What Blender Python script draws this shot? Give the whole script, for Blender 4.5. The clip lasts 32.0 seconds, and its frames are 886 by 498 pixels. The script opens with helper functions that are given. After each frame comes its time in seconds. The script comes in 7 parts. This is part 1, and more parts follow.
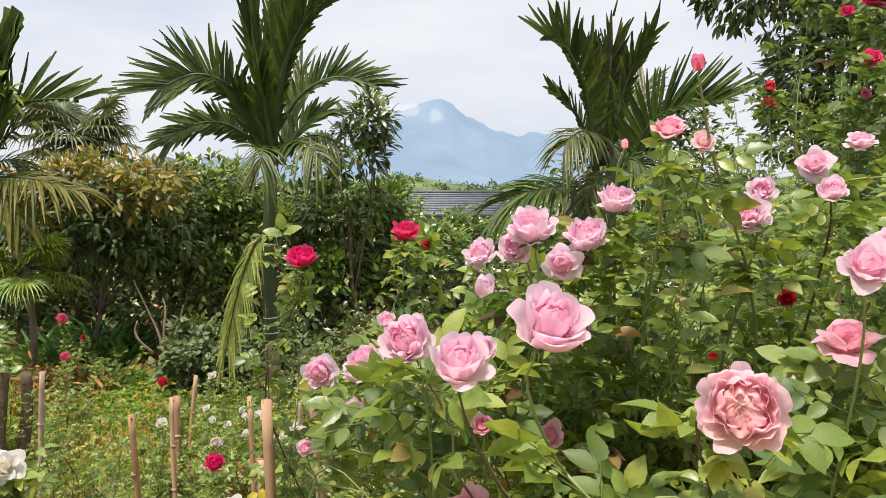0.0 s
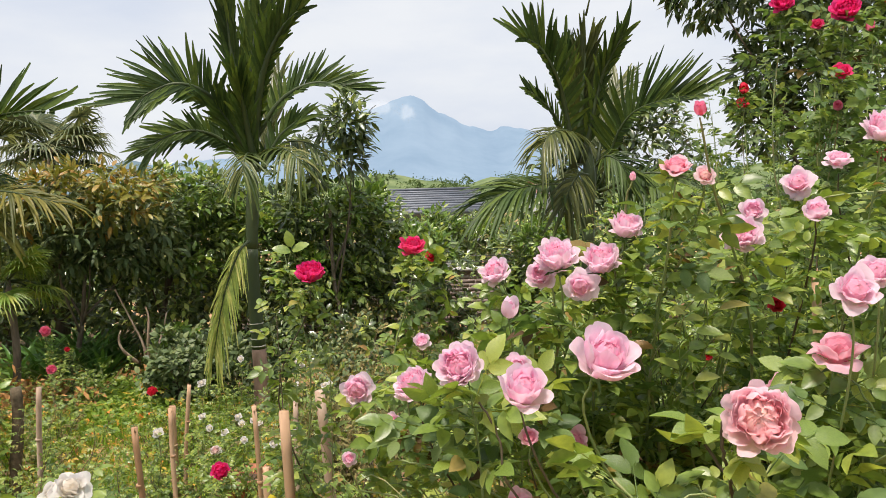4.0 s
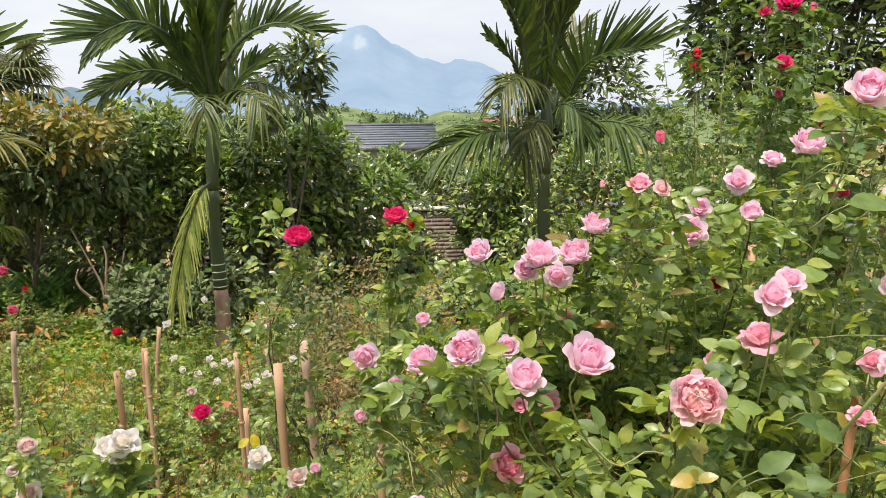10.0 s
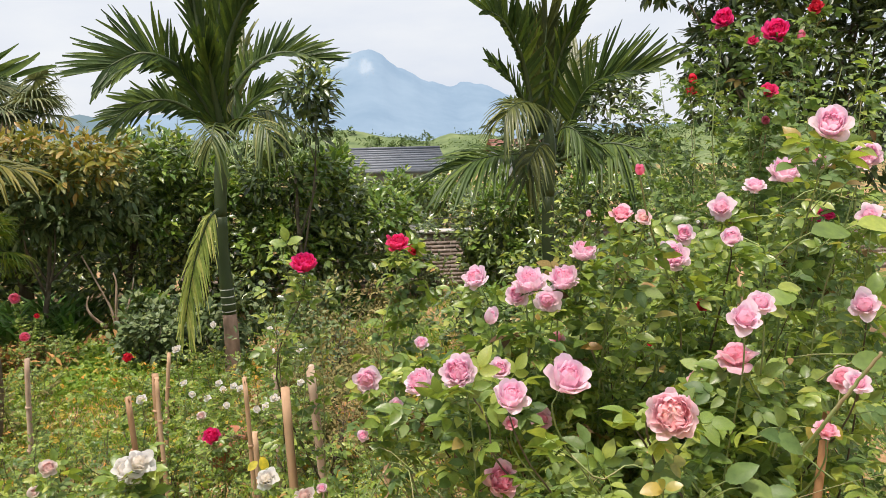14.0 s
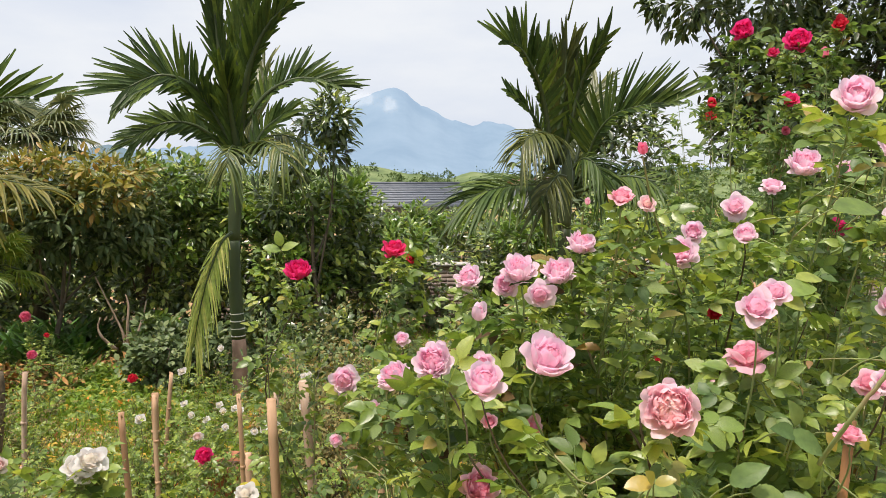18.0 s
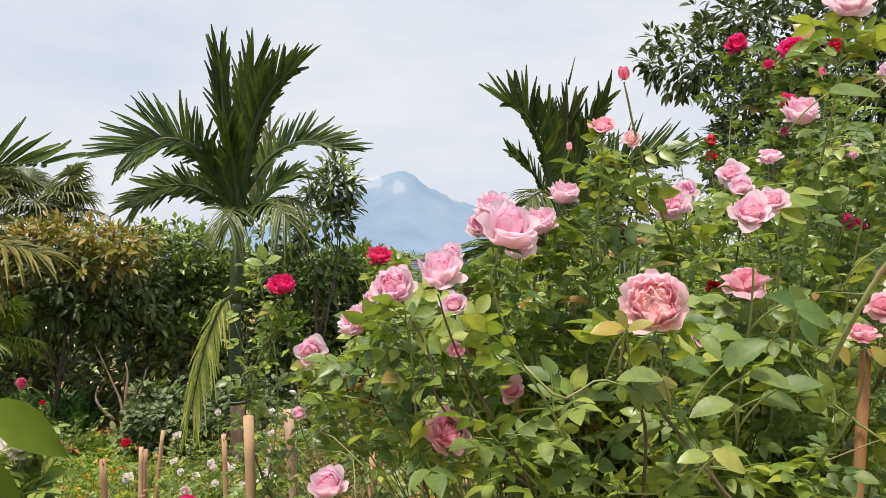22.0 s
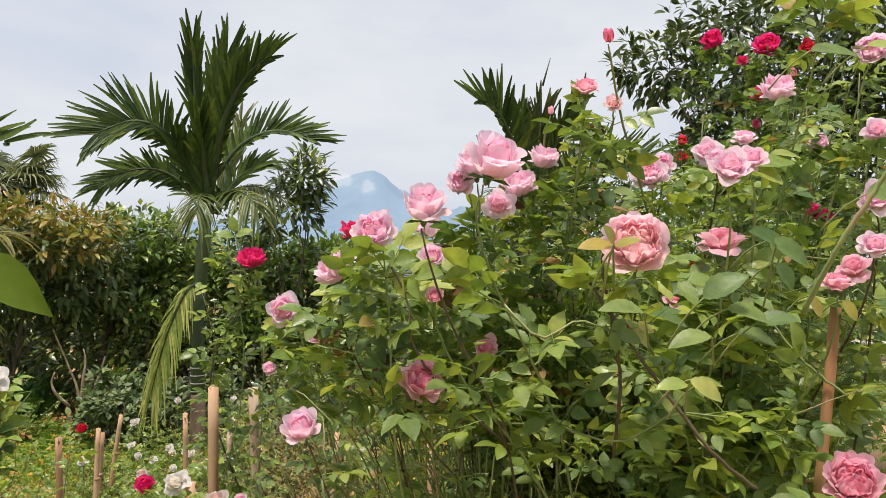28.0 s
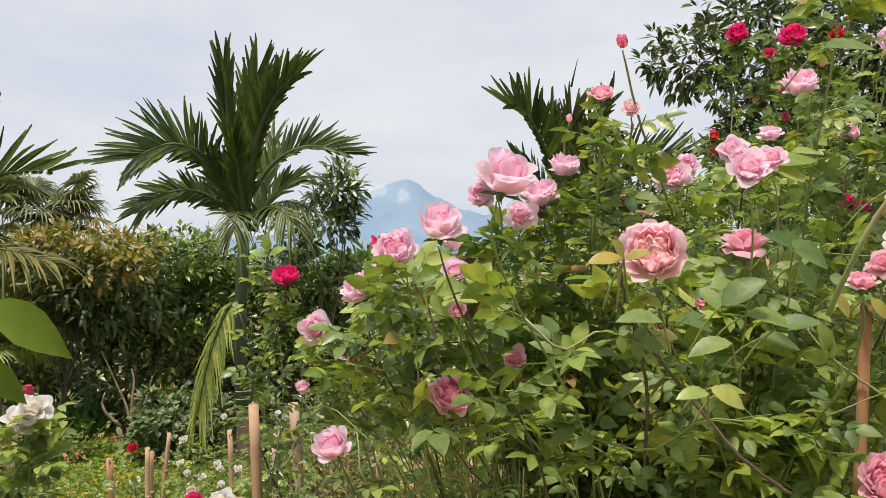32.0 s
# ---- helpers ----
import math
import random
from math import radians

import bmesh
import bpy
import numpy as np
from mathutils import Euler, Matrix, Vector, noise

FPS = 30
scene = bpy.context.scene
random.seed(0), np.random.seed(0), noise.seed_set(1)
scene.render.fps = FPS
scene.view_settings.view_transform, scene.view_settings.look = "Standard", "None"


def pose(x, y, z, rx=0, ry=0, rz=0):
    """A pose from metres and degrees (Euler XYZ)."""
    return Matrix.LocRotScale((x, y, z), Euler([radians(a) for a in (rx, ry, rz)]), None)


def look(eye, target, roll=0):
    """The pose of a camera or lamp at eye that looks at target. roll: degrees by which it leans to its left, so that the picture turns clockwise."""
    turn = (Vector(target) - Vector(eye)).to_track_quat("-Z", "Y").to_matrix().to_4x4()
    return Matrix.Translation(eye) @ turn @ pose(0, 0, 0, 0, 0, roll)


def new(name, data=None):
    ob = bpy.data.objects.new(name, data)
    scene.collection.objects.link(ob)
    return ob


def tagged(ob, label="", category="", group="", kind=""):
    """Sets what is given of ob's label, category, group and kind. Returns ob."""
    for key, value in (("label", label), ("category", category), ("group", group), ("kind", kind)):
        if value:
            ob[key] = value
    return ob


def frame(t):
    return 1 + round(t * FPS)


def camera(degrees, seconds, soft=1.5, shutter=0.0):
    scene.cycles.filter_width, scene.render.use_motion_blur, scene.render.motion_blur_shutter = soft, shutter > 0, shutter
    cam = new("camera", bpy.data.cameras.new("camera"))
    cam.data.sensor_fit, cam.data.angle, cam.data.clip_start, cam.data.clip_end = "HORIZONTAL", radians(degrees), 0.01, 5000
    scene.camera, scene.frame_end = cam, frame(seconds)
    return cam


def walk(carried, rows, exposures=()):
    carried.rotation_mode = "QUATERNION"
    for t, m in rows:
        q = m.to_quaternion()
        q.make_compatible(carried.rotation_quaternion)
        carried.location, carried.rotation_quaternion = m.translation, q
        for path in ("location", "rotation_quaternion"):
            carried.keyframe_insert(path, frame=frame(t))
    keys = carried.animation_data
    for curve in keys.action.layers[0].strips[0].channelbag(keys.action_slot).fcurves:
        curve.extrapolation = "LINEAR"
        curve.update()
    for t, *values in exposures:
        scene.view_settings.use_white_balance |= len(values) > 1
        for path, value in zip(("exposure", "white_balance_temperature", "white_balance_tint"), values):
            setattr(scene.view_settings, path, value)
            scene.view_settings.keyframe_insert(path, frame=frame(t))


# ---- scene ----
cam = camera(60.0, 32.0, soft=0.6)
PATH = [
    (0, (0.0518, 0.3074, 2.0818), (0.0574, 2.3038, 1.9622), 0.13),
    (0.5, (0.0491, 0.3045, 2.0858), (0.0076, 2.3013, 1.9806), 0.47),
    (1, (0.0552, 0.2967, 2.0889), (-0.0343, 2.2922, 1.9899), -0.02),
    (1.5, (0.0489, 0.2871, 2.094), (-0.06, 2.2819, 1.9986), -0.64),
    (2, (0.0464, 0.2725, 2.0995), (-0.0476, 2.2682, 2.0072), -1.23),
    (2.5, (0.0449, 0.2615, 2.1054), (0.0062, 2.2583, 1.9996), -0.88),
    (3, (0.0328, 0.2513, 2.1185), (0.0361, 2.2482, 2.0072), -1.60),
    (3.5, (0.0077, 0.2341, 2.1215), (0.041, 2.2304, 2.004), -1.67),
    (5.5, (-0.062, 0.1672, 2.1677), (0.0927, 2.152, 1.9764), -1.85),
    (6, (-0.0643, 0.1548, 2.1758), (0.081, 2.1387, 1.9684), -2.24),
    (6.5, (-0.0634, 0.1471, 2.1796), (0.0869, 2.1307, 1.9728), -1.17),
    (7, (-0.0762, 0.1313, 2.1878), (0.0713, 2.1112, 1.946), 0.11),
    (7.5, (-0.0847, 0.118, 2.1882), (0.0777, 2.0947, 1.9309), -0.03),
    (8, (-0.0905, 0.1084, 2.1936), (0.105, 2.0787, 1.9116), 0.29),
    (8.5, (-0.0957, 0.0955, 2.2041), (0.1144, 2.0643, 1.9215), 0.21),
    (9, (-0.0975, 0.0765, 2.2175), (0.1052, 2.0442, 1.922), -0.14),
    (9.5, (-0.0956, 0.0591, 2.227), (0.1004, 2.026, 1.9222), -0.28),
    (10, (-0.0938, 0.046, 2.2324), (0.0939, 2.0142, 1.9308), -0.72),
    (10.5, (-0.0934, 0.0353, 2.237), (0.0763, 2.0072, 1.9493), -0.94),
    (11, (-0.0956, 0.0249, 2.2433), (0.0692, 2.0002, 1.9771), -1.25),
    (11.5, (-0.092, 0.0129, 2.243), (0.0637, 1.9881, 1.9703), -1.30),
    (12, (-0.0892, 0.0063, 2.2421), (0.0683, 1.981, 1.9668), -1.36),
    (12.5, (-0.0844, -0.0048, 2.2467), (0.0769, 1.9715, 1.9853), -1.79),
    (13, (-0.082, -0.0145, 2.2487), (0.078, 1.9615, 1.9845), -1.69),
    (13.5, (-0.0816, -0.0193, 2.25), (0.0872, 1.9578, 2.0001), -1.15),
    (14, (-0.0812, -0.026, 2.2524), (0.0884, 1.9516, 2.0073), -1.49),
    (14.5, (-0.0795, -0.0322, 2.2543), (0.0789, 1.9479, 2.0216), -1.69),
    (16.5, (-0.0464, 0.0041, 2.2365), (0.0879, 1.987, 2.0124), -1.65),
    (17, (-0.0339, 0.0244, 2.2147), (0.0787, 2.011, 2.012), -1.59),
    (17.5, (-0.0289, 0.0484, 2.1892), (0.0804, 2.0373, 2.0101), -1.00),
    (18, (-0.0224, 0.0649, 2.1638), (0.0997, 2.0558, 2.0166), -0.03),
    (18.5, (-0.0144, 0.0762, 2.1441), (0.1153, 2.0673, 2.0073), 0.08),
    (19, (-0.0093, 0.0966, 2.1193), (0.1095, 2.0887, 1.9874), 0.46),
    (19.5, (-0.0015, 0.1248, 2.0995), (0.1217, 2.1173, 1.9766), 0.25),
    (20, (0.0114, 0.1416, 2.0695), (0.1478, 2.1353, 1.989), -0.41),
    (20.5, (0.0188, 0.1472, 2.0484), (0.1658, 2.1413, 2.0014), -0.01),
    (21, (0.0199, 0.1536, 2.0222), (0.1694, 2.148, 2.0075), -0.11),
    (21.5, (0.0259, 0.1466, 2.0002), (0.1424, 2.1431, 2.024), -0.20),
    (22, (0.033, 0.1425, 1.9736), (0.1339, 2.139, 2.0374), -0.35),
    (22.5, (0.0406, 0.1421, 1.9616), (0.1466, 2.1378, 2.0373), -0.69),
    (23, (0.0371, 0.1553, 1.9632), (0.1639, 2.1506, 2.0166), -0.91),
    (23.5, (0.0356, 0.1516, 1.934), (0.1337, 2.1474, 2.0173), -0.88),
    (24, (0.0377, 0.1559, 1.9446), (0.0979, 2.1514, 2.0639), -0.87),
    (24.5, (0.032, 0.1764, 1.9341), (0.1005, 2.1723, 2.0428), -1.26),
    (25, (0.0642, 0.1851, 1.9166), (0.1467, 2.1834, 1.9233), -2.59),
    (25.5, (0.1156, 0.169, 1.9146), (0.2953, 2.1606, 1.8792), -2.24),
    (27.5, (0.0148, 0.1563, 1.9056), (0.2296, 2.1435, 1.9754), 0.60),
    (28, (0.0197, 0.1475, 1.9135), (0.2049, 2.1377, 1.9833), 1.68),
    (28.5, (0.0332, 0.1398, 1.9154), (0.2206, 2.1299, 1.9813), 0.83),
    (29, (0.0289, 0.14, 1.9205), (0.2253, 2.1296, 1.9765), 1.38),
    (29.5, (0.0217, 0.1479, 1.9269), (0.2281, 2.1366, 1.9753), 0.86),
    (30, (0.0159, 0.143, 1.9312), (0.2162, 2.132, 1.9944), -0.41),
    (30.5, (0.0103, 0.1415, 1.9268), (0.2135, 2.1301, 1.9896), -0.18),
    (31, (0.0158, 0.1372, 1.9257), (0.1898, 2.1285, 1.9942), -0.74),
    (31.5, (0.0173, 0.1389, 1.9251), (0.1445, 2.1332, 2.0068), -0.06),
    (32, (0.0368, 0.1385, 1.9234), (0.1248, 2.1348, 2.0082), -0.87),
]
walk(cam, [(t, look(eye, target, roll)) for t, eye, target, roll in PATH],
     [(0, 0.28), (3, 0.25), (6, 0.31), (9, 0.37), (12, 0.29), (14, 0.29), (18, 0.28), (21, 0.21), (25, 0.2), (28, 0.15), (32, 0.14)])

# ---- light ----
world = bpy.data.worlds.new("overcast_sky")
scene.world = world
world.use_nodes = True
wn, wl = world.node_tree.nodes, world.node_tree.links
sky = wn.new("ShaderNodeTexSky")
sky.sky_type, sky.sun_disc, sky.sun_elevation, sky.sun_rotation = "NISHITA", False, radians(71), radians(140)
sky.dust_density = 3.0
cloud_noise = wn.new("ShaderNodeTexNoise")
cloud_noise.inputs["Scale"].default_value, cloud_noise.inputs["Detail"].default_value = 2.2, 6.0
cloud_noise.inputs["Roughness"].default_value = 0.55
stretch = wn.new("ShaderNodeMapping")
stretch.inputs["Scale"].default_value = (1.0, 1.0, 3.2)
coords = wn.new("ShaderNodeTexCoord")
cloud_ramp = wn.new("ShaderNodeValToRGB")
cloud_ramp.color_ramp.elements[0].position, cloud_ramp.color_ramp.elements[0].color = 0.36, (6.1, 6.55, 7.5, 1)
cloud_ramp.color_ramp.elements[1].position, cloud_ramp.color_ramp.elements[1].color = 0.62, (7.6, 7.75, 8.05, 1)
blend = wn.new("ShaderNodeMix")
blend.data_type = "RGBA"
blend.inputs["Factor"].default_value = 0.92
wl.new(coords.outputs["Generated"], stretch.inputs["Vector"])
wl.new(stretch.outputs["Vector"], cloud_noise.inputs["Vector"])
wl.new(cloud_noise.outputs["Fac"], cloud_ramp.inputs["Fac"])
wl.new(sky.outputs["Color"], blend.inputs["A"])
wl.new(cloud_ramp.outputs["Color"], blend.inputs["B"])
wl.new(blend.outputs["Result"], wn["Background"].inputs["Color"])
wn["Background"].inputs["Strength"].default_value = 0.1

sun = new("sun", bpy.data.lights.new("sun", "SUN"))
sun.data.energy, sun.data.angle, sun.data.color = 4.65, radians(9), (1.0, 0.885, 0.79)
sun.matrix_world = look((0, 0, 20), (3.6, 5.6, 0))

# ---- materials ----


def material(name, rough=0.6, spec=0.4, metal=0.0):
    m = bpy.data.materials.new(name)
    m.use_nodes = True
    b = m.node_tree.nodes["Principled BSDF"]
    b.inputs["Roughness"].default_value, b.inputs["Specular IOR Level"].default_value, b.inputs["Metallic"].default_value = rough, spec, metal
    return m, m.node_tree.nodes, m.node_tree.links, b


def ramp(nodes, stops):
    r = nodes.new("ShaderNodeValToRGB")
    el = r.color_ramp.elements
    while len(el) < len(stops):
        el.new(0.5)
    for e, (p, c) in zip(el, stops):
        e.position, e.color = p, (*c, 1)
    return r


def noise_node(nodes, links, scale, detail=4.0, vec="Object", rough=0.55, squash=None):
    co = nodes.new("ShaderNodeTexCoord")
    n = nodes.new("ShaderNodeTexNoise")
    n.inputs["Scale"].default_value, n.inputs["Detail"].default_value, n.inputs["Roughness"].default_value = scale, detail, rough
    if squash:
        mp = nodes.new("ShaderNodeMapping")
        mp.inputs["Scale"].default_value = squash
        links.new(co.outputs[vec], mp.inputs["Vector"])
        links.new(mp.outputs["Vector"], n.inputs["Vector"])
    else:
        links.new(co.outputs[vec], n.inputs["Vector"])
    return n


def bump(nodes, links, b, height, strength=0.4, distance=0.01):
    bp = nodes.new("ShaderNodeBump")
    bp.inputs["Strength"].default_value, bp.inputs["Distance"].default_value = strength, distance
    links.new(height, bp.inputs["Height"])
    links.new(bp.outputs["Normal"], b.inputs["Normal"])


def math_node(nodes, links, op, a, b):
    n = nodes.new("ShaderNodeMath")
    n.operation = op
    for i, v in enumerate((a, b)):
        if isinstance(v, (int, float)):
            n.inputs[i].default_value = v
        else:
            links.new(v, n.inputs[i])
    return n.outputs[0]


def through_light(m, nodes, links, b, colour, amount, gain=1.4):
    """Lets part of the light through a thin leaf or petal."""
    tr = nodes.new("ShaderNodeBsdfTranslucent")
    mx = nodes.new("ShaderNodeMixShader")
    mx.inputs["Fac"].default_value = amount
    up = nodes.new("ShaderNodeMix")
    up.data_type, up.blend_type = "RGBA", "MULTIPLY"
    up.inputs["Factor"].default_value = 1.0
    up.inputs["B"].default_value = (gain * 1.05, gain, gain * 0.6, 1)
    links.new(colour, up.inputs["A"])
    links.new(up.outputs["Result"], tr.inputs["Color"])
    links.new(b.outputs["BSDF"], mx.inputs[1])
    links.new(tr.outputs["BSDF"], mx.inputs[2])
    links.new(mx.outputs["Shader"], nodes["Material Output"].inputs["Surface"])


def leaf_material(name, stops, rough=0.40, spec=0.8, trans=0.38, grain=60, gain=1.4):
    m, n, l, b = material(name, rough, spec)
    geo, info = n.new("ShaderNodeNewGeometry"), n.new("ShaderNodeObjectInfo")
    s = math_node(n, l, "ADD", geo.outputs["Random Per Island"], info.outputs["Random"])
    s = math_node(n, l, "FRACT", s, 0)
    r = ramp(n, stops)
    l.new(s, r.inputs["Fac"])
    g = noise_node(n, l, grain, 3)
    v = n.new("ShaderNodeMix")
    v.data_type, v.blend_type = "RGBA", "MULTIPLY"
    v.inputs["Factor"].default_value = 0.55
    gr = ramp(n, [(0.3, (0.5, 0.55, 0.5)), (0.72, (1.35, 1.28, 1.15))])
    l.new(g.outputs["Fac"], gr.inputs["Fac"])
    l.new(r.outputs["Color"], v.inputs["A"])
    l.new(gr.outputs["Color"], v.inputs["B"])
    l.new(v.outputs["Result"], b.inputs["Base Color"])
    bump(n, l, b, g.outputs["Fac"], 0.25, 0.004)
    through_light(m, n, l, b, v.outputs["Result"], trans, gain)
    return m


def petal_material(name, inner, mid, outer, radius):
    m, n, l, b = material(name, 0.55, 0.25)
    co = n.new("ShaderNodeTexCoord")
    ln = n.new("ShaderNodeVectorMath")
    ln.operation = "LENGTH"
    l.new(co.outputs["Object"], ln.inputs[0])
    geo = n.new("ShaderNodeNewGeometry")
    d = math_node(n, l, "MULTIPLY", ln.outputs["Value"], 1.0 / radius)
    j = math_node(n, l, "MULTIPLY", geo.outputs["Random Per Island"], 0.25)
    s = math_node(n, l, "ADD", d, j)
    r = ramp(n, [(0.15, inner), (0.6, mid), (1.15, outer)])
    l.new(s, r.inputs["Fac"])
    g = noise_node(n, l, 260, 4, squash=(1, 1, 0.3))
    v = n.new("ShaderNodeMix")
    v.data_type, v.blend_type = "RGBA", "MULTIPLY"
    v.inputs["Factor"].default_value = 0.3
    gr = ramp(n, [(0.3, (0.9, 0.82, 0.86)), (0.7, (1.02, 1.03, 1.03))])
    l.new(g.outputs["Fac"], gr.inputs["Fac"])
    l.new(r.outputs["Color"], v.inputs["A"])
    l.new(gr.outputs["Color"], v.inputs["B"])
    l.new(v.outputs["Result"], b.inputs["Base Color"])
    bump(n, l, b, g.outputs["Fac"], 0.2, 0.002)
    tr = n.new("ShaderNodeBsdfTranslucent")
    mx = n.new("ShaderNodeMixShader")
    mx.inputs["Fac"].default_value = 0.55
    l.new(v.outputs["Result"], tr.inputs["Color"])
    l.new(b.outputs["BSDF"], mx.inputs[1])
    l.new(tr.outputs["BSDF"], mx.inputs[2])
    l.new(mx.outputs["Shader"], n["Material Output"].inputs["Surface"])
    return m


def surface(name, stops, scale, rough=0.8, spec=0.3, relief=0.4, depth=0.01, detail=6, squash=None, vary=0.0, vec="Object"):
    m, n, l, b = material(name, rough, spec)
    g = noise_node(n, l, scale, detail, vec, squash=squash)
    fac = g.outputs["Fac"]
    if vary:
        info = n.new("ShaderNodeObjectInfo")
        geo = n.new("ShaderNodeNewGeometry")
        s = math_node(n, l, "ADD", info.outputs["Random"], geo.outputs["Random Per Island"])
        s = math_node(n, l, "FRACT", s, 0)
        s = math_node(n, l, "SUBTRACT", s, 0.5)
        fac = math_node(n, l, "ADD", fac, math_node(n, l, "MULTIPLY", s, vary))
    r = ramp(n, stops)
    l.new(fac, r.inputs["Fac"])
    l.new(r.outputs["Color"], b.inputs["Base Color"])
    bump(n, l, b, g.outputs["Fac"], relief, depth)
    return m


ROSE_LEAF = leaf_material("rose_leaf_green", [(0.0, (0.112, 0.182, 0.036)), (0.45, (0.192, 0.288, 0.052)), (0.75, (0.274, 0.362, 0.066)), (1.0, (0.392, 0.451, 0.090))], grain=90)
ROSE_LEAF_YOUNG = leaf_material("young_rose_leaf", [(0.0, (0.170, 0.264, 0.055)), (0.6, (0.261, 0.341, 0.066)), (0.9, (0.353, 0.374, 0.088)), (1.0, (0.392, 0.187, 0.077))], trans=0.35, grain=90)
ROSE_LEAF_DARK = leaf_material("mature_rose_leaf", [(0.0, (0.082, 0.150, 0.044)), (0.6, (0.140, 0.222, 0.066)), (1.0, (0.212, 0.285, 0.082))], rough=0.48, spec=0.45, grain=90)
PALM_WITHERED = leaf_material("withered_palm_leaflet", [(0.0, (0.221, 0.306, 0.073)), (0.6, (0.379, 0.449, 0.129)), (1.0, (0.600, 0.592, 0.221))], rough=0.55, spec=0.3, grain=20)
PALM_AGED = leaf_material("yellowing_palm_leaflet", [(0.0, (0.075, 0.095, 0.018)), (0.6, (0.14, 0.148, 0.025)), (1.0, (0.24, 0.21, 0.04))], rough=0.5, spec=0.35, grain=20)
VINE_LEAF = leaf_material("vine_leaf", [(0.0, (0.13, 0.23, 0.035)), (0.6, (0.24, 0.36, 0.06)), (1.0, (0.37, 0.43, 0.10))], rough=0.45, spec=0.45, trans=0.3, grain=18)
SHRUB_LEAF = leaf_material("shrub_leaf", [(0.0, (0.07, 0.11, 0.045)), (0.6, (0.125, 0.18, 0.07)), (1.0, (0.22, 0.26, 0.11))], rough=0.5, spec=0.4, trans=0.15, grain=30)
LEAF_YELLOW = leaf_material("yellowed_leaf", [(0.0, (0.38, 0.33, 0.03)), (0.6, (0.36, 0.26, 0.03)), (1.0, (0.28, 0.27, 0.035))], trans=0.3)
LEAF_BRIGHT_YELLOW = leaf_material("bright_yellow_leaf", [(0.0, (0.62, 0.52, 0.04)), (1.0, (0.55, 0.50, 0.06))], trans=0.3)
CITRUS = leaf_material("citrus_leaf", [(0.0, (0.060, 0.096, 0.032)), (0.55, (0.128, 0.186, 0.056)), (0.82, (0.245, 0.320, 0.080)), (1.0, (0.480, 0.530, 0.115))], rough=0.3, spec=0.85, trans=0.18, grain=30)
CITRUS_BRIGHT = leaf_material("citrus_leaf_fresh", [(0.0, (0.081, 0.156, 0.031)), (0.6, (0.148, 0.252, 0.041)), (1.0, (0.269, 0.360, 0.061))], rough=0.35, spec=0.5, trans=0.25, grain=30)
LONGAN = leaf_material("longan_leaf", [(0.0, (0.085, 0.115, 0.026)), (0.4, (0.19, 0.205, 0.036)), (0.75, (0.31, 0.26, 0.055)), (1.0, (0.38, 0.215, 0.060))], rough=0.4, spec=0.5, trans=0.25, grain=25)
MANGO = leaf_material("mango_leaf", [(0.0, (0.036, 0.059, 0.022)), (0.6, (0.073, 0.111, 0.036)), (1.0, (0.146, 0.194, 0.051))], rough=0.35, spec=0.5, trans=0.15, grain=25)
PALM_LEAF = leaf_material("palm_leaflet_green", [(0.0, (0.034, 0.062, 0.020)), (0.55, (0.060, 0.105, 0.026)), (1.0, (0.122, 0.175, 0.032))], rough=0.48, spec=0.25, trans=0.22, grain=20)
PALM_OLIVE = leaf_material("palm_leaflet_olive", [(0.0, (0.045, 0.062, 0.02)), (0.55, (0.085, 0.105, 0.028)), (1.0, (0.16, 0.175, 0.045))], rough=0.38, spec=0.35, trans=0.22, grain=20)
PALM_LEAF_LIGHT = leaf_material("palm_leaflet_pale", [(0.0, (0.045, 0.075, 0.018)), (0.6, (0.088, 0.125, 0.03)), (1.0, (0.20, 0.205, 0.06))], rough=0.42, spec=0.3, trans=0.22, grain=20)
FAN_LEAF = leaf_material("fan_palm_green", [(0.0, (0.075, 0.110, 0.055)), (0.6, (0.150, 0.180, 0.090)), (1.0, (0.26, 0.27, 0.14))], rough=0.45, spec=0.4, trans=0.2, grain=15)
DRY_TWIG_LEAF = leaf_material("dull_brown_leaf", [(0.0, (0.105, 0.115, 0.042)), (0.5, (0.195, 0.175, 0.068)), (1.0, (0.31, 0.25, 0.105))], rough=0.7, spec=0.2, trans=0.15)
GRASS = leaf_material("grass_blade", [(0.0, (0.120, 0.240, 0.030)), (0.66, (0.225, 0.410, 0.042)), (0.92, (0.42, 0.46, 0.065)), (1.0, (0.70, 0.42, 0.140))], rough=0.55, spec=0.25, trans=0.3, grain=5)
LEAF_BROWN = leaf_material("withered_brown_leaf", [(0.0, (0.08, 0.05, 0.025)), (0.6, (0.16, 0.10, 0.04)), (1.0, (0.26, 0.20, 0.07))], rough=0.7, spec=0.2, trans=0.25)
WEED = leaf_material("weed_leaf", [(0.0, (0.211, 0.209, 0.033)), (0.6, (0.422, 0.364, 0.055)), (0.9, (0.688, 0.447, 0.079)), (1.0, (0.872, 0.279, 0.066))], rough=0.5, spec=0.5)
COVER_LEAF = leaf_material("ground_cover_leaf", [(0.0, (0.12, 0.21, 0.03)), (0.6, (0.20, 0.32, 0.04)), (1.0, (0.31, 0.39, 0.06))], rough=0.5, spec=0.4, trans=0.3, grain=30)
LITTER = leaf_material("dry_leaf_litter", [(0.0, (0.244, 0.101, 0.051)), (0.6, (0.490, 0.216, 0.101)), (1.0, (0.765, 0.455, 0.152))], rough=0.8, spec=0.2, trans=0.1)
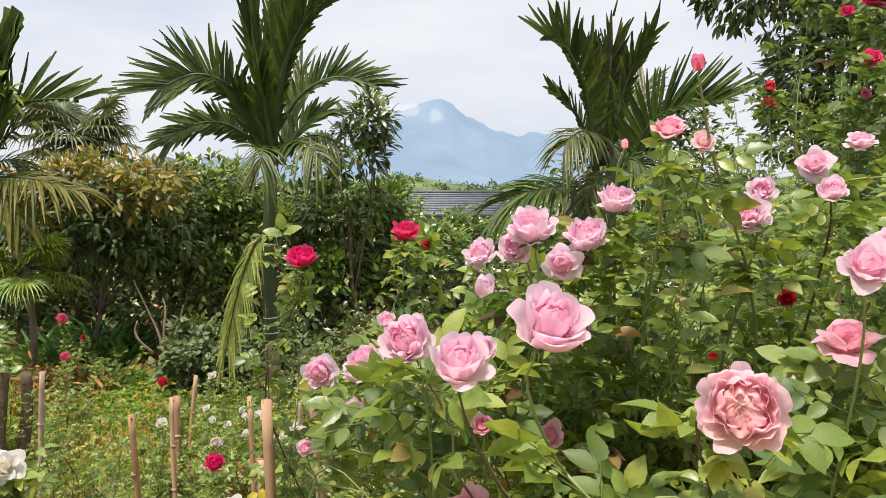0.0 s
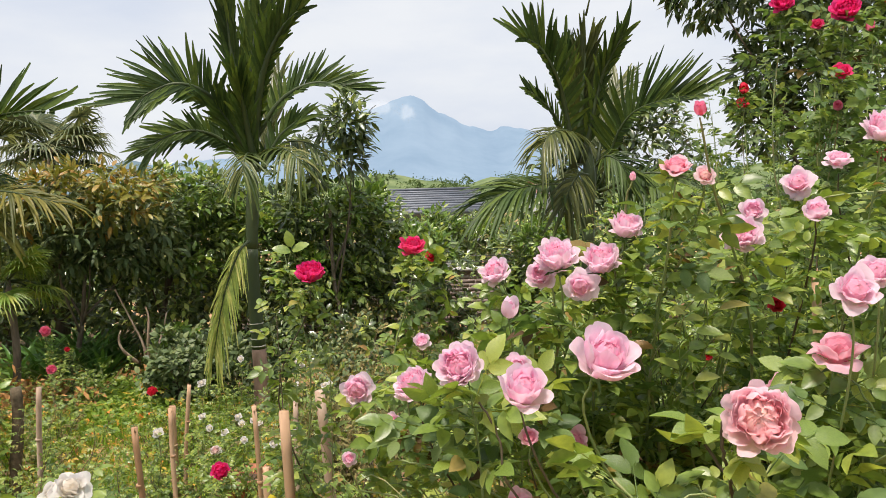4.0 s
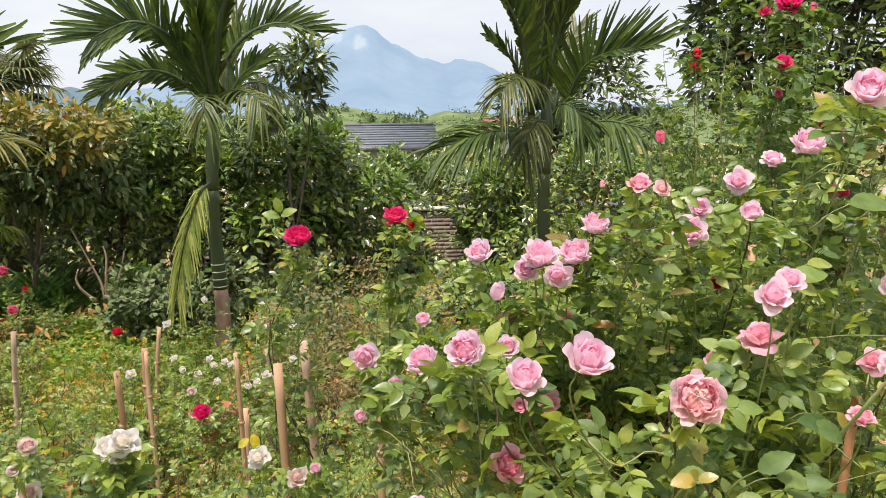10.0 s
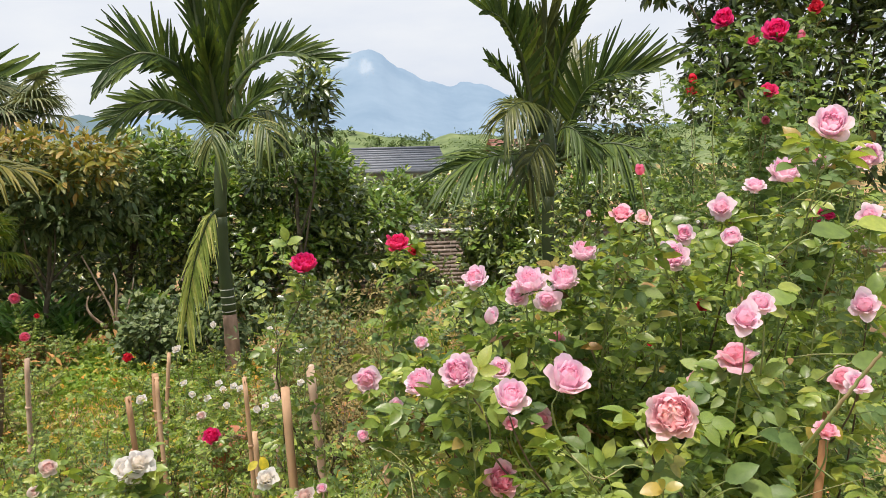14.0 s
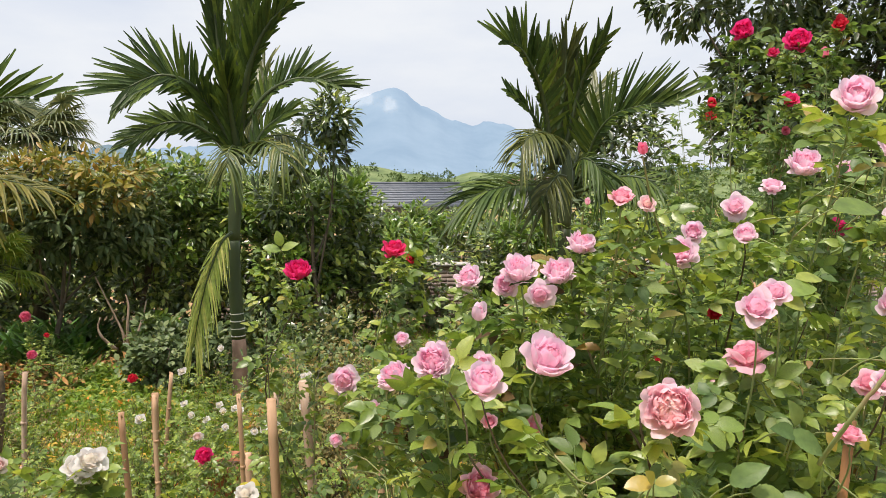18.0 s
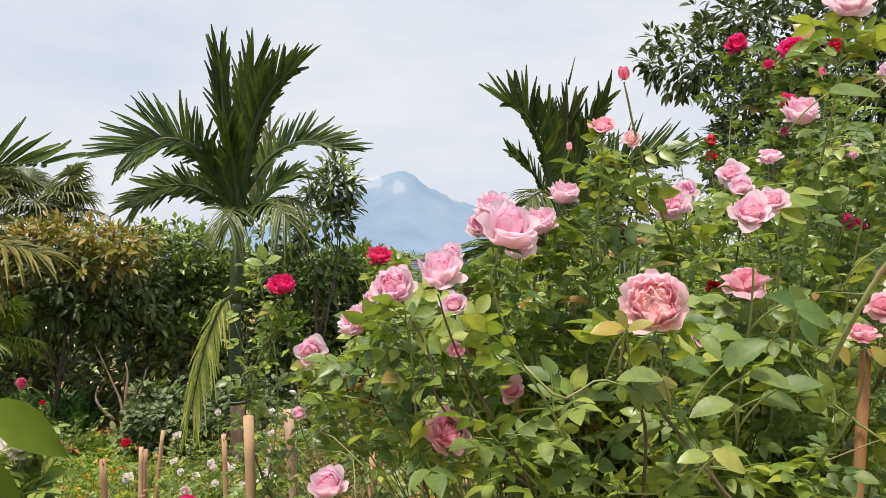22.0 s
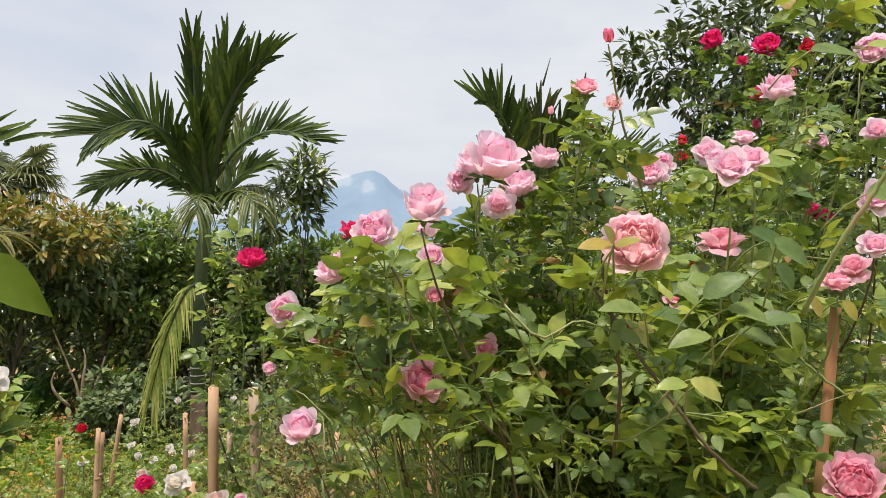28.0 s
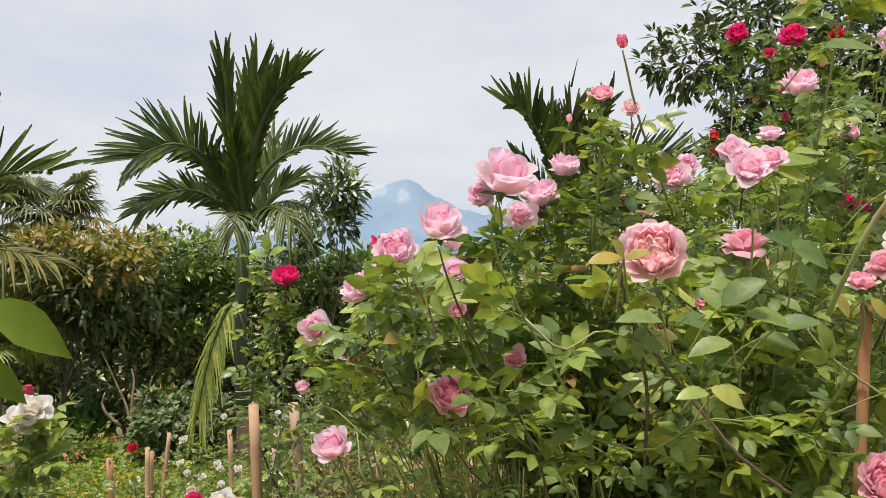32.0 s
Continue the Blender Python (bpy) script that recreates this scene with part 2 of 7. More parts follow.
FAN_YOUNG = leaf_material("young_fan_green", [(0.0, (0.12, 0.21, 0.03)), (0.6, (0.20, 0.29, 0.045)), (1.0, (0.33, 0.36, 0.075))], rough=0.4, spec=0.5, trans=0.3, grain=15)
NEAR_LEAF = leaf_material("broad_garden_leaf", [(0.0, (0.10, 0.16, 0.02)), (1.0, (0.13, 0.20, 0.025))], rough=0.65, spec=0.15, trans=0.25, grain=40)
STRAP_LEAF = leaf_material("strap_leaf_green", [(0.0, (0.055, 0.140, 0.032)), (1.0, (0.130, 0.270, 0.050))], rough=0.35, spec=0.5, trans=0.2, grain=12)
PINK = petal_material("pale_pink_petal", (0.91, 0.39, 0.53), (0.93, 0.555, 0.70), (0.945, 0.755, 0.855), 0.034)
PEACH = petal_material("peach_hearted_petal", (0.98, 0.78, 0.64), (0.97, 0.64, 0.65), (0.97, 0.72, 0.77), 0.034)
DEEP_PINK = petal_material("deep_pink_petal", (0.70, 0.09, 0.16), (0.78, 0.14, 0.27), (0.84, 0.24, 0.38), 0.036)
MAGENTA = petal_material("magenta_petal", (0.56, 0.008, 0.08), (0.76, 0.018, 0.17), (0.86, 0.06, 0.28), 0.034)
CRIMSON = petal_material("crimson_petal", (0.54, 0.008, 0.07), (0.77, 0.022, 0.15), (0.87, 0.08, 0.25), 0.036)
ROSY = petal_material("rosy_petal", (0.82, 0.25, 0.35), (0.90, 0.40, 0.51), (0.94, 0.59, 0.69), 0.034)
RED = petal_material("red_petal", (0.55, 0.006, 0.02), (0.68, 0.016, 0.05), (0.76, 0.05, 0.09), 0.036)
WHITE = petal_material("white_petal", (0.80, 0.70, 0.50), (0.82, 0.78, 0.70), (0.84, 0.82, 0.80), 0.036)
BLUSH = petal_material("blush_petal", (0.80, 0.55, 0.45), (0.83, 0.62, 0.58), (0.84, 0.74, 0.70), 0.036)
CANE = surface("green_rose_cane", [(0.3, (0.15, 0.21, 0.07)), (0.55, (0.23, 0.28, 0.10)), (0.75, (0.28, 0.20, 0.11))], 18, 0.5, 0.4, 0.3, 0.002, vary=0.25)
CANE_OLD = surface("woody_rose_cane", [(0.3, (0.07, 0.055, 0.035)), (0.6, (0.14, 0.11, 0.07)), (0.8, (0.21, 0.175, 0.115))], 30, 0.85, 0.2, 0.5, 0.003)
SEPAL = surface("sepal_green", [(0.3, (0.10, 0.18, 0.05)), (0.7, (0.17, 0.24, 0.08))], 60, 0.6)
BARK = surface("tree_bark", [(0.3, (0.06, 0.05, 0.035)), (0.55, (0.15, 0.12, 0.09)), (0.8, (0.26, 0.23, 0.18))], 14, 0.9, 0.2, 0.8, 0.02, squash=(1, 1, 0.25))
PALM_BARK = surface("palm_trunk_skin", [(0.3, (0.16, 0.105, 0.075)), (0.55, (0.30, 0.205, 0.15)), (0.8, (0.41, 0.32, 0.25))], 9, 0.85, 0.2, 0.6, 0.01, squash=(1, 1, 0.5))
PALM_GREEN = surface("green_palm_stem", [(0.3, (0.028, 0.046, 0.015)), (0.6, (0.050, 0.074, 0.025)), (0.8, (0.087, 0.099, 0.043))], 6, 0.5, 0.4, 0.3, 0.006, squash=(0.620, 0.620, 0.186))
RING_SCAR = surface("pale_ring_scar", [(0.3, (0.45, 0.45, 0.39)), (0.7, (0.68, 0.67, 0.60))], 20, 0.85)
BAMBOO = surface("dried_bamboo", [(0.25, (0.27, 0.15, 0.08)), (0.5, (0.43, 0.265, 0.15)), (0.75, (0.55, 0.37, 0.24))], 22, 0.6, 0.35, 0.4, 0.003, squash=(1, 1, 0.12), vary=0.35)
SLAT_WOOD = surface("reddish_bamboo_slat", [(0.25, (0.20, 0.09, 0.04)), (0.5, (0.36, 0.18, 0.08)), (0.75, (0.46, 0.27, 0.14))], 22, 0.65, 0.3, 0.5, 0.003, squash=(1, 1, 0.12), vary=0.2)
STAKE_WOOD = surface("weathered_stick", [(0.25, (0.28, 0.19, 0.13)), (0.5, (0.44, 0.32, 0.235)), (0.8, (0.60, 0.47, 0.37))], 26, 0.85, 0.2, 0.6, 0.004, squash=(1, 1, 0.2))
BRICK = surface("weathered_brick", [(0.25, (0.19, 0.15, 0.13)), (0.5, (0.29, 0.235, 0.205)), (0.8, (0.39, 0.34, 0.30))], 12, 0.92, 0.2, 0.6, 0.008, vary=0.3)
MORTAR = surface("grey_mortar", [(0.3, (0.22, 0.19, 0.16)), (0.7, (0.35, 0.31, 0.27))], 20, 0.95, 0.1)
COPING = surface("pale_concrete_coping", [(0.3, (0.42, 0.41, 0.39)), (0.7, (0.6, 0.59, 0.57))], 10, 0.9, 0.2)
ROOF = surface("grey_metal_roof", [(0.3, (0.09, 0.105, 0.125)), (0.7, (0.15, 0.165, 0.19))], 3, 0.5, 0.4, 0.1, 0.004, vary=0.25)
RED_ROOF = surface("faded_red_roof", [(0.3, (0.26, 0.13, 0.10)), (0.7, (0.36, 0.20, 0.16))], 3, 0.7)
RENDER_WALL = surface("grey_house_wall", [(0.3, (0.42, 0.43, 0.44)), (0.7, (0.55, 0.56, 0.57))], 2, 0.9)
CLAY = surface("terracotta_clay", [(0.3, (0.30, 0.12, 0.07)), (0.6, (0.40, 0.18, 0.10)), (0.8, (0.48, 0.28, 0.19))], 14, 0.85, 0.2, 0.4, 0.004)
SOIL = surface("dark_soil", [(0.3, (0.05, 0.035, 0.025)), (0.7, (0.12, 0.085, 0.06))], 40, 0.95, 0.1, 0.8, 0.01)
WIRE = surface("dark_wire", [(0.3, (0.05, 0.05, 0.05)), (0.7, (0.12, 0.11, 0.10))], 30, 0.6)
HUSK = surface("dry_palm_husk", [(0.3, (0.24, 0.12, 0.04)), (0.55, (0.42, 0.22, 0.08)), (0.8, (0.54, 0.34, 0.15))], 9, 0.85, 0.2, 0.5, 0.006, squash=(1, 1, 0.2))


def ground_material():
    m, n, l, b = material("garden_ground", 0.95, 0.15)
    big = noise_node(n, l, 0.55, 6)
    fine = noise_node(n, l, 14, 8)
    s = math_node(n, l, "ADD", math_node(n, l, "MULTIPLY", big.outputs["Fac"], 0.75), math_node(n, l, "MULTIPLY", fine.outputs["Fac"], 0.3))
    r = ramp(n, [(0.38, (0.06, 0.10, 0.025)), (0.50, (0.11, 0.16, 0.035)), (0.53, (0.30, 0.185, 0.09)), (0.60, (0.40, 0.25, 0.14))])
    l.new(s, r.inputs["Fac"])
    l.new(r.outputs["Color"], b.inputs["Base Color"])
    bump(n, l, b, fine.outputs["Fac"], 0.9, 0.04)
    return m


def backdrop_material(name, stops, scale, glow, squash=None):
    """Far land whose bright haze is painted in as a glowing colour."""
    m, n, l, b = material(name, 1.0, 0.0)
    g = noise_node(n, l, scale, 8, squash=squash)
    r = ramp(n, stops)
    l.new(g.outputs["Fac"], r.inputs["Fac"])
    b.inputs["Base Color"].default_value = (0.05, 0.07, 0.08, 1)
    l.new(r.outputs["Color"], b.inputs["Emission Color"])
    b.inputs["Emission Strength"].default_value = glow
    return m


def cloud_material():
    """A soft-edged sheet of cloud, its whiteness put in as glow: dense in the middle, ragged and thin towards its rim.
    """
    m, n, l, b = material("glowing_cloud_sheet", 1.0, 0.0)
    co = n.new("ShaderNodeTexCoord")
    mp = n.new("ShaderNodeMapping")
    mp.inputs["Location"].default_value, mp.inputs["Scale"].default_value = (-1, 0, -1), (2, 0, 2)
    gr = n.new("ShaderNodeTexGradient")
    gr.gradient_type = "SPHERICAL"
    l.new(co.outputs["Generated"], mp.inputs["Vector"])
    l.new(mp.outputs["Vector"], gr.inputs["Vector"])
    ns = noise_node(n, l, 0.05, 6)
    a = math_node(n, l, "ADD", gr.outputs["Fac"], math_node(n, l, "MULTIPLY", math_node(n, l, "SUBTRACT", ns.outputs["Fac"], 0.5), 2.2))
    a = math_node(n, l, "MULTIPLY", math_node(n, l, "MAXIMUM", math_node(n, l, "SUBTRACT", a, 0.12), 0.0), math_node(n, l, "MULTIPLY", gr.outputs["Fac"], 2.2))
    a = math_node(n, l, "MINIMUM", math_node(n, l, "MULTIPLY", a, 0.5), 0.34)
    b.inputs["Base Color"].default_value = (0.1, 0.1, 0.1, 1)
    b.inputs["Emission Color"].default_value, b.inputs["Emission Strength"].default_value = (0.80, 0.83, 0.88, 1), 0.98
    l.new(a, b.inputs["Alpha"])
    return m


GROUND = ground_material()
MOUNTAIN = backdrop_material("painted_haze_mountain", [(0.3, (0.235, 0.325, 0.46)), (0.7, (0.325, 0.415, 0.54))], 0.006, 0.95, (1, 1, 0.35))
CLOUD = cloud_material()
FAR_RIDGE = backdrop_material("painted_haze_ridge", [(0.3, (0.16, 0.23, 0.28)), (0.7, (0.25, 0.33, 0.37))], 0.02, 0.75)
HILL = surface("green_hillside", [(0.3, (0.08, 0.115, 0.055)), (0.5, (0.13, 0.175, 0.075)), (0.7, (0.19, 0.23, 0.11))], 0.12, 0.95, 0.1, 0.6, 0.8)
HILL_TREES = leaf_material("hillside_trees", [(0.0, (0.06, 0.10, 0.045)), (1.0, (0.14, 0.20, 0.08))], rough=0.8, spec=0.1, grain=1)

# ---- shapes ----


def rows(*lists):
    return np.array(lists, dtype=float)


def unit(v):
    v = np.asarray(v, float)
    return v / np.maximum(np.linalg.norm(v, axis=-1, keepdims=True), 1e-9)


def mesh_of(name, verts, tris, mat, smooth=False):
    """One mesh from arrays of corners and triangles."""
    me = bpy.data.meshes.new(name)
    v, f = np.asarray(verts, np.float32), np.asarray(tris, np.int32)
    me.vertices.add(len(v))
    me.vertices.foreach_set("co", v.ravel())
    me.loops.add(f.size)
    me.loops.foreach_set("vertex_index", f.ravel())
    me.polygons.add(len(f))
    me.polygons.foreach_set("loop_start", np.arange(0, f.size, 3, dtype=np.int32))
    me.polygons.foreach_set("loop_total", np.full(len(f), 3, np.int32))
    if smooth:
        me.polygons.foreach_set("use_smooth", np.ones(len(f), bool))
    me.materials.append(mat)
    me.update(calc_edges=True)
    me.validate()
    return me


def joined(pieces):
    """Several (corners, triangles) as one pair."""
    vs, fs, k = [], [], 0
    for v, f in pieces:
        vs.append(np.asarray(v, float))
        fs.append(np.asarray(f, int) + k)
        k += len(v)
    return np.concatenate(vs), np.concatenate(fs)


def part(name, shape, mat, parent, label="", smooth=False, kind=""):
    """Links a pair of corners and triangles, or a ready mesh, as one mesh object under a thing or a part."""
    me = shape if isinstance(shape, bpy.types.Mesh) else mesh_of(name, *shape, mat, smooth)
    ob = new(name, me)
    ob.parent = parent
    return tagged(ob, label, kind=kind)


def thing(name, at, label, category, group="", kind=""):
    ob = new(name)
    ob.empty_display_size = 0.05
    ob.location = at
    return tagged(ob, label, category, group, kind)


def curve_points(ctrl, n):
    """A smooth line through the given points."""
    c = np.asarray(ctrl, float)
    c = np.vstack([2 * c[0] - c[1], c, 2 * c[-1] - c[-2]])
    seg = len(c) - 3
    out = []
    for t in np.linspace(0, seg - 1e-6, n):
        i, u = int(t), t - int(t)
        p0, p1, p2, p3 = c[i:i + 4]
        out.append(0.5 * (2 * p1 + (p2 - p0) * u + (2 * p0 - 5 * p1 + 4 * p2 - p3) * u * u + (3 * p1 - p0 - 3 * p2 + p3) * u ** 3))
    return np.array(out)


def tube(points, radii, sides=6, cap=True):
    p = np.asarray(points, float)
    r = np.broadcast_to(np.asarray(radii, float), (len(p),))
    d = unit(np.gradient(p, axis=0))
    ref = np.array([0.31, 0.9, 0.12])
    a = unit(np.cross(d, ref))
    b = np.cross(d, a)
    ang = np.linspace(0, 2 * math.pi, sides, endpoint=False)
    v = (p[:, None] + r[:, None, None] * (np.cos(ang)[None, :, None] * a[:, None] + np.sin(ang)[None, :, None] * b[:, None])).reshape(-1, 3)
    f = []
    for i in range(len(p) - 1):
        for j in range(sides):
            k = (j + 1) % sides
            q = (i * sides + j, i * sides + k, (i + 1) * sides + k, (i + 1) * sides + j)
            f += [(q[0], q[1], q[2]), (q[0], q[2], q[3])]
    if cap:
        n = len(v)
        v = np.vstack([v, p[-1:], p[:1]])
        o = (len(p) - 1) * sides
        f += [(o + j, o + (j + 1) % sides, n) for j in range(sides)]
        f += [((j + 1) % sides, j, n + 1) for j in range(sides)]
    return v, np.array(f)


def blade(stations, half, fold=0.25, curl=0.0):
    """A leaf along x: half widths at the stations, folded along its midrib and curling down to its tip."""
    v, f = [], []
    for s, h in zip(stations, half):
        z = -curl * s * s
        v += [(s, 0, z), (s, h, z + fold * h), (s, -h, z + fold * h)]
    for i in range(len(stations) - 1):
        a, b = 3 * i, 3 * i + 3
        f += [(a, b, b + 1), (a, b + 1, a + 1), (a, b + 2, b), (a, a + 2, b + 2)]
    f = [t for t in f if len({tuple(np.round(v[k], 6)) for k in t}) == 3]
    return np.array(v), np.array(f)


SIMPLE_LEAF = blade((0, 0.45, 1), (0.0, 0.235, 0.0), 0.3, 0.15)
ROUND_LEAF = blade((0, 0.3, 0.7, 1), (0.0, 0.30, 0.27, 0.0), 0.22, 0.2)
LONG_LEAF = blade((0, 0.3, 0.7, 1), (0.01, 0.12, 0.10, 0.0), 0.3, 0.3)
BROAD_LEAF = blade((0, 0.3, 0.7, 1), (0.01, 0.165, 0.15, 0.0), 0.3, 0.25)
LEAFLET = blade((0, 0.14, 0.38, 0.64, 0.86, 1.0), (0.0, 0.20, 0.30, 0.265, 0.12, 0.0), 0.38, 0.26)
GRASS_BLADE = (rows((0, 0.02, 0), (0, -0.02, 0), (0.55, 0.014, -0.06), (0.55, -0.014, -0.06), (1, 0, -0.3)), np.array([(0, 1, 2), (1, 3, 2), (2, 3, 4)]))


TOOTHED = blade((0, 0.1, 0.13, 0.24, 0.27, 0.4, 0.43, 0.56, 0.59, 0.71, 0.74, 0.85, 0.88, 1.0), (0.0, 0.155, 0.145, 0.25, 0.232, 0.292, 0.27, 0.282, 0.258, 0.225, 0.196, 0.14, 0.108, 0.0), 0.36, 0.24)


def rose_leaf(count=5, droop=0.15, leaflet=LEAFLET):
    """A rose's compound leaf along x, one unit long, its leaflets in pairs and one at the tip."""
    lv, lf = leaflet
    pieces = [tube([(0, 0, 0), (0.3, 0, 0.0), (0.6, 0, -0.02)], (0.012, 0.01, 0.007), 3, False)]
    spots = [(0.60, 0, 0.44)] + [(x, s, z) for x, z in ((0.53, 0.36), (0.27, 0.30))[:(count - 1) // 2] for s in (1, -1)]
    for x, side, size in spots:
        a = radians(62) * side if side else 0
        c, s = math.cos(a), math.sin(a)
        m = rows((c, -s, 0), (s, c, 0), (0, 0, 1))
        v = (lv * size * rows((1, 1.05, 1))) @ m.T + rows((x, 0, -0.02 - droop * x * x))
        if side:
            v[:, 2] -= 0.12 * np.abs(v[:, 1]) * (1 + x)
        pieces.append((v, lf))
    return joined(pieces)


ROSE_LEAF_SHAPE, ROSE_LEAF_SMALL = rose_leaf(5), rose_leaf(3, 0.3)
TOOTHED_SHAPE, TOOTHED_SMALL = rose_leaf(5, 0.15, TOOTHED), rose_leaf(3, 0.3, TOOTHED)


def frames(x_dir, up):
    x = unit(x_dir)
    y = unit(np.cross(up, x))
    return np.stack([x, y, np.cross(x, y)], axis=2)


def scatter(shape, places, x_dirs, ups, sizes):
    """Copies of one leaf shape as one pair of corners and triangles."""
    v, f = shape
    r = frames(x_dirs, ups)
    s = np.asarray(sizes, float)[:, None, None]
    out = np.einsum("nij,vj->nvi", r, v) * s + np.asarray(places)[:, None, :]
    k = np.arange(len(places))[:, None, None] * len(v)
    return out.reshape(-1, 3), (f[None] + k).reshape(-1, 3)


def rose_shape(rings, seed, low=1.5, high=0.25, ruffle=0.03, roll=0.16, flat=1.0, crumple=0.0, squat=1.0):
    """A rose of unit radius that faces +z: rings of cupped petals, one shell inside another, the outer ones lower and rolled back at the rim.
    rings: petals in each ring from the heart outwards; high, low: how far from the axis the rims of the heart and of the outer ring stand."""
    g = np.random.default_rng(seed)
    pieces = []
    us, ws = np.linspace(-1, 1, 11), np.array([0, 0.22, 0.42, 0.6, 0.75, 0.86, 0.94, 1.0])
    u, w = np.meshgrid(us, ws)
    last = len(rings) - 1
    for k, count in enumerate(rings):
        t = k / last
        start = g.uniform(0, 6.28)
        for j in range(count):
            shell = (0.20 + 0.72 * t ** 0.9) * g.uniform(0.94, 1.06)
            rim = (high + (low - high) * t ** 1.25) * g.uniform(0.68, 1.22)
            wide = (math.pi / count) * g.uniform(1.25, 1.6)
            ph = g.uniform(0, 6.28, 4)
            lean = g.normal(0, 0.10 + 0.5 * crumple * (1 - t))
            reach = w * (1 - (0.10 + 0.16 * t) * np.abs(u) ** 2.6)
            theta = math.pi - (math.pi - rim) * reach
            curl = np.clip((reach - 0.72) / 0.28, 0, 1) ** 2 * roll * (0.25 + 0.9 * t) * g.uniform(0.5, 1.5)
            wave = ruffle * w ** 2 * (np.sin(3.3 * u + ph[0]) + 0.6 * np.sin(6.5 * u + ph[1]))
            rad = shell * (1 - 0.10 * np.clip(1 - reach, 0, 1)) + curl + wave + crumple * 0.16 * (1 - t) * w * np.sin(4.5 * u + ph[2] + 3 * w)
            rad = rad + 0.05 * (np.abs(u) ** 2) * (1 if j % 2 else -1)
            phi = start + j * 2 * math.pi / count + u * wide * (0.55 + 0.45 * np.sin(math.pi * 0.5 * np.clip(w * 1.4, 0, 1))) + lean * w
            theta = theta + 0.5 * curl + ruffle * w * np.sin(4.1 * u + ph[3])
            x, y, z = rad * np.sin(theta) * np.cos(phi), rad * np.sin(theta) * np.sin(phi), rad * np.cos(theta)
            z = np.where(z > 0, z * flat, z) * squat
            v = np.stack([x, y, z], 2).reshape(-1, 3)
            f = []
            for a in range(len(ws) - 1):
                for b in range(10):
                    q = a * 11 + b
                    f += [(q, q + 1, q + 12), (q, q + 12, q + 11)]
            pieces.append((v, np.array(f)))
    heart = [(0.02, 0.30)] + [(0.52 * math.sin(a), 0.30 * math.cos(a) * flat) for a in np.linspace(0.3, 1.57, 5)] + [(0.5, -0.3), (0.25, -0.75)]
    hv = [(r * (1 + 0.12 * math.sin(j * 2.6 + 5 * r)) * math.cos(j * 0.4488), r * math.sin(j * 0.4488), z + 0.05 * math.sin(j * 1.9 + 9 * r)) for r, z in heart for j in range(14)]
    hf = [q for a in range(len(heart) - 1) for j in range(14) for q in ((a * 14 + j, a * 14 + (j + 1) % 14, (a + 1) * 14 + (j + 1) % 14), (a * 14 + j, (a + 1) * 14 + (j + 1) % 14, (a + 1) * 14 + j))]
    pieces.append((np.array(hv), np.array(hf)))
    v, f = joined(pieces)
    return v / np.percentile(np.hypot(v[:, 0], v[:, 1]), 97), f


ROSES = {
    "cupped": [rose_shape((3, 5, 6, 6, 7), s, 1.4, 0.2, 0.045, 0.24, 1.0, 0.25) for s in (1, 2, 3)],
    "quartered": [rose_shape((5, 6, 8, 9, 10, 11, 11), s, 1.45, 0.12, 0.045, 0.15, 0.66, 0.6) for s in (4, 5, 6)],
    "full": [rose_shape((4, 6, 7, 8, 9, 9, 9), s, 1.6, 0.25, 0.05, 0.22, 0.85, 0.5) for s in (14, 15, 16, 17)],
    "loose": [rose_shape((3, 5, 6, 6), s, 1.75, 0.45, 0.07, 0.30, 0.75, 0.5, 0.85) for s in (7, 8, 12)],
    "bud": [rose_shape((2, 3, 4), s, 0.8, 0.15, 0.03, 0.16, 1.3, 0.0, 1.2) for s in (9, 10)],
}
ang = np.linspace(0, 2 * math.pi, 5, endpoint=False)
CALYX = joined([tube([(0, 0, -1.32), (0, 0, -1.18), (0, 0, -1.0), (0, 0, -0.84)], (0.05, 0.14, 0.18, 0.30), 7)] + [
    (rows((0.2 * math.cos(a - 0.4), 0.2 * math.sin(a - 0.4), -1.0), (0.2 * math.cos(a + 0.4), 0.2 * math.sin(a + 0.4), -1.0),
          (0.62 * math.cos(a), 0.62 * math.sin(a), -0.84), (0.9 * math.cos(a), 0.9 * math.sin(a), -0.98)), np.array([(0, 1, 2), (0, 2, 1), (0, 2, 3), (1, 3, 2)])) for a in ang])
PETAL_TINTS = {"pink": PINK, "peach": PEACH, "deep": DEEP_PINK, "magenta": MAGENTA, "red": RED, "crimson": CRIMSON, "rosy": ROSY, "white": WHITE, "blush": BLUSH}
ROSE_CACHE = {}


def rose_mesh(form, tint, pick):
    key = (form, tint, pick % len(ROSES[form]))
    if key not in ROSE_CACHE:
        v, f = ROSES[form][key[2]]
        ROSE_CACHE[key] = mesh_of("rose_petals", v * 0.036, f, PETAL_TINTS[tint], True)
    return ROSE_CACHE[key]


CALYX_MESH = mesh_of("calyx", CALYX[0] * 0.036, CALYX[1], SEPAL, True)
TINT_WORDS = {"pink": "pale pink rose in full bloom", "peach": "pink rose with a peach heart", "deep": "deep pink rose", "magenta": "bright magenta rose",
              "red": "scarlet red rose", "crimson": "crimson rose in full bloom", "rosy": "dusky rose-pink bloom", "white": "white rose with loose petals", "blush": "blush white rose"}


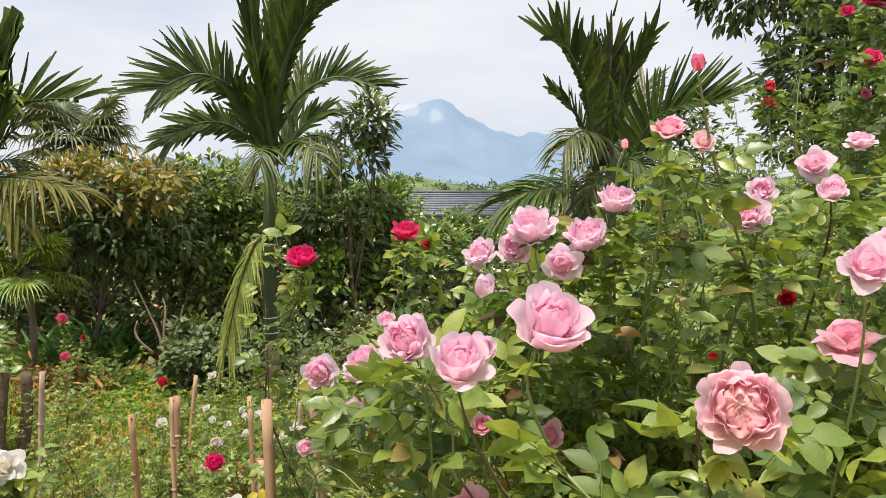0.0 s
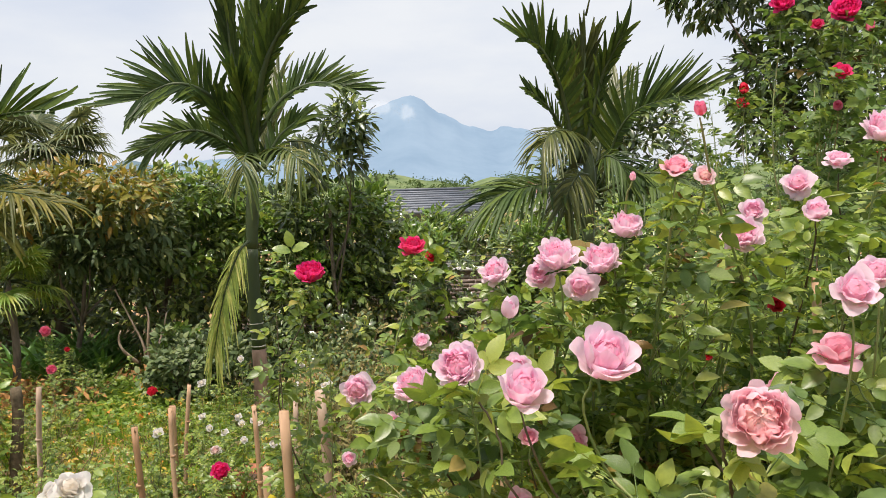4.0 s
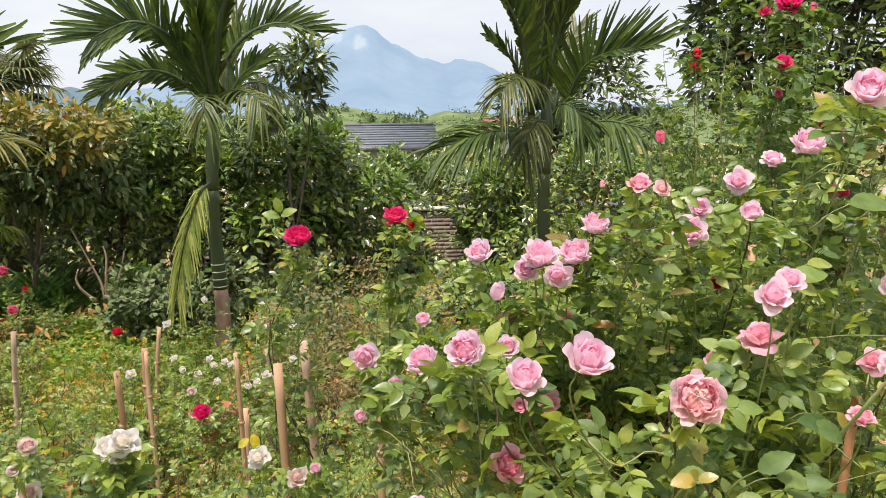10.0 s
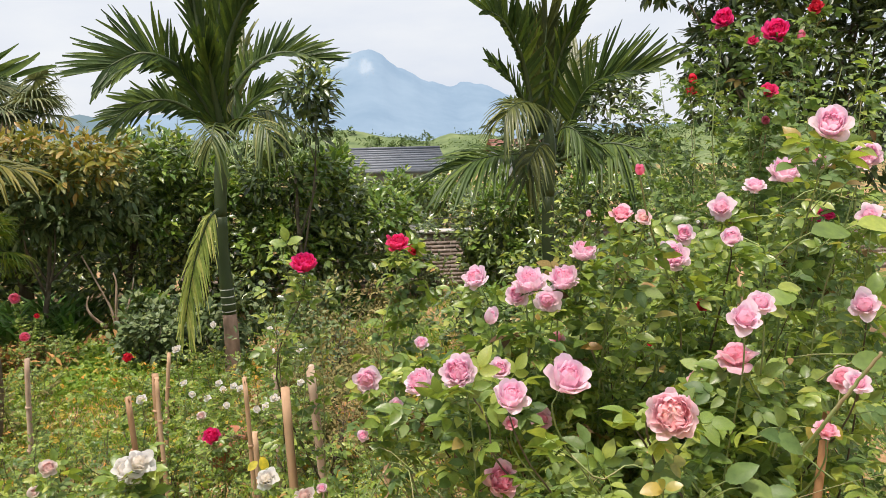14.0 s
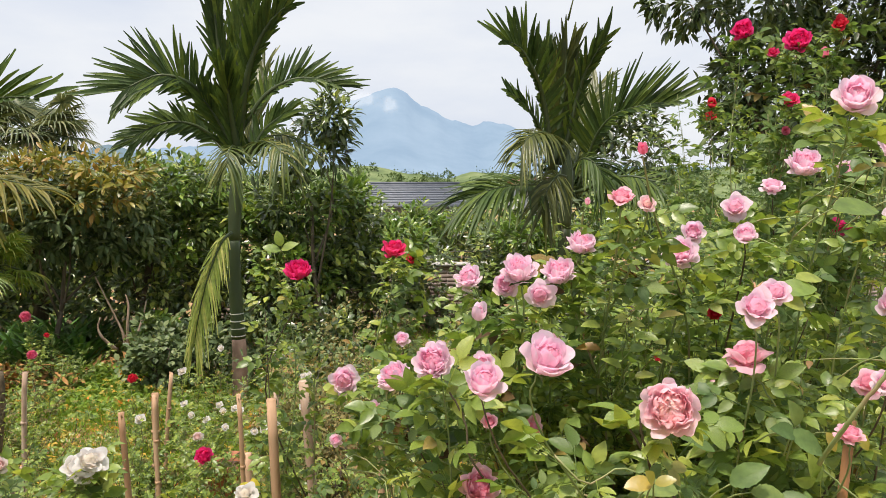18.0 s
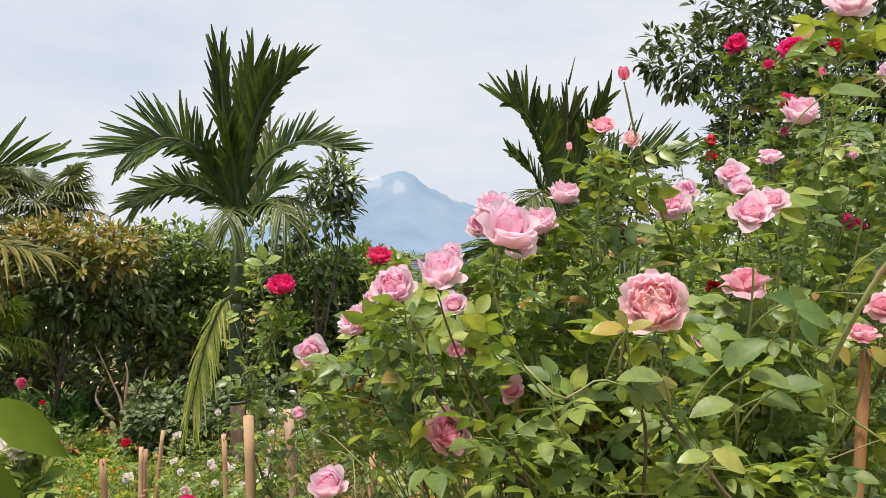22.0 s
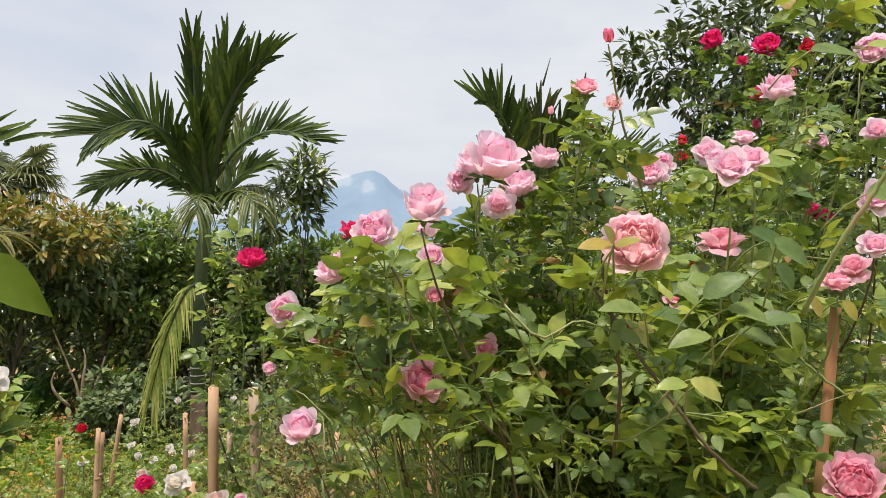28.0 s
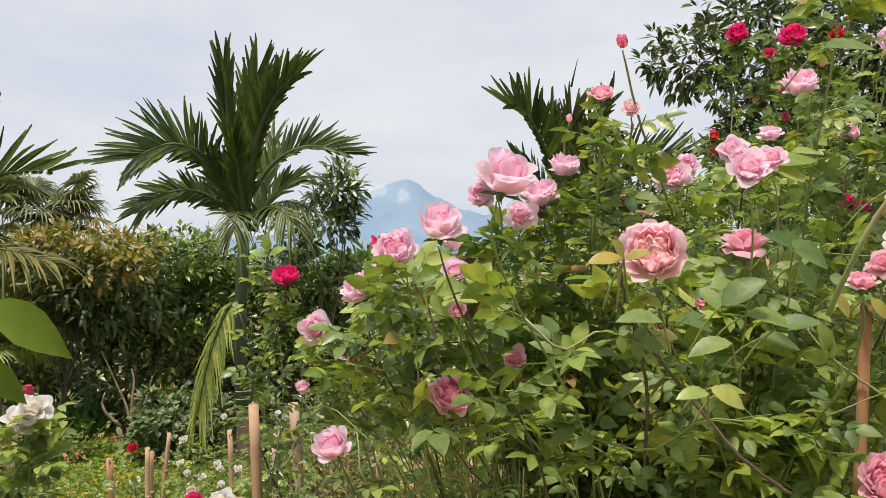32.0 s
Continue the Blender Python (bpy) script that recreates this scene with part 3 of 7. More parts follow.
def bloom(at, facing, radius, form, tint, parent, pick):
    """A flower head with its calyx at a place relative to the bush."""
    z = unit(facing)
    x = unit(np.cross((0.3, 1, 0.2), z))
    y = np.cross(z, x)
    s = 0.9 * radius / 0.036
    at = np.array(at, float) - z * radius * (0.25 if form != "bud" else 0.1)
    m = Matrix(((*(x[i] * s for i in (0,)), y[0] * s, z[0] * s, at[0]), (x[1] * s, y[1] * s, z[1] * s, at[1]), (x[2] * s, y[2] * s, z[2] * s, at[2]), (0, 0, 0, 1)))
    ob = part("flower", rose_mesh(form, tint, pick), None, parent, TINT_WORDS[tint] if form != "bud" else "half-open " + tint + " rose bud")
    ob.matrix_basis = m
    cal = part("calyx", CALYX_MESH, None, ob)
    return ob


LEAF_MESHES = {}


def leaf_object(parent, place, x_dir, up, size, mat, pick):
    key = (mat.name, pick)
    if key not in LEAF_MESHES:
        LEAF_MESHES[key] = mesh_of("rose_leaf", *(TOOTHED_SHAPE if pick == 0 else TOOTHED_SMALL), mat, True)
    r = frames(np.array([x_dir]), np.array([up]))[0] * size
    ob = part("leaf", LEAF_MESHES[key], None, parent)
    ob.matrix_basis = Matrix(((*r[0], place[0]), (*r[1], place[1]), (*r[2], place[2]), (0, 0, 0, 1)))


SUNWARD = np.array([-1.7, -1.8, 12.0])


def open_view(p, centres, radii):
    """Whether a leaf at p would leave the flowers open to the light and to the camera's view."""
    for eye in (np.array([-0.07, 0.0, 2.24]), np.array([0.03, 0.14, 1.94]), np.array([0.04, 0.28, 2.1])):
        to_leaf, to_flower = p - eye, centres - eye
        dl, df = np.linalg.norm(to_leaf), np.linalg.norm(to_flower, axis=1)
        off = np.linalg.norm(to_flower / df[:, None] - to_leaf / dl, axis=1)
        if np.any((off < (radii + 0.023) / df) & (dl < df + 0.03)):
            return False
    to_leaf, to_flower = p - SUNWARD, centres - SUNWARD
    dl, df = np.linalg.norm(to_leaf), np.linalg.norm(to_flower, axis=1)
    off = np.linalg.norm(to_flower / df[:, None] - to_leaf / dl, axis=1)
    return not np.any((off < (radii * 0.8 + 0.012) / df) & (dl < df) & (dl > df - 0.5))


def rose_bush(label, base, flowers, tips, seed, spread=0.3, leaf=0.11, gap=0.032, own_leaves=0, own_y=0.0, group="", mats=(ROSE_LEAF, ROSE_LEAF_DARK, ROSE_LEAF_YOUNG),
              shares=(0.55, 0.33, 0.12), shoots=3, bare=0.3, lean=(0.0, 0.0), thick=0.0024, clear=None, front=1.0, arches=0, thin_low=False, woody=0.12):
    """A rose bush: a cane to each flower and each bare tip, leaves along the canes, single leaves where the path passes near."""
    g = np.random.default_rng(seed)
    b = np.array(base, float)
    root = thing("rose_bush", base, label, "rose bush", group)
    canes, spots = [], []
    if clear is not None:
        tips = [t for t in tips if open_view(np.array(t, float), clear[0], clear[1] + 0.02)]
    goals = [(np.array(f[0], float), f) for f in flowers] + [(np.array(t, float), None) for t in tips]
    for goal, f in goals:
        rel = goal - b
        foot = np.array([rel[0] * spread, rel[1] * spread, 0]) + np.append(g.normal(0, 0.03, 2), -0.03)
        h = rel[2]
        side = g.normal(0, 0.07, 2) * min(1.0, h)
        mid1 = np.array([0, 0.06 if clear is not None else 0.0, 0]) + foot + (rel - foot) * rows((0.18, 0.18, 0.42)).ravel() + np.append(side, 0)
        back = np.array([0, 0.1 if clear is not None else 0.0, 0])
        mid2 = back + foot + (rel - foot) * rows((0.55, 0.55, 0.78)).ravel() + np.append(-side * 0.6 + np.array(lean) * 0.5, 0)
        end = rel.copy()
        neck = end - (unit(np.array(f[1])) * f[2] * 1.5 if f else 0)
        if f:
            below = neck - unit(np.array(f[1]) * 0.35 + unit(neck - mid2) * 0.9 + np.array([0, 0, 0.25]) + g.normal(0, 0.1, 3)) * min(0.07, 0.1 * h)
            pts = curve_points([foot, mid1, mid2, below, neck], 22)
        else:
            pts = curve_points([foot, mid1, mid2, neck + np.append(g.normal(0, 0.03, 2), 0)], 22)
        length = np.linalg.norm(np.diff(pts, axis=0), axis=1).sum()
        part("cane", tube(pts, np.linspace(thick * 1.5, thick * 0.42, 22), 5), CANE if g.random() > woody else CANE_OLD, root, smooth=True)
        n = max(3, int(length * (1 - bare) / gap))
        for u in np.linspace(bare, (0.97 if bare < 0.4 else 0.86) if f else 0.98, n):
            i = u * 21
            k = min(int(i), 20)
            p = pts[k] + (pts[k + 1] - pts[k]) * (i - k)
            d = unit(pts[k + 1] - pts[k])
            spots.append((p, d, u))
        for _ in range(shoots):
            u = g.uniform(max(bare, 0.4), 0.92)
            k = int(u * 21)
            d = unit(unit(pts[k + 1] - pts[k]) * 0.5 + unit(g.normal(0, 1, 3)) * 0.9 + np.array([0, 0, 0.25]))
            ln = g.uniform(0.05, 0.14) * min(1.0, h + 0.2)
            tw = curve_points([pts[k], pts[k] + d * ln * 0.5 + np.array([0, 0, 0.01]), pts[k] + d * ln + np.array([0, 0, 0.015])], 6)
            if clear is not None and (tw[-1][2] > rel[2] - 0.05 or not open_view(tw[-1] + b, *clear)):
                continue
            canes.append(tube(tw, np.linspace(thick * 0.5, thick * 0.25, 6), 4))
            for w in np.linspace(0.3, 1.0, max(2, int(ln / gap))):
                kk = min(int(w * 5), 4)
                spots.append((tw[kk] + (tw[kk + 1] - tw[kk]) * (w * 5 - kk), d, 0.5 + 0.5 * w))
    lines = spots[:]
    for _ in range(arches if lines else 0):
        p, d, u = lines[g.integers(len(lines))]
        if u > 0.85:
            continue
        a = g.uniform(0, 6.283)
        ln = g.uniform(0.07, 0.2)
        dirv = unit(np.array([math.cos(a), math.sin(a) * 0.7, g.uniform(-0.3, 0.4)]))
        sag = np.array([0, 0, -ln * g.uniform(0.05, 0.3)])
        tw = curve_points([p, p + dirv * ln * 0.35 + g.normal(0, 0.016, 3), p + dirv * ln * 0.7 + sag * 0.4, p + dirv * ln + sag], 9)
        if clear is not None and not all(open_view(q + b, *clear) for q in tw[3::2]):
            continue
        part("arching_shoot", tube(tw, np.linspace(thick * 0.85, thick * 0.4, 9), 5), CANE, root, smooth=True)
        for w in np.linspace(0.15, 1.0, max(3, int(ln / (gap * 1.3)))):
            kk = min(int(w * 8), 7)
            spots.append((tw[kk] + (tw[kk + 1] - tw[kk]) * (w * 8 - kk), dirv, 0.6 + 0.4 * w))
    if canes:
        part("twig", joined(canes), CANE, root, "thin green side twigs", kind="stuff")
    sets = {}
    single = 0
    if clear is not None:
        spots = [q for q in spots if open_view(q[0] + b, *clear)]
    if thin_low:
        spots = [q for q in spots if q[0][0] + b[0] > 0.31 or q[0][2] + b[2] > 1.79 - 0.17 * (q[0][1] + b[1] - 0.8) - 0.9 * max(0.0, q[0][0] + b[0] - 0.17) or g.random() < 0.08]
    if clear is not None:
        spots = [q for q in spots if q[0][2] + b[2] > 1.70 or g.random() < 0.92]
    order = g.permutation(len(spots))
    for j in order:
        p, d, u = spots[j]
        out = unit(g.normal(0, 1, 3) * rows((1, 1, 0.25)).ravel() + d * 0.35)
        up = unit(np.array([0, 0, 1.0]) + g.normal(0, 0.5, 3) - 0.2 * np.array([0, 1, 0]))
        size = leaf * g.uniform(0.5, 1.2) * (0.78 if u > 0.9 else 1.0) * (front if p[1] + b[1] < 1.05 else 1.0)
        r = g.random()
        mat = mats[2] if (u > 0.9 and r < 0.35) or r < shares[2] * 0.5 else (mats[1] if r < shares[1] + 0.1 and u < 0.8 else mats[0])
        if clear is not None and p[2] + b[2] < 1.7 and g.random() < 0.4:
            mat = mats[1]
        if arches and u < 0.85 and p[1] + b[1] > 1.0 and g.random() < 0.025:
            mat = LEAF_BROWN
        pick = 0 if g.random() < 0.75 else 1
        if single < own_leaves and p[1] + b[1] < own_y and p[2] + b[2] > 1.35:
            leaf_object(root, p, out, up, size, mat, pick)
            single += 1
        else:
            sets.setdefault((mat.name, pick), (mat, pick, []))[2].append((p, out, up, size))
    for mat, pick, rows_ in sets.values():
        p, o, u, s = (np.array([r[i] for r in rows_]) for i in range(4))
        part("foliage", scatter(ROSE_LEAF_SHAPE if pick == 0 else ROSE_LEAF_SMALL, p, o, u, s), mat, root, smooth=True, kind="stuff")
    for k, (at, facing, radius, form, tint) in enumerate(flowers):
        bloom(np.array(at) - b, np.array(facing) + g.normal(0, 0.08, 3), radius, form, tint, root, k + seed)
    return root


def palm_frond(root, ctrl, length, mat, up=(0, 0, 1), count=34, droop=0.35, width=0.05, forward=0.75, seed=0, ragged=0.15, bare=0.22, stem=0.016, label="", under=1.0, tip=0.12):
    """A feather frond: a curved midrib with pleated leaflets on both sides."""
    g = np.random.default_rng(seed)
    p = curve_points(ctrl, 48)[:40]
    d = unit(np.gradient(p, axis=0))
    upv = np.array(up, float)
    side = unit(np.cross(d, upv))
    nrm = unit(np.cross(side, d))
    pieces = []
    for s in (1, -1):
        for i, u in enumerate(np.linspace(bare, 0.995, count)):
            k = min(int(u * 39), 38)
            b0 = p[k] + (p[k + 1] - p[k]) * (u * 39 - k)
            w = (u - bare) / (1 - bare)
            ln = 1.45 * length * (0.55 + 0.42 * math.sin(math.pi * (0.05 + 0.75 * w))) * (1 - g.random() * ragged)
            if side[k][2] * s < 0:
                ln *= under
            fw = forward * 0.7 + 1.7 * w ** 1.8
            dirv = unit(side[k] * s + d[k] * fw + nrm[k] * (0.30 + g.normal(0, 0.16)))
            ts = np.array([0, 0.35, 0.7, 1.0])
            line = b0 + np.outer(ts, dirv * ln)
            line[:, 2] -= droop * ln * ts ** 2.2 * g.uniform(0.6, 1.4)
            line += np.outer(ts ** 2, g.normal(0, 0.045, 3)) * ln * 2
            across = unit(np.cross(dirv, nrm[k]))
            hw = width * 0.36 * np.array([0.55, 1.0, 0.85, tip + 0.3 * g.random()])
            mid = line - nrm[k] * (hw * 0.45)[:, None]
            v = np.stack([line + across * hw[:, None], mid, line - across * hw[:, None]], 1).reshape(-1, 3)
            f = []
            for a in range(3):
                q = a * 3
                f += [(q, q + 1, q + 4), (q, q + 4, q + 3), (q + 1, q + 2, q + 5), (q + 1, q + 5, q + 4)]
            pieces.append((v, np.array(f)))
    base = np.array(root.location)
    v, f = joined(pieces)
    fr = part("frond", (v - base, f), mat, root, label)
    rv, rf = tube(p[::2], np.linspace(stem, stem * 0.2, len(p[::2])), 5)
    part("midrib", (rv - base, rf), PALM_GREEN, fr)
    return fr


def tree_limbs(root, foot, tops, radius, mat, seed, sway=0.12):
    """A tapered trunk that forks into limbs to the given points."""
    g = np.random.default_rng(seed)
    base = np.array(root.location)
    tops = [np.array(t, float) for t in tops]
    mean = np.mean(tops, axis=0)
    foot = np.array(foot, float)
    fork = foot + (mean - foot) * rows((0.35, 0.35, 0.42)).ravel()
    tr = curve_points([foot - np.array([0, 0, 0.08]), foot + (fork - foot) * 0.5 + np.append(g.normal(0, sway * 0.3, 2), 0), fork, mean * 0.6 + fork * 0.4], 14)
    v, f = tube(tr, np.linspace(radius, radius * 0.5, 14), 9)
    part("trunk", (v - base, f), mat, root)
    for t in tops:
        k = int(g.integers(6, 12))
        ctrl = [tr[k], tr[k] + (t - tr[k]) * 0.5 + g.normal(0, sway, 3), t]
        v, f = tube(curve_points(ctrl, 9), np.linspace(radius * 0.42, radius * 0.1, 9), 6)
        part("limb", (v - base, f), mat, root)


def leaf_clumps(blobs, leaves, leaf, g, twist=0.7, clump=0.22, hang=0.0):
    """Leaves in rosettes spread through ellipsoids (centre, radii, share): places, directions, up vectors and sizes."""
    share = np.array([b[2] for b in blobs], float)
    share /= share.sum()
    per = 9
    out_p, out_d, out_u, out_s = [], [], [], []
    for (c, r, _), sh in zip(blobs, share):
        n = max(4, int(leaves * sh / per))
        q = unit(g.normal(0, 1, (n, 3))) * (g.uniform(0.25, 1.0, (n, 1)) ** 0.45)
        q *= 1 + 0.18 * np.sin(q[:, :1] * 9 + q[:, 2:] * 7 + float(c[0]))
        cen = np.array(c) + q * np.array(r)
        outw = unit(q + np.array([0, 0, 0.35]))
        for k in range(per):
            d = unit(unit(g.normal(0, 1, (n, 3))) * 0.9 + outw * 0.75 - np.array([0, 0, hang]))
            p = cen + d * g.uniform(0.0, clump, (n, 1)) * 0.6
            out_p.append(p)
            out_d.append(d - np.array([0, 0, 0.15]))
            out_u.append(unit(np.array([0, -0.25, 1.0]) + g.normal(0, twist * 0.6, (n, 3))))
            out_s.append(leaf * g.uniform(0.65, 1.25, n))
    return np.concatenate(out_p), np.concatenate(out_d), np.concatenate(out_u), np.concatenate(out_s)


def leafy_tree(name, label, category, foot, blobs, leaves, leaf, mat, seed, shape=SIMPLE_LEAF, radius=0.06, fresh=None, fresh_blobs=(), bark=None, group="", hang=0.0, limbs=6, clump=0.25, fresh_share=0.22):
    g = np.random.default_rng(seed)
    root = thing(name, foot, label, category, group)
    b = np.array(foot, float)
    tops = [np.array(c) + g.normal(0, 0.25, 3) * np.array(r) for c, r, _ in blobs for _ in range(max(1, limbs // len(blobs)))]
    if radius:
        tree_limbs(root, foot, tops, radius, bark or BARK, seed)
    p, d, u, s = leaf_clumps(blobs, leaves, leaf, g, hang=hang, clump=clump)
    part("crown", tuple(scatter(shape, p - b, d, u, s)), mat, root, smooth=False, kind="stuff")
    if fresh and fresh_blobs:
        p, d, u, s = leaf_clumps(fresh_blobs, leaves * fresh_share, leaf, g, hang=hang, clump=clump)
        part("fresh_leaves", tuple(scatter(shape, p - b, d, u, s)), fresh, root, "bright fresh leaf tips", kind="stuff")
    return root

# ---- ground and distance ----


def ground_height(x, y):
    h = 0.3 * np.clip((4.5 - y) / 4.0, 0, 1)
    h = h - 2.6 * np.clip((y - 14.5) / 12.0, 0, 1)
    near = np.clip(1 - (np.abs(y - 6) + np.abs(x) * 0.6) / 16.0, 0, 1)
    return h + near * 0.035 * (np.sin(x * 2.3 + y * 1.1) + np.sin(y * 3.1 - x * 1.7))


xs = np.concatenate([-np.geomspace(4500, 14, 14), np.linspace(-13, 13, 79), np.geomspace(14, 4500, 14)])
ys = np.concatenate([-np.geomspace(600, 5, 8), np.linspace(-4, 16, 61), np.geomspace(17, 4800, 26)])
gx, gy = np.meshgrid(xs, ys)
gv = np.stack([gx, gy, ground_height(gx, gy)], 2).reshape(-1, 3)
gi = np.arange(len(ys) * len(xs)).reshape(len(ys), len(xs))
ga, gb, gc, gd = gi[:-1, :-1].ravel(), gi[:-1, 1:].ravel(), gi[1:, 1:].ravel(), gi[1:, :-1].ravel()
ground = new("ground", mesh_of("ground", gv, np.vstack([np.stack([ga, gb, gc], 1), np.stack([ga, gc, gd], 1)]), GROUND, True))
tagged(ground, "garden ground of rough grass and bare ochre earth", "ground", kind="structure")


def ridge_body(name, label, skyline, depth, mat, foot, rough, seed, category, slope=0.6, steps=160):
    """A range of land whose crest follows the given points, falling away to front and back."""
    c = np.array(skyline, float)
    x = np.linspace(c[0, 0], c[-1, 0], steps)
    z = np.interp(x, c[:, 0], c[:, 2])
    y0 = np.interp(x, c[:, 0], c[:, 1])
    z = z + rough * np.array([noise.fractal(Vector((v * 0.9 / (rough * 8), seed, 0)), 0.6, 2.0, 5) for v in x])
    v = []
    profile = ((-1.0, 0.0), (-0.6, 0.22), (-0.3, 0.52), (-0.12, 0.8), (0.0, 1.0), (0.5, 0.4), (1.0, 0.0))
    for dy, h in profile:
        for i in range(steps):
            wob = 0 if h == 1.0 else rough * 0.35 * noise.fractal(Vector((x[i] * 1.3 / (rough * 8), dy * 3, seed + 4)), 0.6, 2.0, 4)
            v.append((x[i], y0[i] + dy * depth, foot + (z[i] - foot) * h + wob * (1 if 0 < h else 0)))
    f = []
    for a in range(len(profile) - 1):
        for i in range(steps - 1):
            q = a * steps + i
            f += [(q, q + 1, q + steps + 1), (q, q + steps + 1, q + steps)]
    ob = new(name, mesh_of(name, v, f, mat, True))
    return tagged(ob, label, category, kind="structure")


ridge_body("backdrop_mountain", "mountain with a pointed summit, its blue haze painted in", [
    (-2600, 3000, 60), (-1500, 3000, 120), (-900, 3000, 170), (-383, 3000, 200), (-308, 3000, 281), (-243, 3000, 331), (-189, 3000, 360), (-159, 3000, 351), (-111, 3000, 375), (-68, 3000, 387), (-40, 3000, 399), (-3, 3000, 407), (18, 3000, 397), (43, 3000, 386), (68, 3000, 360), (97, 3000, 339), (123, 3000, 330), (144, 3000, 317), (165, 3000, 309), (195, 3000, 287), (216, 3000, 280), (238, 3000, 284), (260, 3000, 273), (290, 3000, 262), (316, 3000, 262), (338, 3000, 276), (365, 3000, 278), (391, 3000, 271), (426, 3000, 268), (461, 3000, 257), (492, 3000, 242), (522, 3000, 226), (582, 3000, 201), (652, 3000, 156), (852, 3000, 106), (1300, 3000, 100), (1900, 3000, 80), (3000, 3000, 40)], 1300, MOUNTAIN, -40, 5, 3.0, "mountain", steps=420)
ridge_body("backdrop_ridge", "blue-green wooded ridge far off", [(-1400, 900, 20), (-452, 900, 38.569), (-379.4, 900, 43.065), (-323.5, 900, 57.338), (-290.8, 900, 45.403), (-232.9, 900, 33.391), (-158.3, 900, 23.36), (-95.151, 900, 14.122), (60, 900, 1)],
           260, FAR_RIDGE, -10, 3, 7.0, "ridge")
hill_line = [(-240, 300, 3), (-52.844, 300, 8.861), (-26.184, 300, 11.198), (-16.466, 300, 12.892), (-5.744, 300, 11.786), (7.16, 300, 8.683), (20.258, 300, 7.933), (29.102, 300, 9.671), (42.372, 300, 9.573), (52.366, 300, 8.027),
             (73.698, 300, 6.854), (131, 300, 12.147), (166.1, 300, 14.717), (194.7, 300, 14.553), (260, 300, 15), (420, 300, 9)]
ridge_body("backdrop_hill", "low green hill with scattered trees", hill_line, 110, HILL, -6, 1.4, 1.0, "hill")
rng = np.random.default_rng(5)
hl = np.array(hill_line)
for k in range(26):
    tx = rng.uniform(-75, 95)
    tz = np.interp(tx, hl[:, 0], hl[:, 2]) - rng.uniform(0.2, 3.5)
    h = rng.uniform(2.0, 4.6)
    ty = 300 - rng.uniform(4, 40)
    tz -= (300 - ty) * 0.08
    leafy_tree("hillside_tree", "small dark tree on the green hill", "tree", (tx, ty, tz - 1.5), [((tx, ty, tz + h * 0.5), (h * 0.34, h * 0.34, h * 0.5), 1)], 150, 0.9, HILL_TREES, 50 + k,
               radius=0.14, group="trees on the hill", limbs=2, clump=0.8)
# Flat sheets at 1650 m, placed to cover the summit in the camera's view.
for (cx, cz, w, h) in ((-77.066, 198.817, 68, 24), (-11.887, 186.230, 24, 26)):
    side = np.linspace(-1, 1, 9)
    v = [(cx + w * a, 1650 + 4 * a * c, cz + h * c) for c in side for a in side]
    f = [q for i in range(8) for j in range(8) for q in ((i * 9 + j, i * 9 + j + 1, i * 9 + j + 10), (i * 9 + j, i * 9 + j + 10, i * 9 + j + 9))]
    tagged(new("backdrop_cloud", mesh_of("backdrop_cloud", v, f, CLOUD, True)), "white wisp of cloud in line with the summit from the camera", "cloud", kind="structure")
hx = rng.uniform(-110, 130, 2600)
hy = 300 - rng.uniform(0, 1, 2600) ** 1.5 * 60
hz = np.interp(hx, hl[:, 0], hl[:, 2])
hz = -6 + (hz + 6) * np.interp((hy - 300) / 110, (-0.6, -0.3, -0.12, 0.0), (0.22, 0.52, 0.8, 1.0))
thick_of = np.array([noise.noise(Vector((a * 0.06, b * 0.08, 2.0))) for a, b in zip(hx, hy)]) > -0.05
hx, hy, hz = hx[thick_of], hy[thick_of], hz[thick_of]
scrub = new("hillside_scrub", mesh_of("hillside_scrub", *scatter(ROUND_LEAF, np.stack([hx, hy, hz + 0.3], 1).repeat(10, 0) + rng.normal(0, 0.75, (len(hx) * 10, 3)), unit(rng.normal(0, 1, (len(hx) * 10, 3))), unit(rng.normal(0, 1, (len(hx) * 10, 3))), rng.uniform(0.35, 0.95, len(hx) * 10)), HILL_TREES))
tagged(scrub, "dark green scrub covering the low hill", "scrub", kind="stuff")


# ---- buildings ----


def box(lo, hi, jitter=0.0):
    x0, y0, z0 = lo
    x1, y1, z1 = hi
    v = rows((x0, y0, z0), (x1, y0, z0), (x1, y1, z0), (x0, y1, z0), (x0, y0, z1), (x1, y0, z1), (x1, y1, z1), (x0, y1, z1))
    f = [(0, 2, 1), (0, 3, 2), (4, 5, 6), (4, 6, 7), (0, 1, 5), (0, 5, 4), (1, 2, 6), (1, 6, 5), (2, 3, 7), (2, 7, 6), (3, 0, 4), (3, 4, 7)]
    return v, np.array(f)


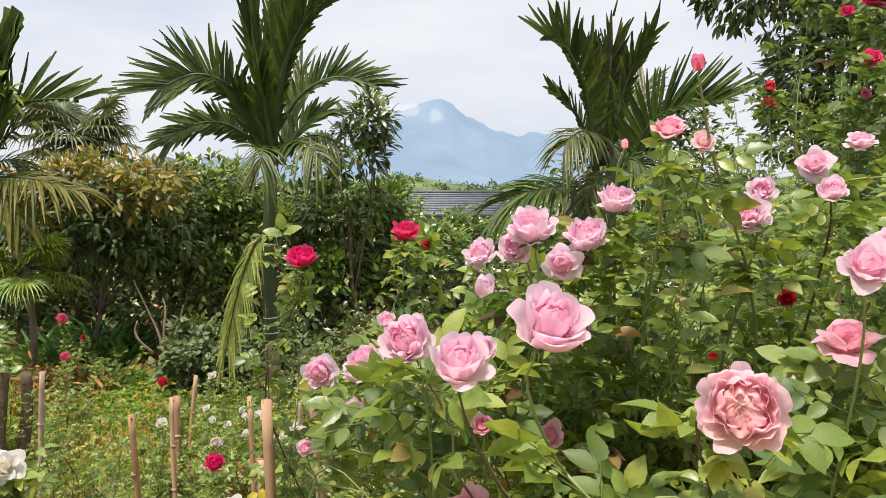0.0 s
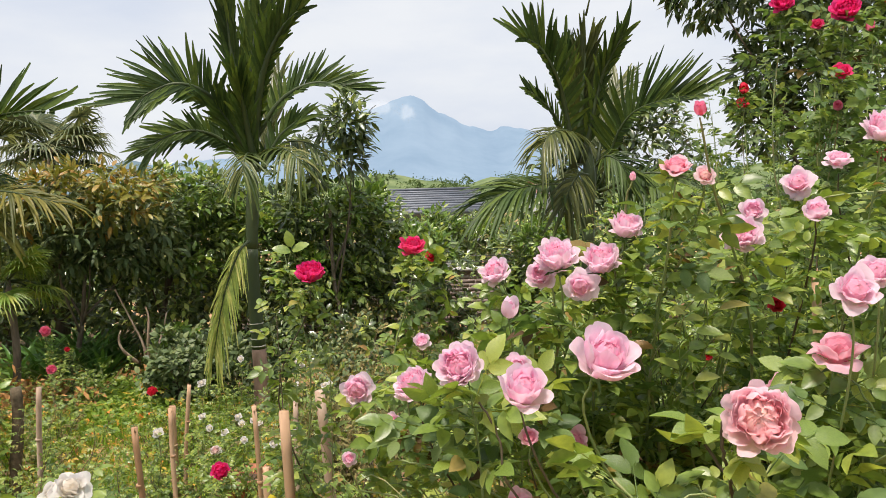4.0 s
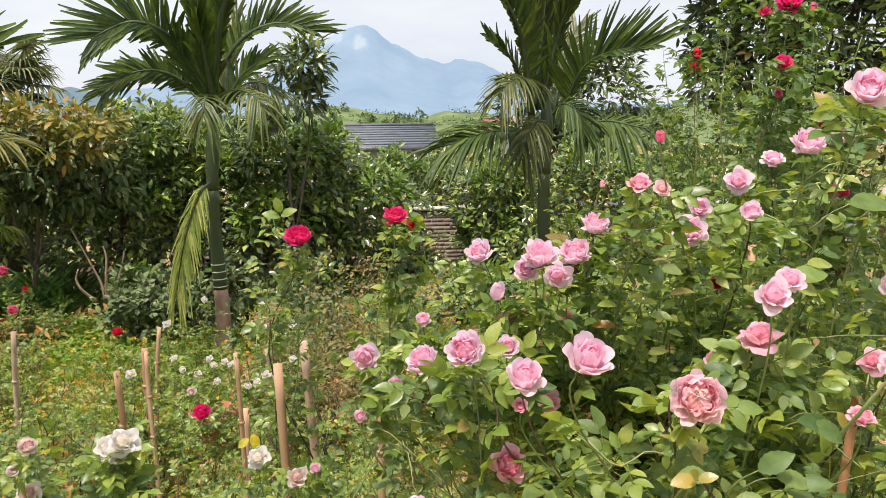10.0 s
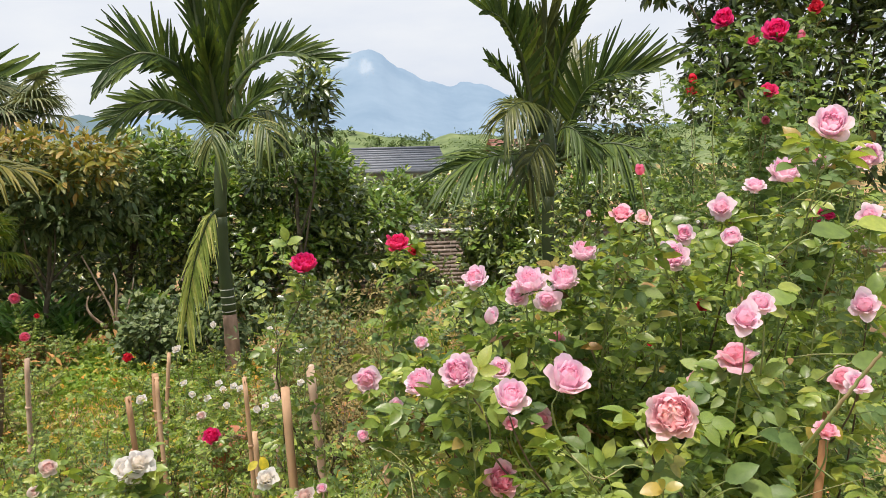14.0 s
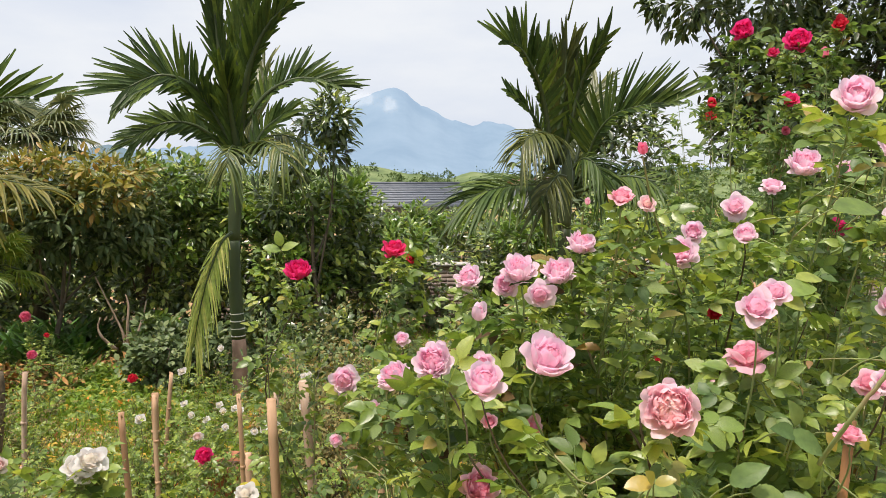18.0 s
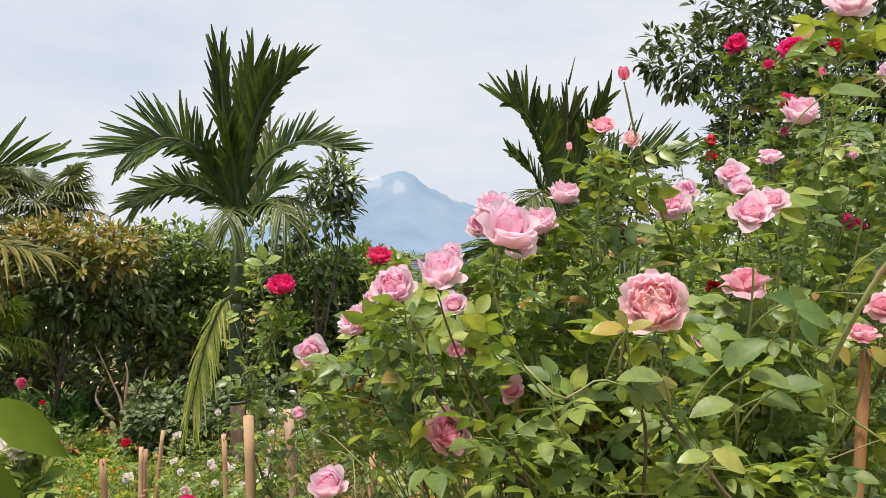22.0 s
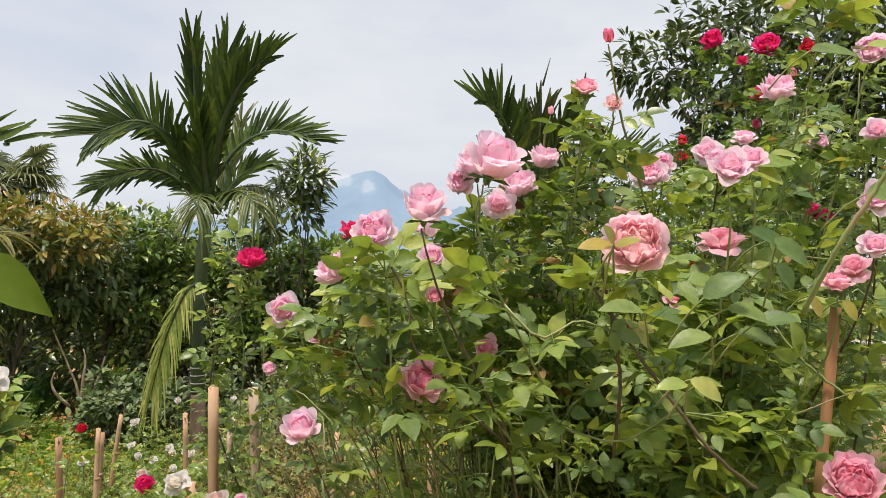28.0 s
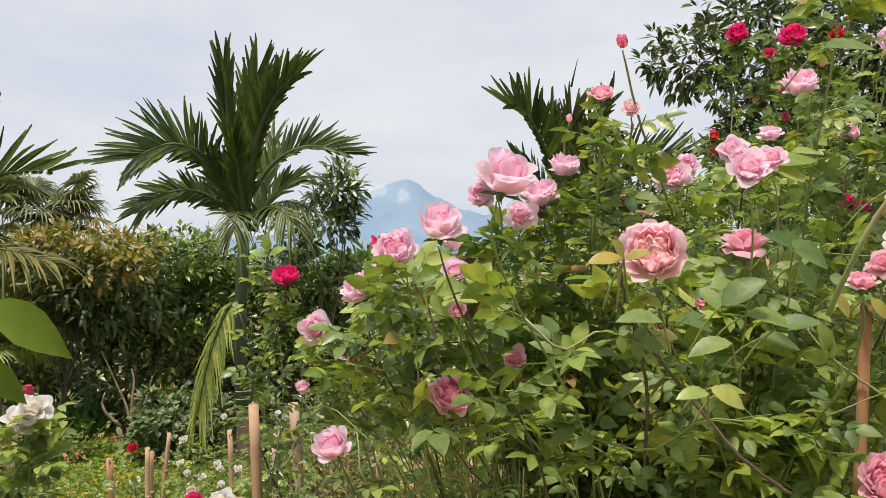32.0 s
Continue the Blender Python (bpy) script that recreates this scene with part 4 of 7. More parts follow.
def house(label, x0, x1, y, z_eave, z_ridge, deep, roof_mat, courses):
    root = thing("house", ((x0 + x1) / 2, y, -2.6), label, "house")
    b = np.array(root.location)
    for lo, hi in (((x0 + 0.3, y + 0.5, -2.7), (x1 - 0.3, y + 0.7, z_eave)), ((x0 + 0.3, y + deep - 0.7, -2.7), (x1 - 0.3, y + deep - 0.5, z_eave)),
                   ((x0 + 0.3, y + 0.7, -2.7), (x0 + 0.5, y + deep - 0.7, z_eave)), ((x1 - 0.5, y + 0.7, -2.7), (x1 - 0.3, y + deep - 0.7, z_eave))):
        v, f = box(lo, hi)
        part("wall", (v - b, f), RENDER_WALL, root)
    for k in range(courses):
        u0, u1 = k / courses, (k + 1) / courses
        ya, yb = y + u0 * deep / 2, y + u1 * deep / 2 + 0.06
        za, zb = z_eave + u0 * (z_ridge - z_eave) + 0.05, z_eave + u1 * (z_ridge - z_eave)
        for s in (0, 1):
            yy = (ya, yb) if s == 0 else (2 * y + deep - ya, 2 * y + deep - yb)
            v = rows((x0, yy[0], za), (x1, yy[0], za), (x1, yy[1], zb), (x0, yy[1], zb), (x0, yy[0], za - 0.07), (x1, yy[0], za - 0.07), (x1, yy[1], zb - 0.05), (x0, yy[1], zb - 0.05))
            f = [(0, 1, 2), (0, 2, 3), (4, 6, 5), (4, 7, 6), (0, 4, 5), (0, 5, 1), (1, 5, 6), (1, 6, 2), (3, 2, 6), (3, 6, 7), (0, 3, 7), (0, 7, 4)]
            part("roof_panel", (v - b, np.array(f)), roof_mat, root)
    v, f = box((x0, y + deep / 2 - 0.2, z_ridge - 0.02), (x1, y + deep / 2 + 0.2, z_ridge + 0.09))
    part("ridge_cap", (v - b, f), roof_mat, root)
    v, f = box((x0, y - 0.06, z_eave - 0.13), (x1, y - 0.005, z_eave + 0.02))
    part("gutter", (v - b, f), ROOF, root)
    return root


house("low house with a long grey corrugated roof", -2.437, 2.804, 30.0, 1.677, 2.536, 8.0, ROOF, 9)
house("distant house with a faded red roof", 9.374, 13.996, 60.0, 2.370, 3.295, 7.0, RED_ROOF, 7)

# ---- brick garden wall ----
WALL_Y, WALL_TOP = 13.0, 0.923
core = part("wall_back", box((-3.4, WALL_Y + 0.002, -0.15), (11, WALL_Y + 0.2, WALL_TOP - 0.01)), MORTAR, None)
tagged(core, "weathered brick garden wall behind the fruit trees", "wall", kind="structure")
part("coping", box((-3.42, WALL_Y - 0.03, WALL_TOP - 0.008), (11.02, WALL_Y + 0.24, WALL_TOP + 0.045)), COPING, core)
for k, dz in enumerate((0.10, 0.2)):
    wire_pts = [(x, WALL_Y + 0.1, WALL_TOP + 0.05 + dz - 0.015 * math.sin((x % 2.2) / 2.2 * math.pi)) for x in np.linspace(-3, 6, 45)]
    tagged(new("fence_wire", mesh_of("fence_wire", *tube(wire_pts, 0.007, 4), WIRE)), "thin dark wire stretched above the brick wall", "wire", "wires on the wall")
for x in np.arange(-3, 6.1, 1.8):
    tagged(new("wire_post", mesh_of("wire_post", *tube([(x, WALL_Y + 0.1, WALL_TOP + 0.03), (x, WALL_Y + 0.1, WALL_TOP + 0.3)], 0.012, 6), WIRE)), "short iron post on the wall coping", "post", "posts on the wall")

# ---- palms ----


def areca(label, foot, crown, radius, bands, seed, group="areca palms"):
    """The stem of an areca palm up to its crown: trunk, ring scars, green shaft."""
    root = thing("areca_palm", foot, label, "palm tree", group)
    b, f0, c0 = np.array(foot, float), np.array(foot, float), np.array(crown, float)
    axis = lambda u: f0 + (c0 - f0) * u + np.array([0.03 * math.sin(u * 5 + seed), 0, 0])
    hb = bands
    v, f = tube([axis(u) for u in np.linspace(-0.02, hb, 8)], np.linspace(radius * 1.25, radius, 8), 14)
    part("trunk", (v - b, f), PALM_BARK, root, "ringed brown trunk")
    v, f = tube([axis(u) for u in np.linspace(hb, 0.78, 12)], np.linspace(radius, radius * 0.86, 12), 14)
    part("stem", (v - b, f), PALM_GREEN, root, "green upper stem")
    v, f = tube([axis(u) for u in np.linspace(0.78, 1.12, 12)], radius * np.array([0.86, 0.86, 0.87, 0.88, 0.9, 0.92, 0.94, 0.92, 0.85, 0.7, 0.5, 0.3]), 14)
    part("crownshaft", (v - b, f), PALM_GREEN, root, "swollen green crownshaft")
    for k in range(4):
        u = hb + 0.012 + 0.034 * k
        v, f = tube([axis(u), axis(u + 0.0045)], radius * 1.03, 14)
        part("ring_scar", (v - b, f), RING_SCAR, root)
    return root


P1 = areca("areca palm with dark feather fronds and a ringed trunk", (-1.612, 7.7, 0), (-1.573, 7.7, 2.174), 0.068, 0.33, 1)
UPW = (0.2, -1, 0.15)
palm_frond(P1, [(-1.650, 7.60, 2.596), (-1.892, 7.50, 2.787), (-2.126, 7.40, 2.813), (-2.377, 7.30, 2.687), (-2.467, 7.20, 2.498)], 0.22, PALM_LEAF, (0.2, -0.9, 0.4), 32, 0.1, 0.045, 1.0, 16, 0.25, 0.12, stem=0.022)
palm_frond(P1, [(-1.624, 7.80, 2.792), (-1.570, 7.80, 3.410), (-1.504, 7.80, 3.806), (-1.421, 7.80, 4.174)], 0.40, PALM_LEAF, (0.1, -1, 0.1), 36, 0.02, 0.055, 4.0, 17, 0.2, 0.03, stem=0.045)
palm_frond(P1, [(-1.634, 7.60, 2.743), (-1.849, 7.35, 3.113), (-2.094, 7.20, 3.218), (-2.342, 7.10, 3.113), (-2.521, 7.00, 2.957)], 0.36, PALM_LEAF, (0.3, -0.9, 0.35), 38, 0.05, 0.052, 0.8, 11, 0.15, 0.26, under=0.8, stem=0.03)
palm_frond(P1, [(-1.558, 7.700, 2.395), (-1.958, 7.900, 2.814), (-2.306, 8.100, 2.906), (-2.667, 8.300, 2.870)], 0.28, PALM_LEAF, (0.2, -0.8, 0.6), 26, 0.2, 0.05, 1.1, 15, 0.3, 0.2, under=0.9)
palm_frond(P1, [(-1.591, 7.70, 2.726), (-1.679, 7.65, 3.326), (-1.718, 7.60, 3.729), (-1.739, 7.50, 4.303)], 0.33, PALM_LEAF, (0.1, -1, 0.1), 34, 0.02, 0.055, 6.0, 12, 0.25, 0.02, stem=0.05)
palm_frond(P1, [(-1.527, 7.60, 2.716), (-1.392, 7.40, 3.255), (-1.258, 7.30, 3.555), (-1.066, 7.20, 3.779), (-0.776, 7.10, 3.921)], 0.34, PALM_LEAF, (0.2, -1, 0.15), 38, 0.03, 0.055, 2.2, 13, 0.2, 0.04, under=0.45, stem=0.05)
palm_frond(P1, [(-1.505, 7.60, 2.760), (-1.258, 7.60, 3.099), (-0.965, 7.60, 3.253), (-0.665, 7.65, 3.229), (-0.438, 7.70, 3.115)], 0.28, PALM_LEAF, (-0.3, -0.9, 0.45), 36, 0.03, 0.05, 1.1, 14, 0.2, 0.15, under=0.35, stem=0.03)
palm_frond(P1, [(-1.474, 7.400, 2.431), (-1.515, 7.250, 2.837), (-1.513, 7.100, 3.074), (-1.531, 7.000, 3.285)], 0.30, PALM_LEAF, (0.3, -0.9, 0.3), 30, 0.0, 0.055, 4.0, 19, 0.3, 0.02, stem=0.045)
palm_frond(P1, [(-1.510, 7.900, 2.462), (-1.459, 8.100, 2.941), (-1.426, 8.300, 3.295), (-1.377, 8.500, 3.635)], 0.30, PALM_OLIVE, (-0.3, -1, 0.3), 30, 0.03, 0.05, 3.0, 20, 0.3, 0.04, stem=0.035)
palm_frond(P1, [(-1.495, 7.500, 2.464), (-1.631, 7.400, 2.749), (-1.733, 7.300, 2.948), (-1.810, 7.200, 3.089)], 0.30, PALM_LEAF, (0.3, -0.9, 0.3), 24, 0.02, 0.05, 2.2, 27, 0.3, 0.05, stem=0.03)
palm_frond(P1, [(-1.411, 7.400, 2.457), (-1.265, 7.400, 2.723), (-1.107, 7.400, 2.866), (-0.949, 7.400, 2.952)], 0.24, PALM_LEAF, (-0.3, -0.9, 0.4), 18, 0.08, 0.05, 1.8, 28, 0.3, 0.05, stem=0.025)
palm_frond(P1, [(-1.452, 7.6, 2.522), (-1.296, 7.3, 2.631), (-1.069, 7, 2.557), (-0.901, 6.9, 2.308)], 0.21, PALM_LEAF_LIGHT, (0, -0.5, 0.9), 24, 0.9, 0.032, 0.3, 21)
palm_frond(P1, [(-1.53, 7.6, 2.52), (-1.5, 7.2, 2.587), (-1.502, 7, 2.492), (-1.497, 6.9, 2.289)], 0.2, PALM_LEAF_LIGHT, (0, -0.5, 0.9), 22, 0.9, 0.03, 0.3, 22)
palm_frond(P1, [(-1.445, 7.7, 2.531), (-1.247, 7.6, 2.692), (-1.021, 7.5, 2.689), (-0.767, 7.4, 2.502)], 0.2, PALM_LEAF_LIGHT, (0, -0.5, 0.9), 20, 0.8, 0.035, 0.5, 25)
palm_frond(P1, [(-1.613, 7.6, 1.778), (-1.684, 7.45, 1.679), (-1.815, 7.4, 1.318), (-1.921, 7.4, 0.853), (-1.948, 7.4, 0.621)], 0.175, PALM_WITHERED, (0.3, -0.9, 0.2), 44, 1.3, 0.024, 1.5, 23, 0.4, bare=0.12, label="withered frond hanging down the trunk")

P2 = areca("areca palm with a spear leaf and drooping lower fronds", (1.72, 7.6, 0), (1.647, 7.6, 2.312), 0.07, 0.30, 2)
palm_frond(P2, [(1.585, 7.80, 2.447), (1.574, 7.80, 3.019), (1.520, 7.80, 3.363), (1.449, 7.80, 3.737)], 0.3, PALM_LEAF, (0.1, -1, 0.1), 26, 0.0, 0.055, 3.0, 37, 0.2, 0.03, stem=0.04)
palm_frond(P2, [(1.522, 7.60, 2.379), (1.420, 7.50, 2.978), (1.278, 7.30, 3.293), (1.088, 7.20, 3.518), (0.746, 7.10, 3.557)], 0.31, PALM_LEAF, UPW, 34, 0.0, 0.06, 1.0, 31, 0.2, 0.12, under=0.25, stem=0.04)
palm_frond(P2, [(1.522, 7.60, 2.434), (1.345, 7.40, 2.801), (1.163, 7.20, 2.979), (0.888, 7.10, 3.182)], 0.17, PALM_LEAF, (0.4, -0.9, 0.4), 20, 0.02, 0.055, 1.8, 32, 0.2, 0.2, under=0.6, stem=0.028)
palm_frond(P2, [(1.576, 7.70, 2.440), (1.628, 7.70, 3.005), (1.661, 7.70, 3.345), (1.693, 7.70, 3.715)], 0.36, PALM_OLIVE, (0.1, -1, 0.1), 34, 0.0, 0.052, 3.2, 33, 0.25, 0.03, stem=0.045)
palm_frond(P2, [(1.612, 7.60, 2.434), (1.754, 7.50, 3.144), (1.855, 7.40, 3.428), (2.097, 7.30, 3.815)], 0.26, PALM_LEAF, UPW, 32, 0.0, 0.048, 2.6, 34, 0.2, 0.1, under=0.6, stem=0.035)
palm_frond(P2, [(1.604, 7.6, 2.217), (1.211, 7.3, 2.236), (0.857, 7.1, 2.19), (0.475, 7, 2.036)], 0.4, PALM_LEAF, (0.1, -0.5, 0.8), 36, 0.45, 0.042, 1.2, 36)
palm_frond(P2, [(1.761, 7.6, 2.159), (2.144, 7.3, 2.313), (2.472, 7.1, 2.248), (2.911, 7, 2.195)], 0.4, PALM_LEAF, (-0.1, -0.5, 0.9), 40, 0.8, 0.045, 0.6, 38, stem=0.024)
palm_frond(P2, [(1.613, 7.5, 2.58), (1.386, 7.2, 2.715), (1.192, 7, 2.667), (1.053, 6.9, 2.504)], 0.26, PALM_OLIVE, (0, -0.4, 0.9), 24, 0.7, 0.035, 0.4, 39)
palm_frond(P2, [(1.776, 7.9, 2.163), (1.977, 8.2, 2.877), (2.158, 8.5, 3.227), (2.301, 8.7, 3.462)], 0.34, PALM_OLIVE, (-0.3, -1, 0.3), 32, 0.06, 0.05, 1.6, 41, 0.2, 0.08, stem=0.024)
palm_frond(P2, [(1.613, 7.4, 2.315), (1.48, 7.2, 2.312), (1.359, 7.1, 2.138), (1.296, 7.1, 1.791)], 0.24, PALM_OLIVE, (0.2, -0.6, 0.6), 24, 0.6, 0.035, 1.0, 42)
palm_frond(P2, [(1.691, 7.4, 2.391), (1.745, 7.2, 2.48), (1.866, 7.1, 2.372), (1.936, 7.1, 2.074)], 0.24, PALM_LEAF, (-0.2, -0.6, 0.6), 24, 0.6, 0.035, 1.0, 43)

palm_frond(P2, [(1.772, 7.6, 2.186), (1.949, 7.4, 2.784), (2.266, 7.2, 2.971), (2.912, 7, 3.01)], 0.42, PALM_LEAF, (-0.3, -0.9, 0.4), 44, 0.04, 0.05, 1.0, 35, 0.2, 0.2, under=0.25)

v, f = tube([(1.683, 7.7, 3.858), (1.755, 7.7, 4.144)], (0.012, 0.003), 6)
part("spear_leaf", (v - np.array(P2.location), f), PALM_OLIVE, P2, "unopened spear leaf")

P3 = areca("areca palm at the garden edge with upright fronds", (-5.068, 8.6, 0), (-5.0, 8.6, 2.22), 0.07, 0.05, 3)
palm_frond(P3, [(-4.932, 8.60, 2.341), (-4.662, 8.50, 2.811), (-4.388, 8.40, 3.078), (-3.916, 8.30, 3.143), (-3.232, 8.20, 3.095)], 0.42, PALM_LEAF, (-0.3, -0.9, 0.4), 20, 0.0, 0.10, 1.2, 52, 0.12, 0.22, under=0.15, stem=0.03)
palm_frond(P3, [(-4.911, 8.60, 2.372), (-4.722, 8.50, 2.923), (-4.552, 8.40, 3.396), (-4.363, 8.35, 4.043)], 0.34, PALM_LEAF, (-0.2, -1, 0.2), 22, 0.0, 0.08, 4.0, 51, 0.2, 0.12, stem=0.045)
palm_frond(P3, [(-4.752, 8.50, 2.985), (-4.616, 8.42, 3.340), (-4.496, 8.36, 3.630), (-4.380, 8.30, 3.825)], 0.30, PALM_LEAF, (-0.2, -1, 0.2), 5, 0.0, 0.30, 6.0, 58, 0.1, 0.3, stem=0.02, tip=0.75)
palm_frond(P3, [(-4.963, 8.60, 2.373), (-4.894, 8.60, 2.997), (-4.843, 8.60, 3.494), (-4.824, 8.60, 4.019)], 0.34, PALM_LEAF, (0.1, -1, 0.2), 26, 0.0, 0.055, 4.5, 56, 0.2, 0.1, stem=0.045)
palm_frond(P3, [(-4.996, 8.60, 2.373), (-5.058, 8.60, 2.938), (-5.191, 8.70, 3.485), (-5.260, 8.70, 3.894)], 0.34, PALM_LEAF, (0.2, -1, 0.2), 28, 0.0, 0.05, 3.0, 53, 0.2, 0.12, stem=0.04)
palm_frond(P3, [(-5.016, 8.60, 2.342), (-5.143, 8.50, 2.806), (-5.325, 8.40, 3.015), (-5.643, 8.30, 2.859)], 0.34, PALM_LEAF, (0.3, -0.8, 0.6), 30, 0.1, 0.06, 0.9, 54, 0.2, 0.15, under=0.6, stem=0.035)
palm_frond(P3, [(-4.885, 8.60, 2.384), (-4.603, 8.50, 2.705), (-4.319, 8.40, 2.895), (-3.954, 8.30, 2.922)], 0.24, PALM_OLIVE, (-0.2, -0.7, 0.6), 26, 0.15, 0.045, 1.0, 55, 0.25, 0.15, stem=0.025)
palm_frond(P3, [(-4.920, 8.40, 2.336), (-4.908, 8.30, 2.667), (-4.887, 8.20, 2.898), (-4.953, 8.20, 3.107)], 0.26, PALM_LEAF, (0.3, -0.9, 0.3), 22, 0.05, 0.055, 2.0, 57, 0.2, 0.1, stem=0.04)
palm_frond(P3, [(-4.746, 8.40, 2.395), (-4.571, 8.30, 2.662), (-4.457, 8.25, 2.956), (-4.369, 8.20, 3.245)], 0.26, PALM_LEAF, (-0.3, -0.9, 0.3), 22, 0.05, 0.06, 2.2, 59, 0.2, 0.1, stem=0.045)
palm_frond(P3, [(-4.894, 8.50, 2.276), (-4.483, 8.30, 2.341), (-3.935, 8.10, 2.288), (-3.177, 8.00, 2.074)], 0.36, PALM_AGED, (0, -0.5, 0.9), 40, 0.55, 0.04, 0.9, 61, 0.3, 0.1, label="yellowing frond arching low", stem=0.022)
palm_frond(P3, [(-4.858, 8.40, 2.292), (-4.542, 8.20, 2.225), (-4.307, 8.10, 2.068), (-4.108, 8.05, 1.761)], 0.28, PALM_AGED, (0, -0.6, 0.8), 18, 0.7, 0.07, 0.7, 62, 0.2, 0.1, label="yellowing frond arching low")
palm_frond(P3, [(-5.013, 8.70, 2.312), (-4.756, 8.70, 2.512), (-4.559, 8.70, 2.528), (-4.335, 8.70, 2.399)], 0.2, PALM_LEAF, (0, -0.5, 0.9), 22, 0.4, 0.035, 0.9, 63, 0.2, 0.15, stem=0.018)

VINE = thing("leafy_vine", P3.location, "broad-leaved green vine climbing the areca palm", "vine")
vb = np.array(VINE.location)
vg = np.random.default_rng(19)
vp, vd, vu, vs = leaf_clumps([(np.array((-4.809, 8.15, 3.305)), (0.30, 0.2, 0.26), 1.0), (np.array((-4.567, 8.15, 3.242)), (0.2, 0.2, 0.27), 0.8), (np.array((-5.002, 8.2, 3.108)), (0.25, 0.2, 0.25), 0.5)], 260, 0.19, vg, hang=0.5)
part("foliage", scatter(BROAD_LEAF, vp - vb, vd, vu, vs), VINE_LEAF, VINE, kind="stuff")
v, f = tube(curve_points([(0.08, -0.08, 0), (-0.06, -0.1, 0.9), np.array((-5.051, 8.5, 2.185)) - vb, np.array((-5.008, 8.4, 3.223)) - vb], 16), np.linspace(0.014, 0.006, 16), 6)
part("stem", (v, f), BARK, VINE)


def fan_palm(label, foot, crown, leaves, seed, size, mat, group="", trunk=0.11):
    """A palm with round pleated fan leaves on long stalks."""
    g = np.random.default_rng(seed)
    root = thing("fan_palm", foot, label, "palm tree", group)
    b, c = np.array(foot, float), np.array(crown, float)
    v, f = tube(curve_points([b - np.array([0, 0, 0.05]), (b + c) / 2 + np.array([0.05, 0, 0]), c], 10), np.linspace(trunk * 1.2, trunk, 10), 12)
    part("trunk", (v - b, f), BARK, root)
    for k in range(leaves):
        a = 6.283 * (k * 0.381966 + g.uniform(-0.04, 0.04))
        el = g.uniform(-0.45, 0.85)
        d = unit(np.array([math.cos(a) * math.cos(el), math.sin(a) * math.cos(el), math.sin(el)]))
        hub = c + d * size * g.uniform(0.8, 1.1)
        side = unit(np.cross(d, (0, 0, 1)))
        nrm = unit(np.cross(side, d))
        pieces = []
        n = 30
        for i in range(n):
            th = radians(-135 + 270 * i / (n - 1))
            dirv = unit(d * math.cos(th) + side * math.sin(th) + nrm * 0.12)
            across = unit(np.cross(dirv, nrm))
            ln = size * g.uniform(0.75, 0.95)
            ts = np.array([0, 0.5, 0.78, 1.0])
            line = hub + np.outer(ts, dirv * ln)
            line[:, 2] -= ln * np.array([0, 0.05, 0.2, 0.5]) * g.uniform(0.7, 1.3)
            hw = ln * np.array([0.008, 0.048, 0.022, 0.003])
            mid = line - nrm * (hw * 0.7)[:, None]
            v = np.stack([line + across * hw[:, None], mid, line - across * hw[:, None]], 1).reshape(-1, 3)
            f = []
            for q in (0, 3, 6):
                f += [(q, q + 1, q + 4), (q, q + 4, q + 3), (q + 1, q + 2, q + 5), (q + 1, q + 5, q + 4)]
            pieces.append((v, np.array(f)))
        v, f = joined(pieces)
        fan = part("fan_leaf", (v - b, f), mat, root)
        v, f = tube([c + d * 0.03, c + d * size * 0.5 + np.array([0, 0, 0.03]), hub], (0.016, 0.011, 0.008), 5)
        part("leaf_stalk", (v - b, f), PALM_GREEN, fan)
    return root


fan_palm("tall fan palm with grey-green drooping fans", (-5.459, 12, 0), (-5.479, 12, 3.075), 24, 3, 0.60, FAN_LEAF)
fan_palm("young fan palm with bright green blades", (-4.312, 8.4, 0), (-4.329, 8.4, 1.40), 15, 8, 0.36, FAN_YOUNG, trunk=0.035)

# ---- fruit trees ----


def blob(c, r, share=1.0):
    return (np.array(c, float), r, share)


leafy_tree("longan_tree", "young longan tree with bronze new leaves", "tree", (-4.238, 9.8, 0), [blob((-3.991, 9.9, 1.964), (0.95, 0.8, 0.4), 0.8), blob((-3.775, 10, 1.74), (0.8, 0.7, 0.4), 0.6), blob((-4.661, 10, 1.768), (0.8, 0.7, 0.45), 0.6), blob((-4.208, 10, 1.505), (0.9, 0.6, 0.35), 0.5)],
           4600, 0.135, SHRUB_LEAF, 61, BROAD_LEAF, 0.042, LONGAN, [blob((-3.943, 9.7, 2.365), (0.95, 0.7, 0.26), 1), blob((-4.478, 9.7, 2.258), (0.7, 0.6, 0.3), 0.6), blob((-3.559, 9.5, 2.135), (0.5, 0.5, 0.2), 0.35)], hang=0.1, fresh_share=0.5)
leafy_tree("citrus_tree", "dense dark green citrus tree at the garden edge", "tree", (-6.603, 10.6, 0), [blob((-6.393, 10.6, 1.344), (0.9, 0.8, 0.8), 1), blob((-7.194, 10.6, 1.668), (1.0, 0.8, 1.0), 1), blob((-6.098, 11.4, 1.531), (0.9, 0.7, 0.7), 0.8)],
           3600, 0.12, CITRUS, 62, SIMPLE_LEAF, 0.07, group="fruit trees in a row")
